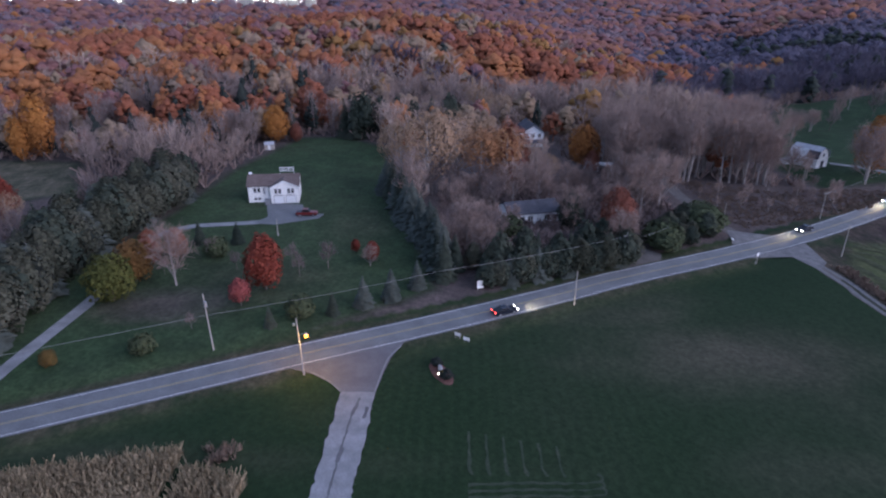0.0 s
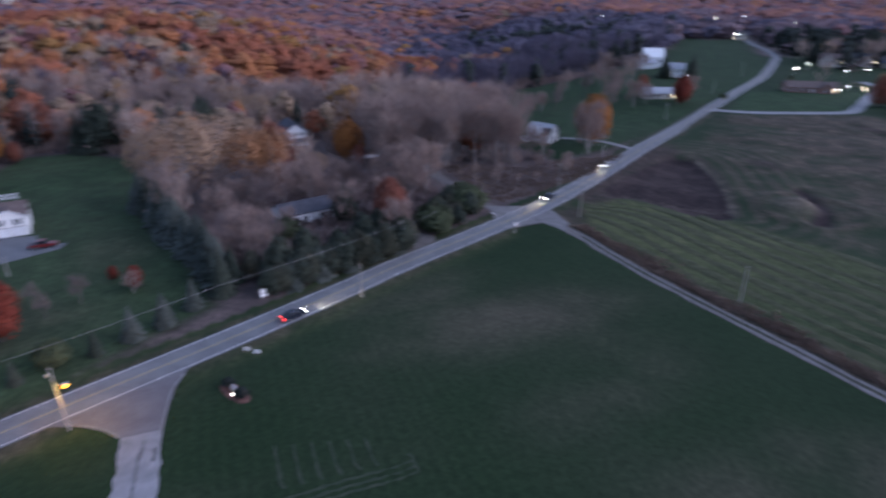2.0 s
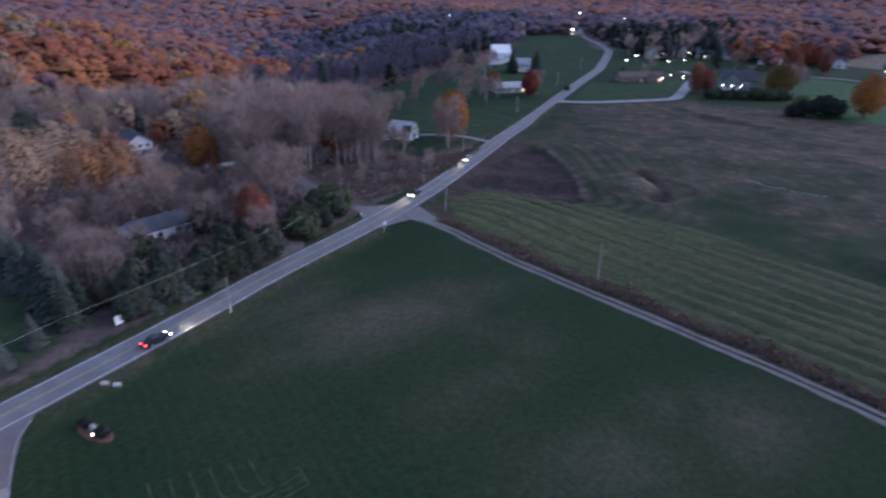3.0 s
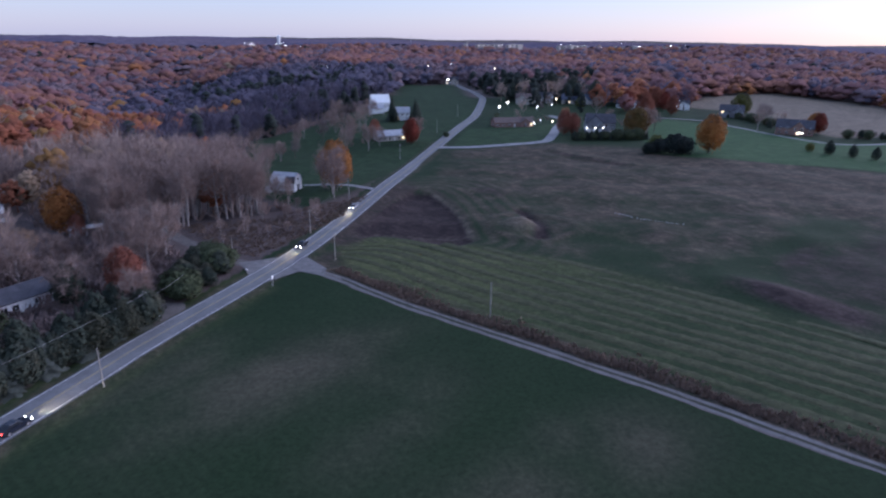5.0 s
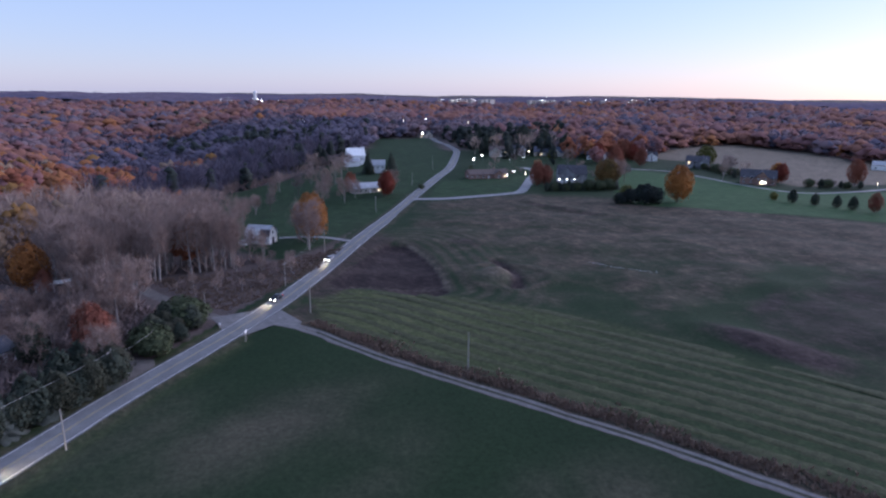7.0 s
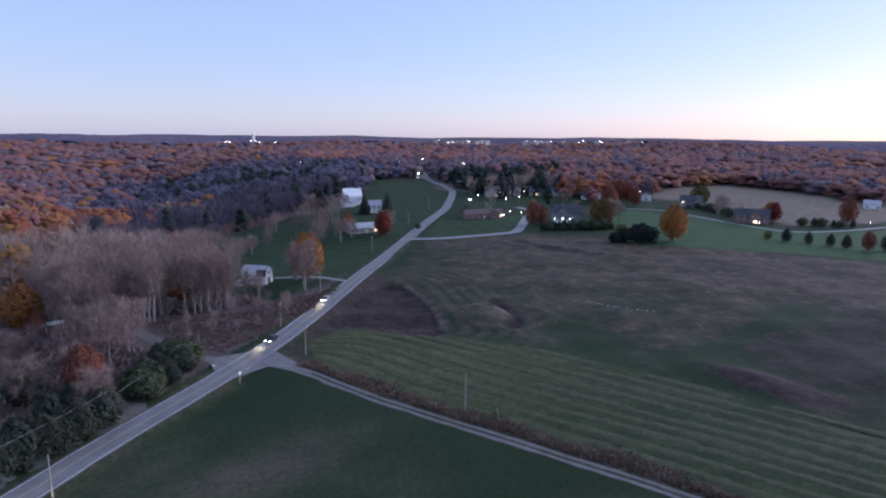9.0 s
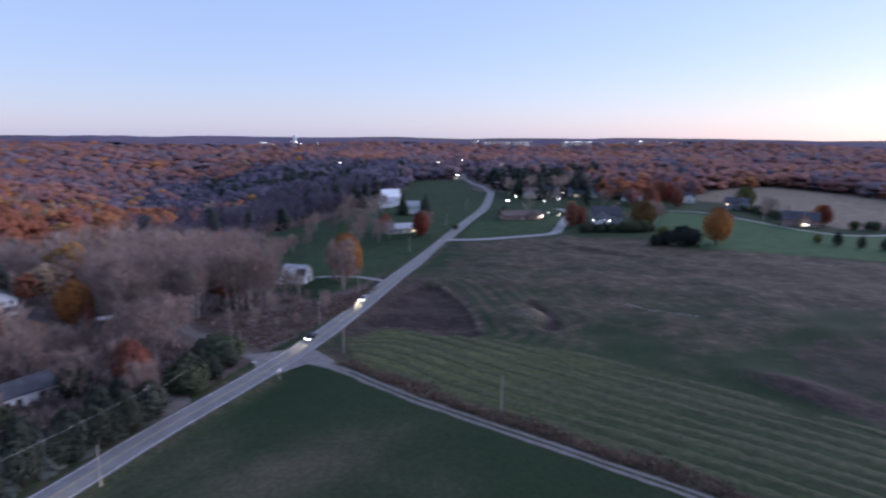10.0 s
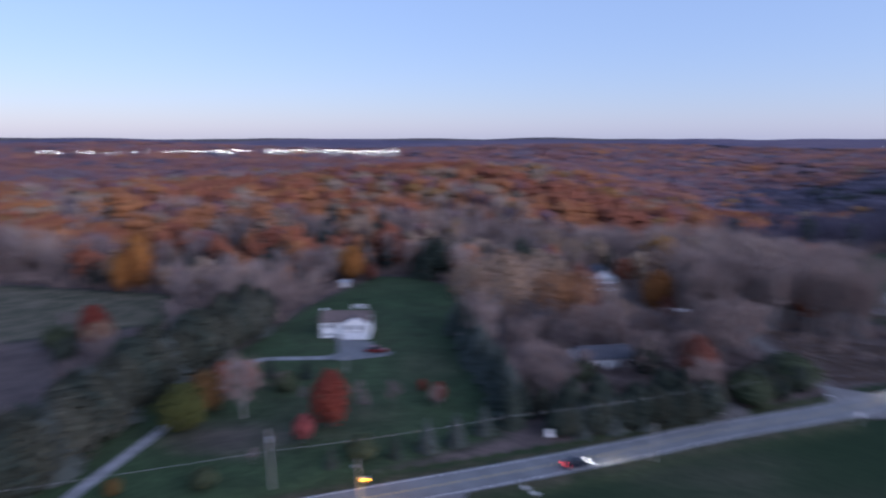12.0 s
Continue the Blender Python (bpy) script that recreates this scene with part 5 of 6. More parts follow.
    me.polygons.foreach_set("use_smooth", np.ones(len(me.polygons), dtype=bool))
    tagged(new("backdrop", me), "far wooded hills tinted with blue dusk haze", "hills", kind="structure")


far_hills()


# ---- low growth ----
def tufts(name, material, spots, height, width, blades, label, category, seed=5, lean=0.35):
    """Clumps of upright blades at spots x, y."""
    rng = np.random.default_rng(seed)
    n = len(spots)
    k = n * blades
    P = np.repeat(spots, blades, axis=0) + rng.normal(0, width * 0.4, (k, 2))
    hgt = height * rng.uniform(0.5, 1.25, k)
    an = rng.uniform(0, 6.28, k)
    dx, dy = np.cos(an) * width * 0.3, np.sin(an) * width * 0.3
    g = land(P[:, 0], P[:, 1]) + extra_height(P[:, 0], P[:, 1])
    lx, ly = rng.normal(0, lean, k) * hgt, rng.normal(0, lean, k) * hgt
    V = np.stack([np.stack([P[:, 0] - dx, P[:, 1] - dy, g - 0.05], 1), np.stack([P[:, 0] + dx, P[:, 1] + dy, g - 0.05], 1),
                  np.stack([P[:, 0] + lx + dx * 0.6, P[:, 1] + ly + dy * 0.6, g + hgt * 0.85], 1), np.stack([P[:, 0] + lx, P[:, 1] + ly, g + hgt], 1)], 1).reshape(-1, 3)
    i = np.arange(k)[:, None] * 4
    T = np.concatenate([i + np.array([[0, 1, 2]]), i + np.array([[0, 2, 3]])], 1).reshape(-1, 3)
    tagged(new(name, mesh_tris(name, V, T, material)), label, category, kind="stuff")


rng = np.random.default_rng(77)


def scatter(poly, count, keep=None):
    P = np.array(poly)
    lo, hi = P.min(0), P.max(0)
    q = rng.uniform(lo, hi, (int(count * 2.2), 2))
    ok = soft_poly(q[:, 0], q[:, 1], poly, 0.5) > 0.5
    q = q[ok]
    if keep is not None:
        q = q[keep(q[:, 0], q[:, 1])]
    return q[:count]


# brown weeds along the gravel lane
t = rng.uniform(0, 1, 2000)
yy = 122 - 170 * t
xx = np.interp(yy, GRAVEL_LANE[::-1, 1], GRAVEL_LANE[::-1, 0]) + 2.4 + np.abs(rng.normal(0, 2.2, 2000)) * (0.5 + 0.6 * np.sin(yy / 9) ** 2)
tufts("weeds", DRY_WEED, np.stack([xx, yy], 1), 0.6, 0.8, 5, "brown dead weeds along the gravel lane", "weeds")
tufts("brush", DRY_WEED, scatter(SCRUB, 1700, lambda x, y: line_dist(x, y, DIRT_LANE[::2]) > 4.5), 0.38, 0.7, 6, "tangled brown brush by the dirt lane", "brush", 7)
tufts("brush", DARK_TWIGS, scatter([(-6, 124), (8, 122), (34, 134), (56, 152), (60, 184), (0, 182), (-8, 150)], 2300), 1.5, 1.3, 6, "dark tangled undergrowth among the bare trees", "brush", 14, 0.5)
tufts("brush", LEAF_GREEN, scatter([(6, 112), (36, 124), (38, 132), (10, 126)], 500), 1.2, 1.2, 6, "dark green undergrowth behind the hedge", "brush", 15, 0.5)
# low growth on the floor of the woods
wx, wy, wr, waz = wood_spots(150, 460, 4.3, 31)[:4]
floor_ok = (wr < 340) | (waz > 15)
tufts("brush", TWIGS, np.stack([wx, wy], 1)[floor_ok], 3.6, 0.75, 9, "tangled grey-brown undergrowth on the floor of the woods", "brush", 21, 0.5)
# mown hay lying in rows, each row a low uneven swath
MOWN_HAY = worn("mown_hay", (0.028, 0.036, 0.0165), (0.058, 0.062, 0.03), 0.5, 2.2, 0.95)
for k in range(10):
    d = 8.0 + 4.9 * k + rng.uniform(-0.5, 0.5)
    P = np.array([(float(np.interp(y, GRAVEL_LANE[::-1, 1], GRAVEL_LANE[::-1, 0])) + d - 0.05 * max(0, 60 - y) * (k / 10) + 0.5 * math.sin(y / 17 + 0.4 * k), y)
                  for y in np.arange(136, -48, -1.3)])
    P = P[soft_poly(P[:, 0], P[:, 1], WINDROWS, 0.5) > 0.5]
    bm = bmesh.new()
    last = None
    for x, y in P:
        hh, ww = 0.1 + 0.05 * math.sin(y / 5 + 2 * k) + rng.uniform(-0.04, 0.04), 1.55 + 0.3 * math.sin(y / 7 + k) + rng.uniform(-0.3, 0.3)
        x += rng.normal(0, 0.12)
        row = [bm.verts.new(v) for v in ((x - ww, y, -0.02), (x - ww * 0.4, y, hh), (x + ww * 0.4, y, hh * rng.uniform(0.6, 1.2)), (x + ww, y, -0.02))]
        if last and abs(last[0].co.y - y) < 2:
            for q in range(3):
                bm.faces.new((last[q], row[q], row[q + 1], last[q + 1]))
        last = row
    bmesh.ops.recalc_face_normals(bm, faces=bm.faces)
    me = bpy.data.meshes.new("hay_swath")
    bm.to_mesh(me)
    bm.free()
    me.materials.append(MOWN_HAY)
    tagged(new("hay_swath", me), "pale green mown hay lying in a long row", "hay", "hay rows")

# standing corn
rows = []
for k in range(36):
    x = -62 + 0.76 * k
    yt = 54.0 + (x + 62) * 0.26
    ys = np.arange(30, yt, 0.22)
    rows.append(np.stack([x + rng.normal(0, 0.07, len(ys)), ys], 1))
for k in range(11):
    x = -33.4 + 0.76 * k
    ys = np.arange(30, 57.8 - 0.15 * k, 0.28)
    rows.append(np.stack([x + rng.normal(0, 0.07, len(ys)), ys], 1))
spots = np.concatenate(rows)
tufts("corn", CORN, spots[rng.uniform(0, 1, len(spots)) < 0.85], 1.75, 0.24, 8, "standing rows of dry tan corn stalks", "corn", 11, 0.26)
tufts("weeds", DRY_WEED, np.array([(-30.2, 60.5)]) + rng.normal(0, 0.9, (26, 2)), 1.3, 0.35, 8, "pale dead weeds beside the corn", "weeds", 12, 0.3)

# ---- buildings ----
def window_part(house, x, y, z, w, h, face="front", lit=False):
    """A window: a frame standing a little proud of the wall, with its pane as a sub-part."""
    fr = bmesh.new()
    t = 0.1
    for q in ((-w / 2 - t, w / 2 + t, h / 2, h / 2 + t), (-w / 2 - t, w / 2 + t, -h / 2 - t, -h / 2), (-w / 2 - t, -w / 2, -h / 2, h / 2),
              (w / 2, w / 2 + t, -h / 2, h / 2), (-0.03, 0.03, -h / 2, h / 2)):
        box(fr, q[0], q[1], -0.07, 0.03, q[2], q[3])
    rz = {"front": 0, "right": 90, "left": -90}[face]
    f = part("window", fr, WHITE_PAINT, house)
    f.matrix_basis = pose(x, y, z, 0, 0, rz)
    part("pane", boxbm(-w / 2, w / 2, -0.025, 0.02, -h / 2, h / 2), LIT_WINDOW if lit else GLASS, f)
    return f


def garage_door(house, x, y, w, h=2.2, z0=0.05):
    bm = bmesh.new()
    for i in range(4):
        box(bm, -w / 2, w / 2, -0.06, 0.02, z0 + i * h / 4 + 0.015, z0 + (i + 1) * h / 4 - 0.015, bevel=0.01)
    g = part("garage_door", bm, WHITE_PAINT, house, "white panelled garage door")
    g.matrix_basis = pose(x, y, 0)


def front_door(house, x, y, z=0.0, mat=None):
    bm = boxbm(-0.48, 0.48, -0.06, 0.02, z + 0.03, z + 2.08, bevel=0.015)
    d = part("door", bm, mat or WHITE_PAINT, house)
    d.matrix_basis = pose(x, y, 0)
    part("handle", boxbm(0.36, 0.42, -0.11, -0.06, z + 0.95, z + 1.1), METAL, d)


def gable_walls(w, d, h, rise, along_x=True):
    """Solid walls with gable ends; the ridge runs along x or along y."""
    bm = bmesh.new()
    if along_x:
        prism(bm, [(-d / 2, -0.3), (d / 2, -0.3), (d / 2, h), (0, h + rise), (-d / 2, h)], -w / 2, w / 2)
        bmesh.ops.rotate(bm, verts=bm.verts, matrix=Matrix.Rotation(radians(90), 3, "Z"))
    else:
        prism(bm, [(-w / 2, -0.3), (w / 2, -0.3), (w / 2, h), (0, h + rise), (-w / 2, h)], -d / 2, d / 2)
    return bm


def gable_roof(w, d, h, rise, over=0.45, thick=0.2, along_x=True):
    """Two roof slopes with eaves and thickness."""
    a0, b0 = (d, w) if along_x else (w, d)
    s = rise / (a0 / 2)
    e = a0 / 2 + over
    bm = bmesh.new()
    prism(bm, [(-e, h - over * s + 0.04), (0, h + rise + 0.04), (e, h - over * s + 0.04), (e, h - over * s + 0.04 + thick), (0, h + rise + 0.04 + thick * 1.3),
               (-e, h - over * s + 0.04 + thick)], -b0 / 2 - over, b0 / 2 + over)
    if along_x:
        bmesh.ops.rotate(bm, verts=bm.verts, matrix=Matrix.Rotation(radians(90), 3, "Z"))
    return bm


def chimney_part(roof, x, y, z0, z1, mat):
    bm = boxbm(x - 0.4, x + 0.4, y - 0.3, y + 0.3, z0, z1, bevel=0.03)
    box(bm, x - 0.48, x + 0.48, y - 0.38, y + 0.38, z1, z1 + 0.12)
    part("chimney", bm, mat, roof)


def plain_house(x, y, rz, w, d, h, rise, wall, roof, label, wing=None, windows=4, lit=(), garage=0, chimney=True, name="house"):
    """A family house: long ridge, an optional gabled wing in front, windows, doors and a chimney."""
    ob = thing(name, x, y, float(land(x, y)), rz, label, "house")
    part("wall", gable_walls(w, d, h, rise), wall, ob)
    rf = part("roof", gable_roof(w, d, h, rise), roof, ob)
    if chimney:
        chimney_part(rf, w * 0.22, d * 0.12, h + rise * 0.4, h + rise + 0.9, BRICK)
    storeys = 2 if h > 4.4 else 1
    for st in range(storeys):
        for i in range(windows):
            wx = -w / 2 + w * (i + 0.5) / windows
            if wing and abs(wx - wing[0]) < wing[1] / 2 + 0.8:
                continue
            if st == 0 and i == windows // 2:
                front_door(ob, wx, -d / 2)
                continue
            window_part(ob, wx, -d / 2, 1.5 + 2.7 * st, 1.3, 1.25, "front", (st, i) in lit)
        window_part(ob, w / 2, 0, 1.5 + 2.7 * st, 1.2, 1.2, "right")
        window_part(ob, -w / 2, 0, 1.5 + 2.7 * st, 1.2, 1.2, "left")
    if wing:
        wx, ww, wd = wing
        bm = gable_walls(ww, wd + d / 2, h, rise * 0.9, False)
        bmesh.ops.translate(bm, verts=bm.verts, vec=(wx, -d / 2 - wd + (wd + d / 2) / 2, 0))
        part("wing", bm, wall, ob)
        bm = gable_roof(ww, wd + d / 2, h, rise * 0.9, 0.4, 0.2, False)
        bmesh.ops.translate(bm, verts=bm.verts, vec=(wx, -d / 2 - wd + (wd + d / 2) / 2, 0.012))
        part("wing_roof", bm, roof, ob)
        if garage:
            for i in range(garage):
                garage_door(ob, wx - ww / 2 + ww * (i + 0.5) / garage, -d / 2 - wd, ww / garage - 0.8)
        else:
            window_part(ob, wx, -d / 2 - wd, 1.5, 1.8, 1.3, "front", ("w", 0) in lit)
        if storeys > 1:
            window_part(ob, wx - ww * 0.22, -d / 2 - wd, 4.0, 1.2, 1.2)
            window_part(ob, wx + ww * 0.22, -d / 2 - wd, 4.0, 1.2, 1.2)
    return ob


def white_house():
    ob = thing("house", -52.3, 163.2, 0, 10, "white-sided raised ranch house with brown shingle roof and two garages", "house")
    w, d, h, rise = 15.6, 8.4, 4.9, 2.1
    part("wall", gable_walls(w, d, h, rise), SIDING, ob)
    rf = part("roof", gable_roof(w, d, h, rise, 0.4), BROWN_ROOF, ob)
    bm = gable_walls(8.4, 1.8 + d / 2, h, 1.75, False)
    bmesh.ops.translate(bm, verts=bm.verts, vec=(3.6, -d / 2 - 1.8 + (1.8 + d / 2) / 2, 0))
    part("wing", bm, SIDING, ob)
    bm = gable_roof(8.4, 1.8 + d / 2, h, 1.75, 0.35, 0.16, False)
    bmesh.ops.translate(bm, verts=bm.verts, vec=(3.6, -d / 2 - 1.8 + (1.8 + d / 2) / 2, 0.015))
    part("wing_roof", bm, BROWN_ROOF, ob)
    # pale gable over the left half of the wing
    bm = bmesh.new()
    prism(bm, [(-0.9, h - 0.05), (3.0, h + 1.55), (3.35, h + 1.4), (-0.6, h - 0.25)], -d / 2 - 2.25, -d / 2 + 1.2)
    part("gable_trim", bm, WHITE_PAINT, ob)
    for gx in (1.75, 5.45):
        garage_door(ob, gx, -d / 2 - 1.8, 2.9, 2.3)
        # dark strip added in place of the shadow gap above the door
        part("door_head_shade", boxbm(gx - 1.5, gx + 1.5, -d / 2 - 1.95, -d / 2 - 1.8, 2.38, 2.5), BROWN_ROOF, ob, "dark board painting in the shade over the garage door")
        for sx in (-1.53, 1.53):
            part("door_jamb", boxbm(gx + sx - 0.06, gx + sx + 0.06, -d / 2 - 1.88, -d / 2 - 1.8, 0.0, 2.4), GREY_SIDING, ob)
    for wx in (0.95, 2.15, 4.9, 6.1):
        window_part(ob, wx, -d / 2 - 1.8, 3.7, 0.8, 1.45)
    for wx in (-5.7, -4.5):
        window_part(ob, wx, -d / 2, 3.7, 0.8, 1.4)
        window_part(ob, wx, -d / 2, 1.1, 0.8, 0.8)
    for wx in (-3.1, -2.7):
        part("shutter", boxbm(wx - 0.14, wx + 0.14, -d / 2 - 0.05, -d / 2 + 0.02, 2.4, 4.3), GREY_SIDING, ob)
    # white boards along the gable's rakes
    for sx in (-1, 1):
        bm = bmesh.new()
        prism(bm, [(3.6, h + 1.72), (3.6, h + 2.02), (3.6 + sx * 4.65, h - 0.05), (3.6 + sx * 4.65, h - 0.35)], -d / 2 - 2.3, -d / 2 - 2.16)
        part("rake_board", bm, WHITE_PAINT, ob)
    front_door(ob, -1.9, -d / 2, 1.2)
    st = boxbm(-2.7, -1.0, -d / 2 - 1.5, -d / 2, 0, 1.15, bevel=0.03)
    for i in range(5):
        box(st, -2.6, -1.1, -d / 2 - 1.5 - 0.28 * (i + 1), -d / 2 - 1.5 - 0.28 * i, 0, 1.15 - 0.19 * (i + 1))
    part("porch", st, CONCRETE, ob)
    rail = bmesh.new()
    for sx in (-2.65, -1.05):
        box(rail, sx - 0.04, sx + 0.04, -d / 2 - 1.5, -d / 2, 2.0, 2.08)
        for k in range(6):
            box(rail, sx - 0.025, sx + 0.025, -d / 2 - 1.45 + 0.28 * k, -d / 2 - 1.4 + 0.28 * k, 1.15, 2.0)
    part("railing", rail, WHITE_PAINT, ob)
    window_part(ob, w / 2, -1.0, 3.6, 1.0, 1.1, "right")
    chimney_part(rf, -7.4, 1.0, h + 1.0, h + 2.6, WHITE_PAINT)
    # raised deck with a white balustrade behind the house
    dk = boxbm(1.0, 5.6, d / 2, d / 2 + 3.2, 2.5, 2.7)
    for px in (1.1, 5.5):
        box(dk, px - 0.08, px + 0.08, d / 2 + 3.0, d / 2 + 3.16, -0.1, 2.5)
    part("deck", dk, WOOD_POLE, ob)
    dr = bmesh.new()
    box(dr, 1.0, 5.6, d / 2 + 3.05, d / 2 + 3.17, 7.0, 7.12)
    box(dr, 1.0, 5.6, d / 2 + 3.05, d / 2 + 3.17, 5.9, 6.0)
    for k in range(12):
        xx = 1.0 + 4.5 * k / 11
        box(dr, xx, xx + 0.12, d / 2 + 3.06, d / 2 + 3.16, 2.7 if k in (0, 11) else 5.9, 7.1)
    part("balustrade", dr, WHITE_PAINT, ob)
    ob.matrix_basis = ob.matrix_basis @ Matrix.Diagonal((0.87, 0.92, 0.95, 1))


white_house()


def gambrel_barn(x, y, rz, w, d, label, name="barn"):
    ob = thing(name, x, y, float(land(x, y)), rz, label, "barn")
    h, k, top = 3.4, 5.4, 6.6
    bm = bmesh.new()
    prism(bm, [(-w / 2, -0.3), (w / 2, -0.3), (w / 2, h), (w * 0.36, k), (0, top), (-w * 0.36, k), (-w / 2, h)], -d / 2, d / 2)
    part("wall", bm, WHITE_PAINT, ob)
    bm = bmesh.new()
    o = 0.16
    pts = [(-w / 2 - 0.3, h - 0.3), (-w * 0.36, k), (0, top), (w * 0.36, k), (w / 2 + 0.3, h - 0.3)]
    up = [(px * 1.0 + (0.1 if px > 0 else -0.1 if px < 0 else 0), pz + o) for px, pz in pts]
    prism(bm, [(px, pz + 0.03) for px, pz in pts] + up[::-1], -d / 2 - 0.25, d / 2 + 0.25)
    part("roof", bm, GREY_ROOF, ob)
    for sx in (-1, 1):
        bm = bmesh.new()
        q = [(sx * (w / 2 + 0.34), h - 0.22), (sx * (w * 0.36 + 0.2), k + 0.1), (sx * (w * 0.36 + 0.26), k + 0.18), (sx * (w / 2 + 0.42), h - 0.2)]
        prism(bm, q, -d / 2 - 0.27, d / 2 + 0.27)
        part("lower_roof", bm, WHITE_PAINT, ob, "white lower slope of the roof")
        bm = bmesh.new()
        prism(bm, [(px + sx * 0.06, pz + 0.03) for px, pz in q], -d / 2 - 0.3, -d * 0.12)
        part("roof_patch", bm, DARK_ROOF, ob, "dark shingled patch of the roof")
    dd = part("door", boxbm(-0.9, 0.9, -d / 2 - 0.07, -d / 2 + 0.02, 0, 2.3, bevel=0.02), DARK_ROOF, ob, "dark open barn doorway")
    dd2 = part("hatch", boxbm(-0.5, 0.5, -d / 2 - 0.06, -d / 2 + 0.02, 3.7, 4.7), DARK_ROOF, ob)
    for i in range(3):
        window_part(ob, -w / 2, -d / 4 + i * d / 4, 1.8, 0.7, 0.8, "left")
    return ob


gambrel_barn(117.5, 206.2, 33, 6.4, 9.5, "white gambrel-roofed barn with grey metal roof in the field")
lean = thing("shed", 111.0, 207.5, 0, 33, "low white lean-to beside the barn", "shed")
part("wall", gable_walls(3.4, 2.6, 1.3, 0.4), WHITE_PAINT, lean)
part("roof", gable_roof(3.4, 2.6, 1.3, 0.4, 0.2, 0.1), GREY_ROOF, lean)

garden = thing("shed", -70.0, 217.2, 0, 10, "small pale garden shed at the lawn's end", "shed")
part("wall", gable_walls(3.2, 2.4, 1.9, 0.7), CREAM, garden)
part("roof", gable_roof(3.2, 2.4, 1.9, 0.7, 0.2, 0.1), GREY_ROOF, garden)
part("door", boxbm(-0.5, 0.5, -1.26, -1.19, 0.02, 1.8, bevel=0.01), WHITE_PAINT, garden)

trailer = thing("trailer", -31.2, 248.5, 0, 5, "small white camper trailer under trees", "trailer")
part("body", boxbm(-1.6, 1.6, -1.0, 1.0, 0.5, 2.5, bevel=0.2), WHITE_PAINT, trailer)
for sx in (-0.4, 0.4):
    part("wheel", tube(bmesh.new(), (sx, -1.05, 0.34), (sx, -0.85, 0.34), 0.34, 0.34, 12), RUBBER, trailer)
window_part(trailer, 0.3, -1.0, 1.7, 1.2, 0.6)

wood_house = plain_house(25.5, 231.0, -82, 12, 8.0, 5.3, 2.7, WHITE_PAINT, DARK_ROOF, "white two-storey house with dark roof and porch in the woods", None, 4, chimney=False)
for wy in (-2.4, 2.4):
    window_part(wood_house, 6.0, wy, 4.2, 1.1, 1.3, "right")
porch = thing("porch_roof", 25.2, 222.6, 0, 8, "dark low porch roof before the white house", "porch")
part("roof", gable_roof(9.5, 3.6, 2.5, 0.6, 0.3, 0.15), DARK_ROOF, porch)
for px in (-4.4, -1.5, 1.5, 4.4):
    part("post", boxbm(px - 0.08, px + 0.08, -1.7, -1.54, -0.1, 2.5), WHITE_PAINT, porch)

plain_house(17.6, 149.5, 17, 13.5, 8, 2.9, 1.8, WHITE_PAINT, DARK_ROOF, "low white ranch house with dark roof among bare trees", None, 6, chimney=False)
shed2 = thing("shed", 9.8, 142.5, 0, 17, "small white outbuilding among the bare trees", "shed")
part("wall", gable_walls(2.2, 2.0, 2.0, 0.7), WHITE_PAINT, shed2)
part("roof", gable_roof(2.2, 2.0, 2.0, 0.7, 0.2, 0.1), BLUE_ROOF, shed2)

canopy = thing("carport", 44.5, 194.5, 0, -8, "long low white carport beyond the trees", "carport")
part("roof", boxbm(-4.6, 4.6, -1.6, 1.6, 2.3, 2.55, bevel=0.04), WHITE_PAINT, canopy)
for px in (-4.3, 0, 4.3):
    for py in (-1.4, 1.4):
        part("post", boxbm(px - 0.07, px + 0.07, py - 0.07, py + 0.07, -0.1, 2.3), WHITE_PAINT, canopy)

# farm above the road
fb = thing("barn", 316, 398, float(land(316, 398)), -28, "large weathered white barn with a broad pale roof", "barn")
part("wall", gable_walls(14, 11, 7.5, 5.5), WHITE_PAINT, fb)
part("roof", gable_roof(14, 11, 7.5, 5.5, 0.5, 0.3), WHITE_PAINT, fb, "broad whitewashed roof")
part("door", boxbm(-2.2, 2.2, -5.58, -5.48, 0, 4.2, bevel=0.03), GREY_SIDING, fb)
for wx in (-5.4, -3.5, 3.5, 5.4):
    window_part(fb, wx, -5.5, 4.5, 1.0, 1.2)
fs = thing("shed", 306, 390.5, float(land(306, 390.5)), -28, "white lean-to shed against the large barn", "shed")
part("wall", gable_walls(12, 6, 4.2, 2.0), WHITE_PAINT, fs)
part("roof", gable_roof(12, 6, 4.2, 2.0, 0.4, 0.2), GREY_ROOF, fs)
plain_house(292.5, 342.5, -40, 10, 9, 5.6, 3.2, WHITE_PAINT, GREY_ROOF, "white two-storey farmhouse between dark spruces", None, 3, {(0, 0)})
plain_house(229, 279.5, -22, 17, 9, 2.9, 2.4, CREAM, GREY_ROOF, "low ranch house with a pale roof beside the field", None, 6, {(0, 5)}, chimney=False)

# homes along the side street and beyond
plain_house(324, 266, -30, 27, 10, 3.0, 2.6, BRICK, BROWN_ROOF, "long brick ranch house with brown roof", (7, 7, 1.5), 7, {(0, 6)})
plain_house(350, 215, -50, 18, 12, 6.0, 4.8, GREY_SIDING, DARK_ROOF, "large dark house with steep roofs and lit garage", (-4, 10, 3), 5, garage=3)
plain_house(487, 325, -56, 27, 14, 3.4, 4.6, CREAM, BLUE_ROOF, "wide house with a broad blue-grey roof", (6, 9, 2), 6, {(0, 1)})
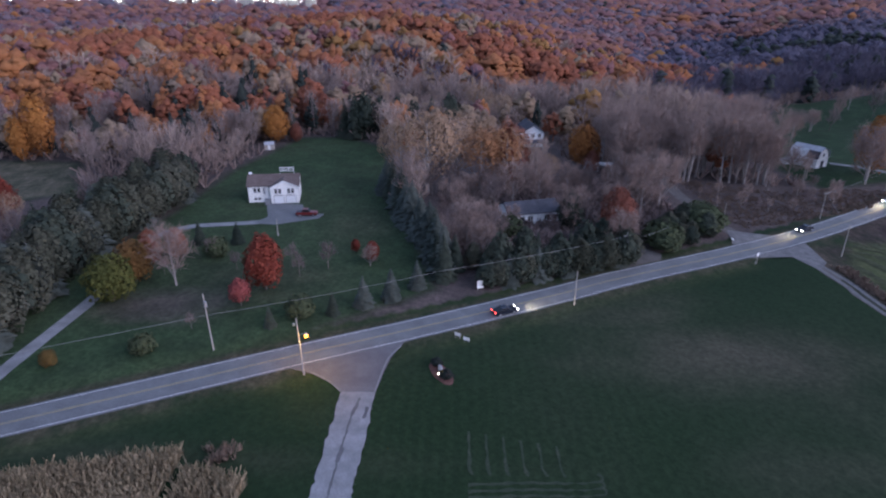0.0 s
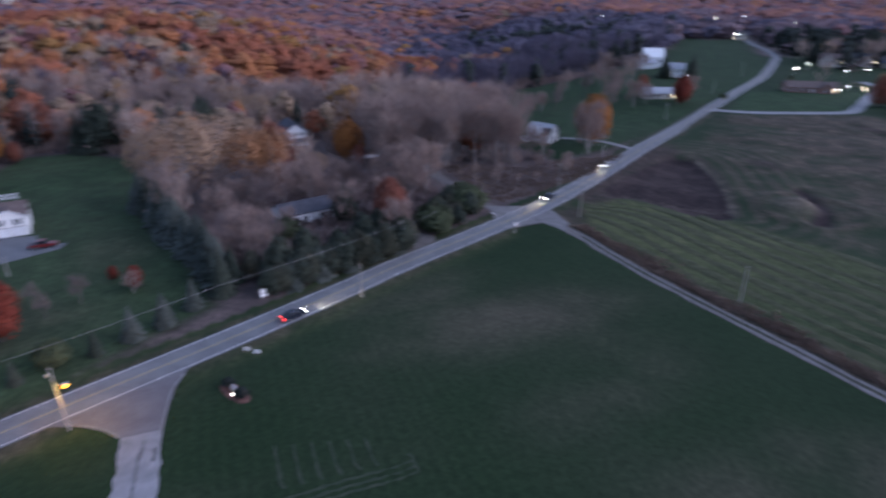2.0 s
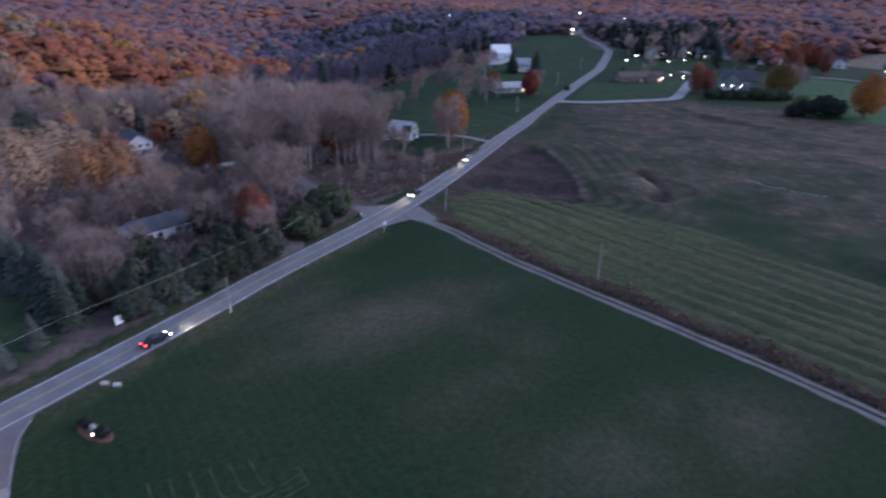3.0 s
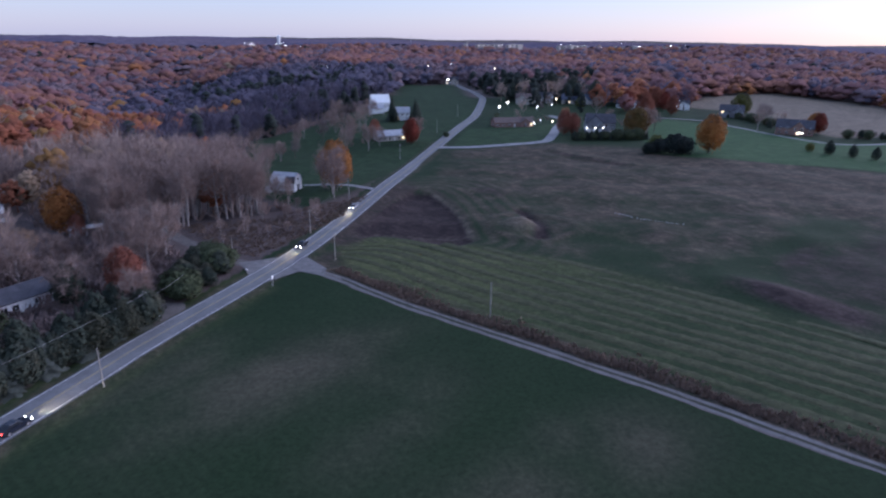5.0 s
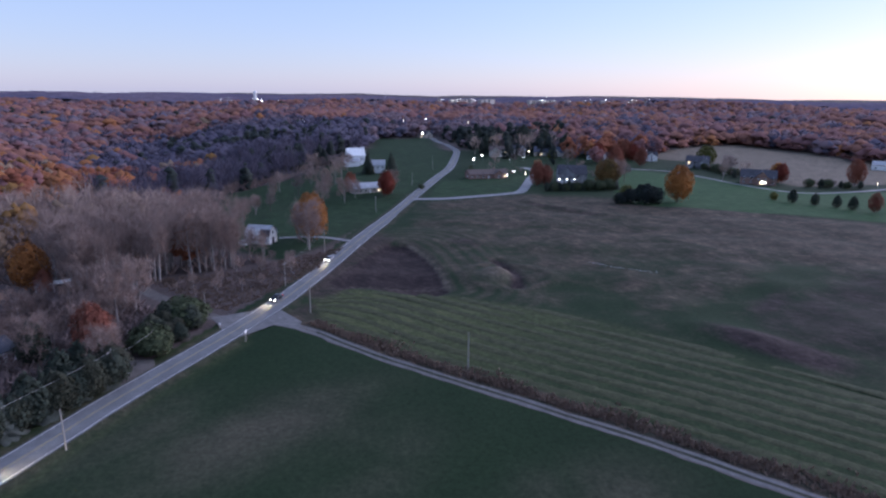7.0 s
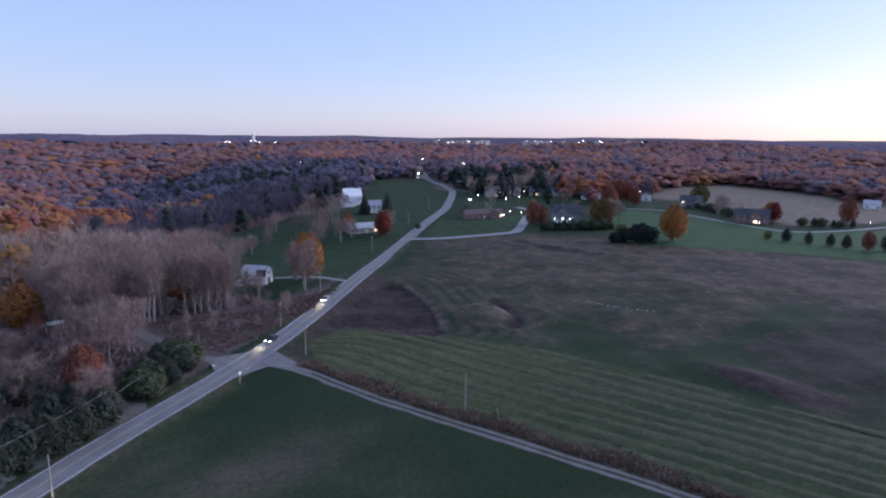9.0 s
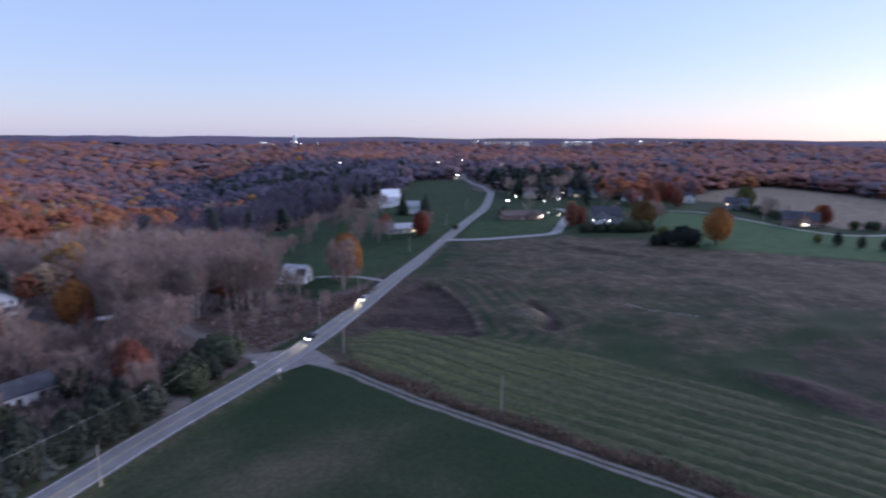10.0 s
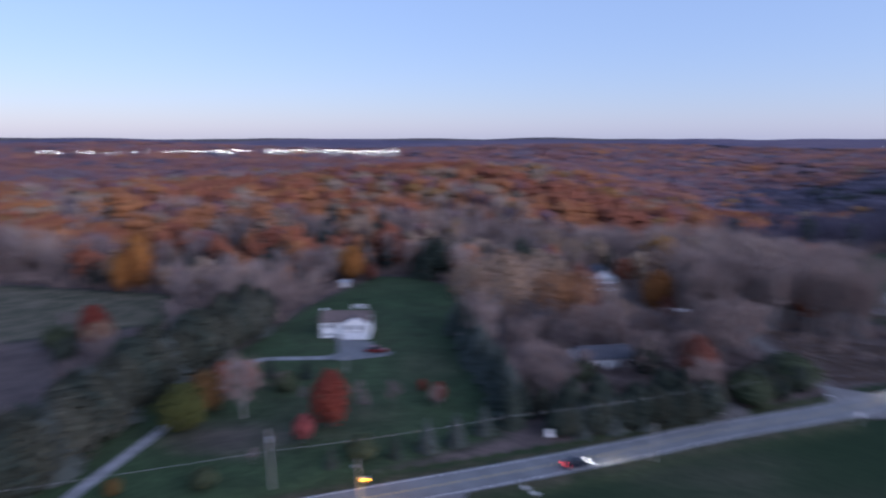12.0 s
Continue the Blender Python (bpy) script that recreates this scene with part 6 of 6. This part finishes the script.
plain_house(446, 352, -52, 17, 10, 5.4, 3.6, CREAM, BROWN_ROOF, "two-storey tan house with lit porch", (-3, 7, 2), 4, {(0, 0), (1, 3)})
plain_house(472, 348, -52, 14, 9, 5.4, 3.4, WHITE_PAINT, DARK_ROOF, "pale two-storey house among trees", (3, 6, 1.5), 4, {(0, 0)})
plain_house(494, 277, -60, 20, 10, 3.2, 3.0, WHITE_PAINT, DARK_ROOF, "white single-storey house among conifers", (4, 7, 1.5), 5, {(0, 1)})
plain_house(519, 242, -64, 15, 10, 4.4, 3.0, WHITE_PAINT, DARK_ROOF, "white house with bright porch lamps", (3, 7, 1.5), 4, {(0, 0)})
plain_house(497, 190, -68, 17, 11, 5.2, 4.0, GREY_SIDING, DARK_ROOF, "grey house with a white gable before the tan field", (5, 7, 2), 4, {(1, 0)})
plain_house(436, 126, -72, 21, 12, 4.6, 4.4, BRICK, DARK_ROOF, "brick house with white front gable and porch lamp", (2, 8, 2), 5, {("w", 0)})
plain_house(596, 83, -75, 11, 9, 4.0, 2.6, WHITE_PAINT, GREY_ROOF, "white shed at the edge of the tan field", None, 3, chimney=False, name="outbuilding")
plain_house(560, 560, -45, 16, 10, 5.0, 3.5, CREAM, DARK_ROOF, "tan house by the bend of the road", (3, 6, 2), 4, {(0, 0), (0, 3)})
plain_house(610, 545, -48, 16, 10, 5.0, 3.5, WHITE_PAINT, DARK_ROOF, "white house beyond the bend of the road", (-3, 6, 2), 4, {(0, 0)})
plain_house(500, 640, -38, 22, 11, 3.2, 3.2, CREAM, GREY_ROOF, "pale single-storey house above the farm", None, 6, {(0, 2)})


# ---- paving by the near drive ----
slab("apron", [(-27.5, 80.6), (-22.5, 78.9), (-19.4, 76.8), (-17.4, 74.6), (-12.2, 74.5), (-11.6, 79.5), (-10.9, 84.0), (-9.2, 88.6)], 0.022, DARK_ASPHALT,
     "dark asphalt apron where the drive meets the road", "apron")
ribbon("driveway", smooth_line([(-14.8, 74.6), (-14.75, 66), (-14.85, 58), (-14.8, 48), (-14.8, 20)], 0.9), 2.55, -2.55, 0.03, CONCRETE, "pale worn driveway with ragged edges leading off the road", "driveway", 0.14, 0.06)
r2 = random.Random(4)
TAR = worn("oil_stained_concrete", (0.085, 0.085, 0.092), (0.13, 0.13, 0.138), 0.5, 5.0, 0.85)
for pts, hw in (([(-14.3, 73.2), (-14.7, 70.5), (-14.9, 68), (-15.0, 64), (-15.1, 60), (-15.2, 55), (-15.25, 48)], 0.16),
                ([(-14.45, 71.8), (-14.7, 70.2), (-14.8, 69.4)], 0.3), ([(-15.0, 62.6), (-15.1, 61.0), (-15.15, 60.0)], 0.32), ([(-12.9, 71.2), (-12.95, 69.8), (-13.0, 68.6)], 0.26)):
    ribbon("drive_stain", smooth_line(pts, 0.5), hw, -hw, 0.034 + hw * 0.006, TAR, "dark stain along the driveway", "stain", 0.07, 0.003)
for pts in ([(-22.8, 79.2), (-19.6, 77.0), (-17.5, 74.7)], [(-9.6, 87.4), (-11.2, 84.0), (-11.9, 79.5), (-12.3, 74.6)]):
    ribbon("kerb", smooth_line(pts, 0.8), 0.08, -0.08, 0.05, CONCRETE, "low pale kerb along the apron", "kerb", 0.01, 0.1)
slab("apron", [(36.2, 120.4), (44.6, 124.6), (45.5, 127.5), (42, 131), (39.5, 130.5), (38.2, 126.0)], 0.021, DIRT, "gravel drive mouth between the hedges", "apron")
slab("apron", [(63.2, 130.6), (76.5, 139.8), (71, 141.5), (66.2, 143.5), (65.0, 138)], 0.024, GRAVEL, "pale paved mouth of the dirt lane", "apron")
slab("apron", [(64.5, 126.4), (81.5, 136.0), (80.6, 124.5), (77.0, 120.5), (74.5, 127.5)], 0.03, GRAVEL, "gravel mouth of the farm lane", "apron")
slab("parking_pad", [(-53.5, 158.2), (-43.2, 157.4), (-41.2, 150.8), (-35.8, 150.2), (-36.6, 147.0), (-46.5, 142.0), (-52.5, 142.8), (-50.0, 147.5)], 0.03, ASPHALT,
     "grey paved parking pad before the garages", "parking pad")


# ---- poles, lamps and cables ----
def utility_pole(x, y, h, label, arm=True, can=False, lean=0.0, rz=25):
    ob = thing("utility_pole", x, y, -0.05, rz, label, "pole", "roadside poles")
    part("post", tube(bmesh.new(), (0, 0, 0), (lean, 0, h), 0.14, 0.09, 8), WOOD_POLE, ob)
    if arm:
        part("crossarm", boxbm(-0.95 + lean, 0.95 + lean, -0.06, 0.06, h - 0.75, h - 0.6, bevel=0.01), WOOD_POLE, ob)
        for k in (-0.85, 0.85):
            part("insulator", tube(bmesh.new(), (k + lean, 0, h - 0.6), (k + lean, 0, h - 0.42), 0.05, 0.035, 6), METAL, ob)
    if can:
        part("transformer", tube(bmesh.new(), (lean * 0.8 + 0.1, -0.38, h - 2.2), (lean * 0.8 + 0.1, -0.38, h - 1.3), 0.26, 0.26, 10), METAL, ob, "grey transformer can")
    return ob


utility_pole(-40.5, 85.0, 10.6, "grey wooden utility pole with transformer on the lawn", False, True, -0.25)
utility_pole(21.9, 103.1, 7.2, "slim pale wooden pole at the roadside", False)
utility_pole(89.7, 77.1, 7.9, "slim wooden pole beside the gravel lane", False, lean=0.15)
utility_pole(35.6, 121.6, 7.6, "wooden pole with lamp beside the hedge", True, True)
utility_pole(85.7, 128.1, 7.6, "wooden utility pole by the lane junction", True)
utility_pole(93.9, 152.8, 7.5, "wooden utility pole beside the scrub", True)
utility_pole(125.5, 176.9, 7.4, "wooden pole by the barn drive", False)
utility_pole(190, 224.5, 7.4, "wooden pole along the far road", True)
utility_pole(264.6, 277, 7.6, "wooden pole near the ranch house", False)
utility_pole(331.9, 325, 9.5, "wooden pole by the farm field", False)
utility_pole(47.9, 204.9, 9.0, "pale wooden pole in the woods", True)
utility_pole(-3.5, 121.0, 8.5, "pale wooden pole behind the evergreens", False)
utility_pole(66.9, 147.9, 5.5, "short wooden post beside the dirt lane", False)
utility_pole(-43.7, 134.7, 4.4, "thin pole on the lawn below the house", False)

lamp_pole = utility_pole(-23.9, 78.7, 10.2, "wooden pole with a lit sodium street lamp", False, False, -0.35)
part("bracket", tube(bmesh.new(), (-0.26, 0, 7.3), (0.75, -0.25, 7.45), 0.035, 0.03, 6), METAL, lamp_pole)
lamp_head = part("lamp_head", tube(bmesh.new(), (0.85, -0.28, 7.2), (0.85, -0.28, 7.5), 0.26, 0.12, 10), METAL, lamp_pole)
bulb = bmesh.new()
bmesh.ops.create_icosphere(bulb, subdivisions=2, radius=0.3, matrix=Matrix.Translation((0.85, -0.28, 7.02)))
part("bulb", bulb, SODIUM, lamp_head, "glowing amber lamp")
part("insulator", tube(bmesh.new(), (-0.75, 0, 9.0), (-0.75, 0, 9.4), 0.16, 0.16, 8), METAL, lamp_pole)
ld = bpy.data.lights.new("street_light", "POINT")
ld.energy, ld.color, ld.shadow_soft_size = 1300, (1.0, 0.5, 0.1), 0.3
new("street_light", ld).matrix_basis = pose(-22.8, 78.7, 6.6)


def cable(p0, p1, sag, r, label):
    bm = bmesh.new()
    n = 14
    P = [Vector(p0).lerp(Vector(p1), i / n) - Vector((0, 0, sag * 4 * (i / n) * (1 - i / n))) for i in range(n + 1)]
    rings = []
    for q in P:
        rings.append([bm.verts.new(q + Vector((dx * r, -dx * 0.5 * r, dz * r))) for dx, dz in ((1, 0), (0, 1), (-1, 0), (0, -1))])
    for a0, b0 in zip(rings[:-1], rings[1:]):
        for j in range(4):
            bm.faces.new((a0[j], a0[(j + 1) % 4], b0[(j + 1) % 4], b0[j]))
    me = bpy.data.meshes.new("cable")
    bm.to_mesh(me)
    bm.free()
    me.materials.append(WIRE)
    tagged(new("cable", me), label, "cable", "overhead cables")


cable((-120, 47.5, 7.2), (-40.5, 84.9, 6.7), 0.7, 0.024, "thin overhead cable beside the road")
cable((-40.5, 84.9, 6.7), (-3.5, 102.8, 6.7), 0.35, 0.024, "thin overhead cable above the roadside trees")
cable((-3.5, 102.8, 6.7), (35.6, 121.5, 6.8), 0.4, 0.03, "thin overhead cable along the hedge")
cable((35.6, 121.6, 5.4), (46.5, 128.5, 6.2), 0.15, 0.026, "short overhead cable to the evergreens")
cable((93.9, 152.8, 6.9), (125.5, 176.9, 6.8), 0.5, 0.025, "thin overhead cable along the road")
cable((85.7, 128.1, 7.0), (93.9, 152.8, 6.9), 0.4, 0.025, "thin overhead cable across the road")


# ---- vehicles ----
def car(x, y, rz, paint, label, lights=True, pickup=False):
    """A car facing its local +x: shaped body, cabin glass, four wheels with rims, lamps."""
    ob = thing("pickup_truck" if pickup else "car", x, y, 0.035, rz, label, "pickup" if pickup else "car")
    L = 2.75 if pickup else 2.35
    wd = 0.95 if pickup else 0.9
    if pickup:
        side = [(-L, 0.45), (L, 0.4), (L + 0.05, 0.8), (L - 0.1, 1.02), (1.05, 1.1), (-L, 1.08)]
        cabin = [(1.0, 1.08), (0.45, 1.78), (-0.95, 1.8), (-1.15, 1.08)]
    else:
        side = [(-L, 0.4), (-L + 0.1, 0.28), (L - 0.1, 0.26), (L, 0.5), (L - 0.12, 0.72), (1.15, 0.92), (-1.75, 0.96), (-L + 0.02, 0.9)]
        cabin = [(1.1, 0.9), (0.35, 1.4), (-0.95, 1.44), (-1.9, 0.94)]
    bm = prism(bmesh.new(), side, -wd, wd)
    bmesh.ops.bevel(bm, geom=list(bm.edges), offset=0.07, segments=2, affect="EDGES")
    body = part("body", bm, paint, ob)
    bm = prism(bmesh.new(), cabin, -wd + 0.14, wd - 0.14)
    bmesh.ops.bevel(bm, geom=list(bm.edges), offset=0.05, segments=1, affect="EDGES")
    part("windows", bm, GLASS, ob, "dark cabin glass")
    tx = [(px, pz) for px, pz in cabin[1:3]]
    part("cabin_roof", boxbm(tx[1][0] + 0.05, tx[0][0] - 0.05, -wd + 0.2, wd - 0.2, tx[0][1] - 0.03, tx[0][1] + 0.06, bevel=0.03), paint, ob)
    if pickup:
        part("bed", boxbm(-L + 0.12, -1.25, -wd + 0.12, wd - 0.12, 1.06, 1.1), DARK_ROOF, ob, "dark open load bed")
    for wx in (-L * 0.6, L * 0.62):
        for wy in (-wd + 0.05, wd - 0.05):
            wh = part("wheel", tube(bmesh.new(), (wx, wy - 0.11, 0.33), (wx, wy + 0.11, 0.33), 0.33, 0.33, 16), RUBBER, ob)
            part("rim", tube(bmesh.new(), (wx, wy - 0.13, 0.33), (wx, wy + 0.13, 0.33), 0.2, 0.2, 10), METAL, wh)
    for wy in (-wd + 0.25, wd - 0.25):
        hb = boxbm(L - 0.14, L + 0.03, wy - 0.2, wy + 0.2, 0.52, 0.74, bevel=0.04)
        part("headlight", hb, HEADLIGHT if lights else GLASS, ob)
        tb = boxbm(-L - 0.02, -L + 0.1, wy - 0.18, wy + 0.18, 0.7, 0.88, bevel=0.03)
        part("tail_light", tb, TAILLIGHT if lights else RED_PAINT, ob)
    if lights:
        for wy in (-0.6, 0.6):
            sd = bpy.data.lights.new("headlight_beam", "SPOT")
            sd.energy, sd.color, sd.spot_size, sd.spot_blend, sd.shadow_soft_size = 3600, (1.0, 0.8, 0.5), radians(34), 0.8, 0.08
            beam = new("headlight_beam", sd)
            m = pose(x, y, 0.035, 0, 0, rz)
            beam.matrix_basis = look(m @ Vector((L + 0.12, wy, 0.62)), m @ Vector((L + 11, wy * 1.3, -0.1)))
    return ob


car(8.5, 99.3, 26, DARK_PAINT, "dark blue sedan driving with its headlights on")
car(120.0, 166.7, 215, SILVER_PAINT, "silver car coming along the road with headlights on")
car(85.2, 143.5, 211, DARK_PAINT, "dark car with bright headlights near the junction")
car(-40.1, 149.0, 4, RED_PAINT, "dark red pickup truck parked on the pad", False, True)


# ---- mower marks on the near field ----
PALE_GRASS = worn("flattened_pale_grass", (0.024, 0.038, 0.022), (0.046, 0.056, 0.036), 0.5, 4.0, 0.95)
for i in range(6):
    x0 = 1.6 + 2.3 * i
    pts = [(x0, 66.5 - 0.5 * i), (x0 + 0.15, 62), (x0 + 0.1, 60.0), (x0 + 0.5, 58.5)]
    ribbon("mower_mark", smooth_line(pts, 0.7), 0.16, -0.16, 0.012, PALE_GRASS, "pale flattened mower mark in the grass", "mower mark", 0.1, 0.01)
for k, yy in enumerate((57.6, 56.5, 55.5)):
    ribbon("mower_mark", smooth_line([(1.5, yy - 0.7), (8, yy - 0.25), (14.5, yy), (18.2, yy + 0.5), (17.6, yy + 1.6)], 0.7), 0.2, -0.2, 0.016 + 0.004 * k, PALE_GRASS,
           "pale flattened mower mark in the grass", "mower mark", 0.12, 0.01)

# grass between the wheel tracks of the farm lane
ribbon("lane_grass", GRAVEL_LANE[6:], 0.32, -0.32, 0.062, worn("lane_grass", (0.022, 0.03, 0.018), (0.05, 0.052, 0.036), 0.6, 4.0, 0.95), "dark grass strip between wheel tracks", "grass strip", 0.12, 0.02)

# ---- small roadside things ----
def sign_board(x, y, rz, w, h, z, mat, label, category="sign"):
    ob = thing("sign", x, y, 0, rz, label, category)
    for px in (-w * 0.36, w * 0.36):
        part("post", boxbm(px - 0.04, px + 0.04, -0.03, 0.03, -0.1, z), WOOD_POLE, ob)
    part("panel", boxbm(-w / 2, w / 2, -0.09, -0.03, z, z + h, bevel=0.01), mat, ob)
    return ob


sign_board(4.2, 108.6, 25, 1.45, 1.7, 0.35, WHITE_PAINT, "white roadside board before the evergreens")
sign_board(-0.1, 90.4, -30, 1.1, 0.6, 0.4, WHITE_PAINT, "small white board on the grass")
sign_board(1.4, 89.1, -30, 1.2, 0.6, 0.35, WHITE_PAINT, "small white board beside its twin")
sign_board(64.6, 123.2, 35, 0.8, 0.8, 1.9, WHITE_PAINT, "pale road sign on a post at the junction")
for x, y, lb in ((38.3, 122.2, "small white mailbox by the hedge"), (35.2, 121.0, "pale mailbox beside the drive"), (64.1, 134.8, "small white box at the lane mouth")):
    mb = thing("mailbox", x, y, 0, 25, lb, "mailbox")
    part("post", boxbm(-0.05, 0.05, -0.05, 0.05, -0.1, 0.95), WOOD_POLE, mb)
    bm = boxbm(-0.14, 0.14, -0.28, 0.28, 0.95, 1.2, bevel=0.05)
    part("box", bm, WHITE_PAINT, mb)

bed = thing("flower_bed", -2.6, 79.9, 0, -62, "oval red mulch bed with shrubs and a lit stone", "flower bed")
bm = bmesh.new()
bmesh.ops.create_uvsphere(bm, u_segments=24, v_segments=10, radius=1.0, matrix=Matrix.Diagonal((3.4, 1.35, 0.22, 1)))
part("mulch", bm, MULCH, bed)
stone = bmesh.new()
bmesh.ops.create_icosphere(stone, subdivisions=3, radius=1.0, matrix=Matrix.Translation((-0.3, 0.1, 0.5)) @ Matrix.Diagonal((0.95, 0.3, 0.6, 1)))
for v in stone.verts:
    v.co += v.normal * 0.09 * noise.noise(v.co * 2.3)
part("stone", stone, GREY_ROOF, bed, "pale upright entrance stone")
part("spotlight", tube(bmesh.new(), (0.55, -0.75, 0.2), (0.5, -0.6, 0.42), 0.05, 0.08, 8), LAMP_WHITE, bed, "small lit spotlight")
for px, py, s in ((-2.1, 0.2, 0.85), (1.75, 0.05, 1.0)):
    V, T = oval_leaves(np.random.default_rng(5), 1.5 * s, 2.1 * s, 420, 0.28, 0.02, 0.1)
    sh = part_mesh("shrub", mesh_tris("shrub", V + np.array([px, py, 0.15]), T, DARK_NEEDLES), bed, "dark clipped shrub")


def yard_light(x, y, h, mat, r, label):
    g = float(land(x, y))
    ob = thing("yard_light", x, y, g, 0, label, "lamp", "lit lamps")
    part("post", tube(bmesh.new(), (0, 0, -0.1), (0, 0, h - r * 0.5), 0.06, 0.05, 6), METAL, ob)
    bm = bmesh.new()
    bmesh.ops.create_icosphere(bm, subdivisions=2, radius=r * 0.58, matrix=Matrix.Translation((0, 0, h)))
    part("globe", bm, mat, ob, "glowing lamp globe")


for x, y, h, mat, r in [(545, 552, 7, LAMP_WHITE, 1.3), (585, 538, 4, LAMP_WHITE, 0.7), (590, 530, 4, LAMP_WHITE, 0.6), (376, 322, 4.5, LAMP_WHITE, 0.85), (408, 340, 4.5, LAMP_WHITE, 0.75),
                        (443, 344, 6, LAMP_WHITE, 0.6), (462, 330, 5, LAMP_WARM, 0.7), (422, 306, 4, LAMP_WHITE, 0.5), (402, 305, 4, LAMP_WHITE, 0.5), (332, 254, 2.5, LAMP_WHITE, 0.55),
                        (350, 262, 2.5, LAMP_WHITE, 0.45), (353, 254, 2.5, LAMP_WARM, 0.45), (345, 248, 2.5, LAMP_WARM, 0.4), (337.5, 216.0, 3, LAMP_WHITE, 0.5), (340.8, 212.0, 3, LAMP_WHITE, 0.5), (343.8, 208.4, 3, LAMP_WHITE, 0.5),
                        (516, 243, 8, LAMP_WHITE, 0.65), (508, 239, 3.2, LAMP_WHITE, 0.6), (424, 119.5, 2.8, LAMP_WHITE, 0.6), (423.5, 117.5, 2.4, LAMP_WHITE, 0.5), (287.5, 327, 2.2, LAMP_WHITE, 0.6),
                        (232.5, 271.5, 2.2, LAMP_WARM, 0.5), (470, 700, 20, LAMP_WHITE, 0.8), (588, 633, 19, LAMP_WARM, 0.8), (640, 640, 20, LAMP_WHITE, 0.8), (640, 560, 16, LAMP_WARM, 0.8), (470, 65, 3, LAMP_WARM, 0.4)]:
    yard_light(x, y, h, mat, r, "glowing lamp on a post by the houses")


# ---- a line of pale stones in the meadow ----
for i in range(24):
    sx = float(np.interp(i / 23, [0, 0.45, 1], [182.4, 181.2, 187.5])) + r2.uniform(-0.5, 0.5)
    sy = 103.1 - 21.9 * i / 23 + r2.uniform(-0.6, 0.6)
    st = thing("boulder", sx, sy, float(extra_height(np.array([sx]), np.array([sy]))[0]) - 0.1, r2.uniform(0, 90), "pale boulder lying in a line in the meadow", "boulder", "meadow stones")
    bm = bmesh.new()
    bmesh.ops.create_icosphere(bm, subdivisions=2, radius=1.0, matrix=Matrix.Diagonal((r2.uniform(0.3, 0.6), r2.uniform(0.25, 0.45), r2.uniform(0.15, 0.3), 1)))
    for v in bm.verts:
        v.co += v.normal * 0.12 * noise.noise(v.co * 3 + Vector((i, 0, 0)))
    part("rock", bm, CONCRETE, st)

# ---- far town, tower and masts ----
def far_town(az0, az1, r0, r1, count, seed, top, label, lamps, size):
    """Pale low buildings and their lamps, far off; top: the height of their roofs."""
    q = random.Random(seed)
    hb, lb = bmesh.new(), bmesh.new()
    for i in range(count):
        az, r = radians(q.uniform(az0, az1)), q.uniform(r0, r1)
        x, y = math.sin(az) * r, math.cos(az) * r
        g = float(land(x, y))
        w, d, h = q.uniform(7, 26) * size, q.uniform(8, 16) * size, top + q.uniform(-2.5, 1.0) * size
        box(hb, x - w / 2, x + w / 2, y - d / 2, y + d / 2, min(g, h - 4) - 2, h)
        for k in range(lamps):
            lx, ly = x + q.uniform(-w, w), y - d * 0.6 - q.uniform(0, 6)
            s = q.uniform(0.35, 0.9) * size
            bmesh.ops.create_icosphere(lb, subdivisions=1, radius=s, matrix=Matrix.Translation((lx, ly, h + q.uniform(-3, 5) * size)))
    for nm, bm, mt, la in (("town", hb, CREAM, label), ("town_lights", lb, LAMP_WHITE, "bright lamps of the far town")):
        me = bpy.data.meshes.new(nm)
        bm.to_mesh(me)
        bm.free()
        me.materials.append(mt)
        tagged(new(nm, me), la, "town", kind="stuff")


far_town(-41, -13, 1380, 1460, 55, 8, 23, "pale commercial buildings of a far town", 4, 0.85)
far_town(46, 65, 2000, 2075, 42, 9, 37, "pale buildings of a town on the skyline", 1, 0.9)
far_town(27, 32.5, 2050, 2120, 8, 10, 26, "lit buildings beside the water tower", 2, 1.0)

tx, ty = math.sin(radians(29.9)) * 2100, math.cos(radians(29.9)) * 2100
tg = float(land(tx, ty))
tower = thing("water_tower", tx, ty, tg, 0, "pale water tower rising above far woods", "water tower")
part("column", tube(bmesh.new(), (0, 0, -1), (0, 0, 44 - tg), 4.6, 4.6, 16), WHITE_PAINT, tower)
tank = tube(bmesh.new(), (0, 0, 44 - tg), (0, 0, 53 - tg), 5.2, 5.2, 20)
tube(tank, (0, 0, 53 - tg), (0, 0, 55.5 - tg), 5.2, 1.5, 20)
part("tank", tank, WHITE_PAINT, tower)
mx, my = math.sin(radians(41.3)) * 2600, math.cos(radians(41.3)) * 2600
mg = float(land(mx, my))
mast = thing("radio_mast", mx, my, mg, 0, "thin far radio mast above the woods", "mast")
part("mast", tube(bmesh.new(), (0, 0, -1), (0, 0, 60 - mg), 1.1, 0.6, 4), METAL, mast)
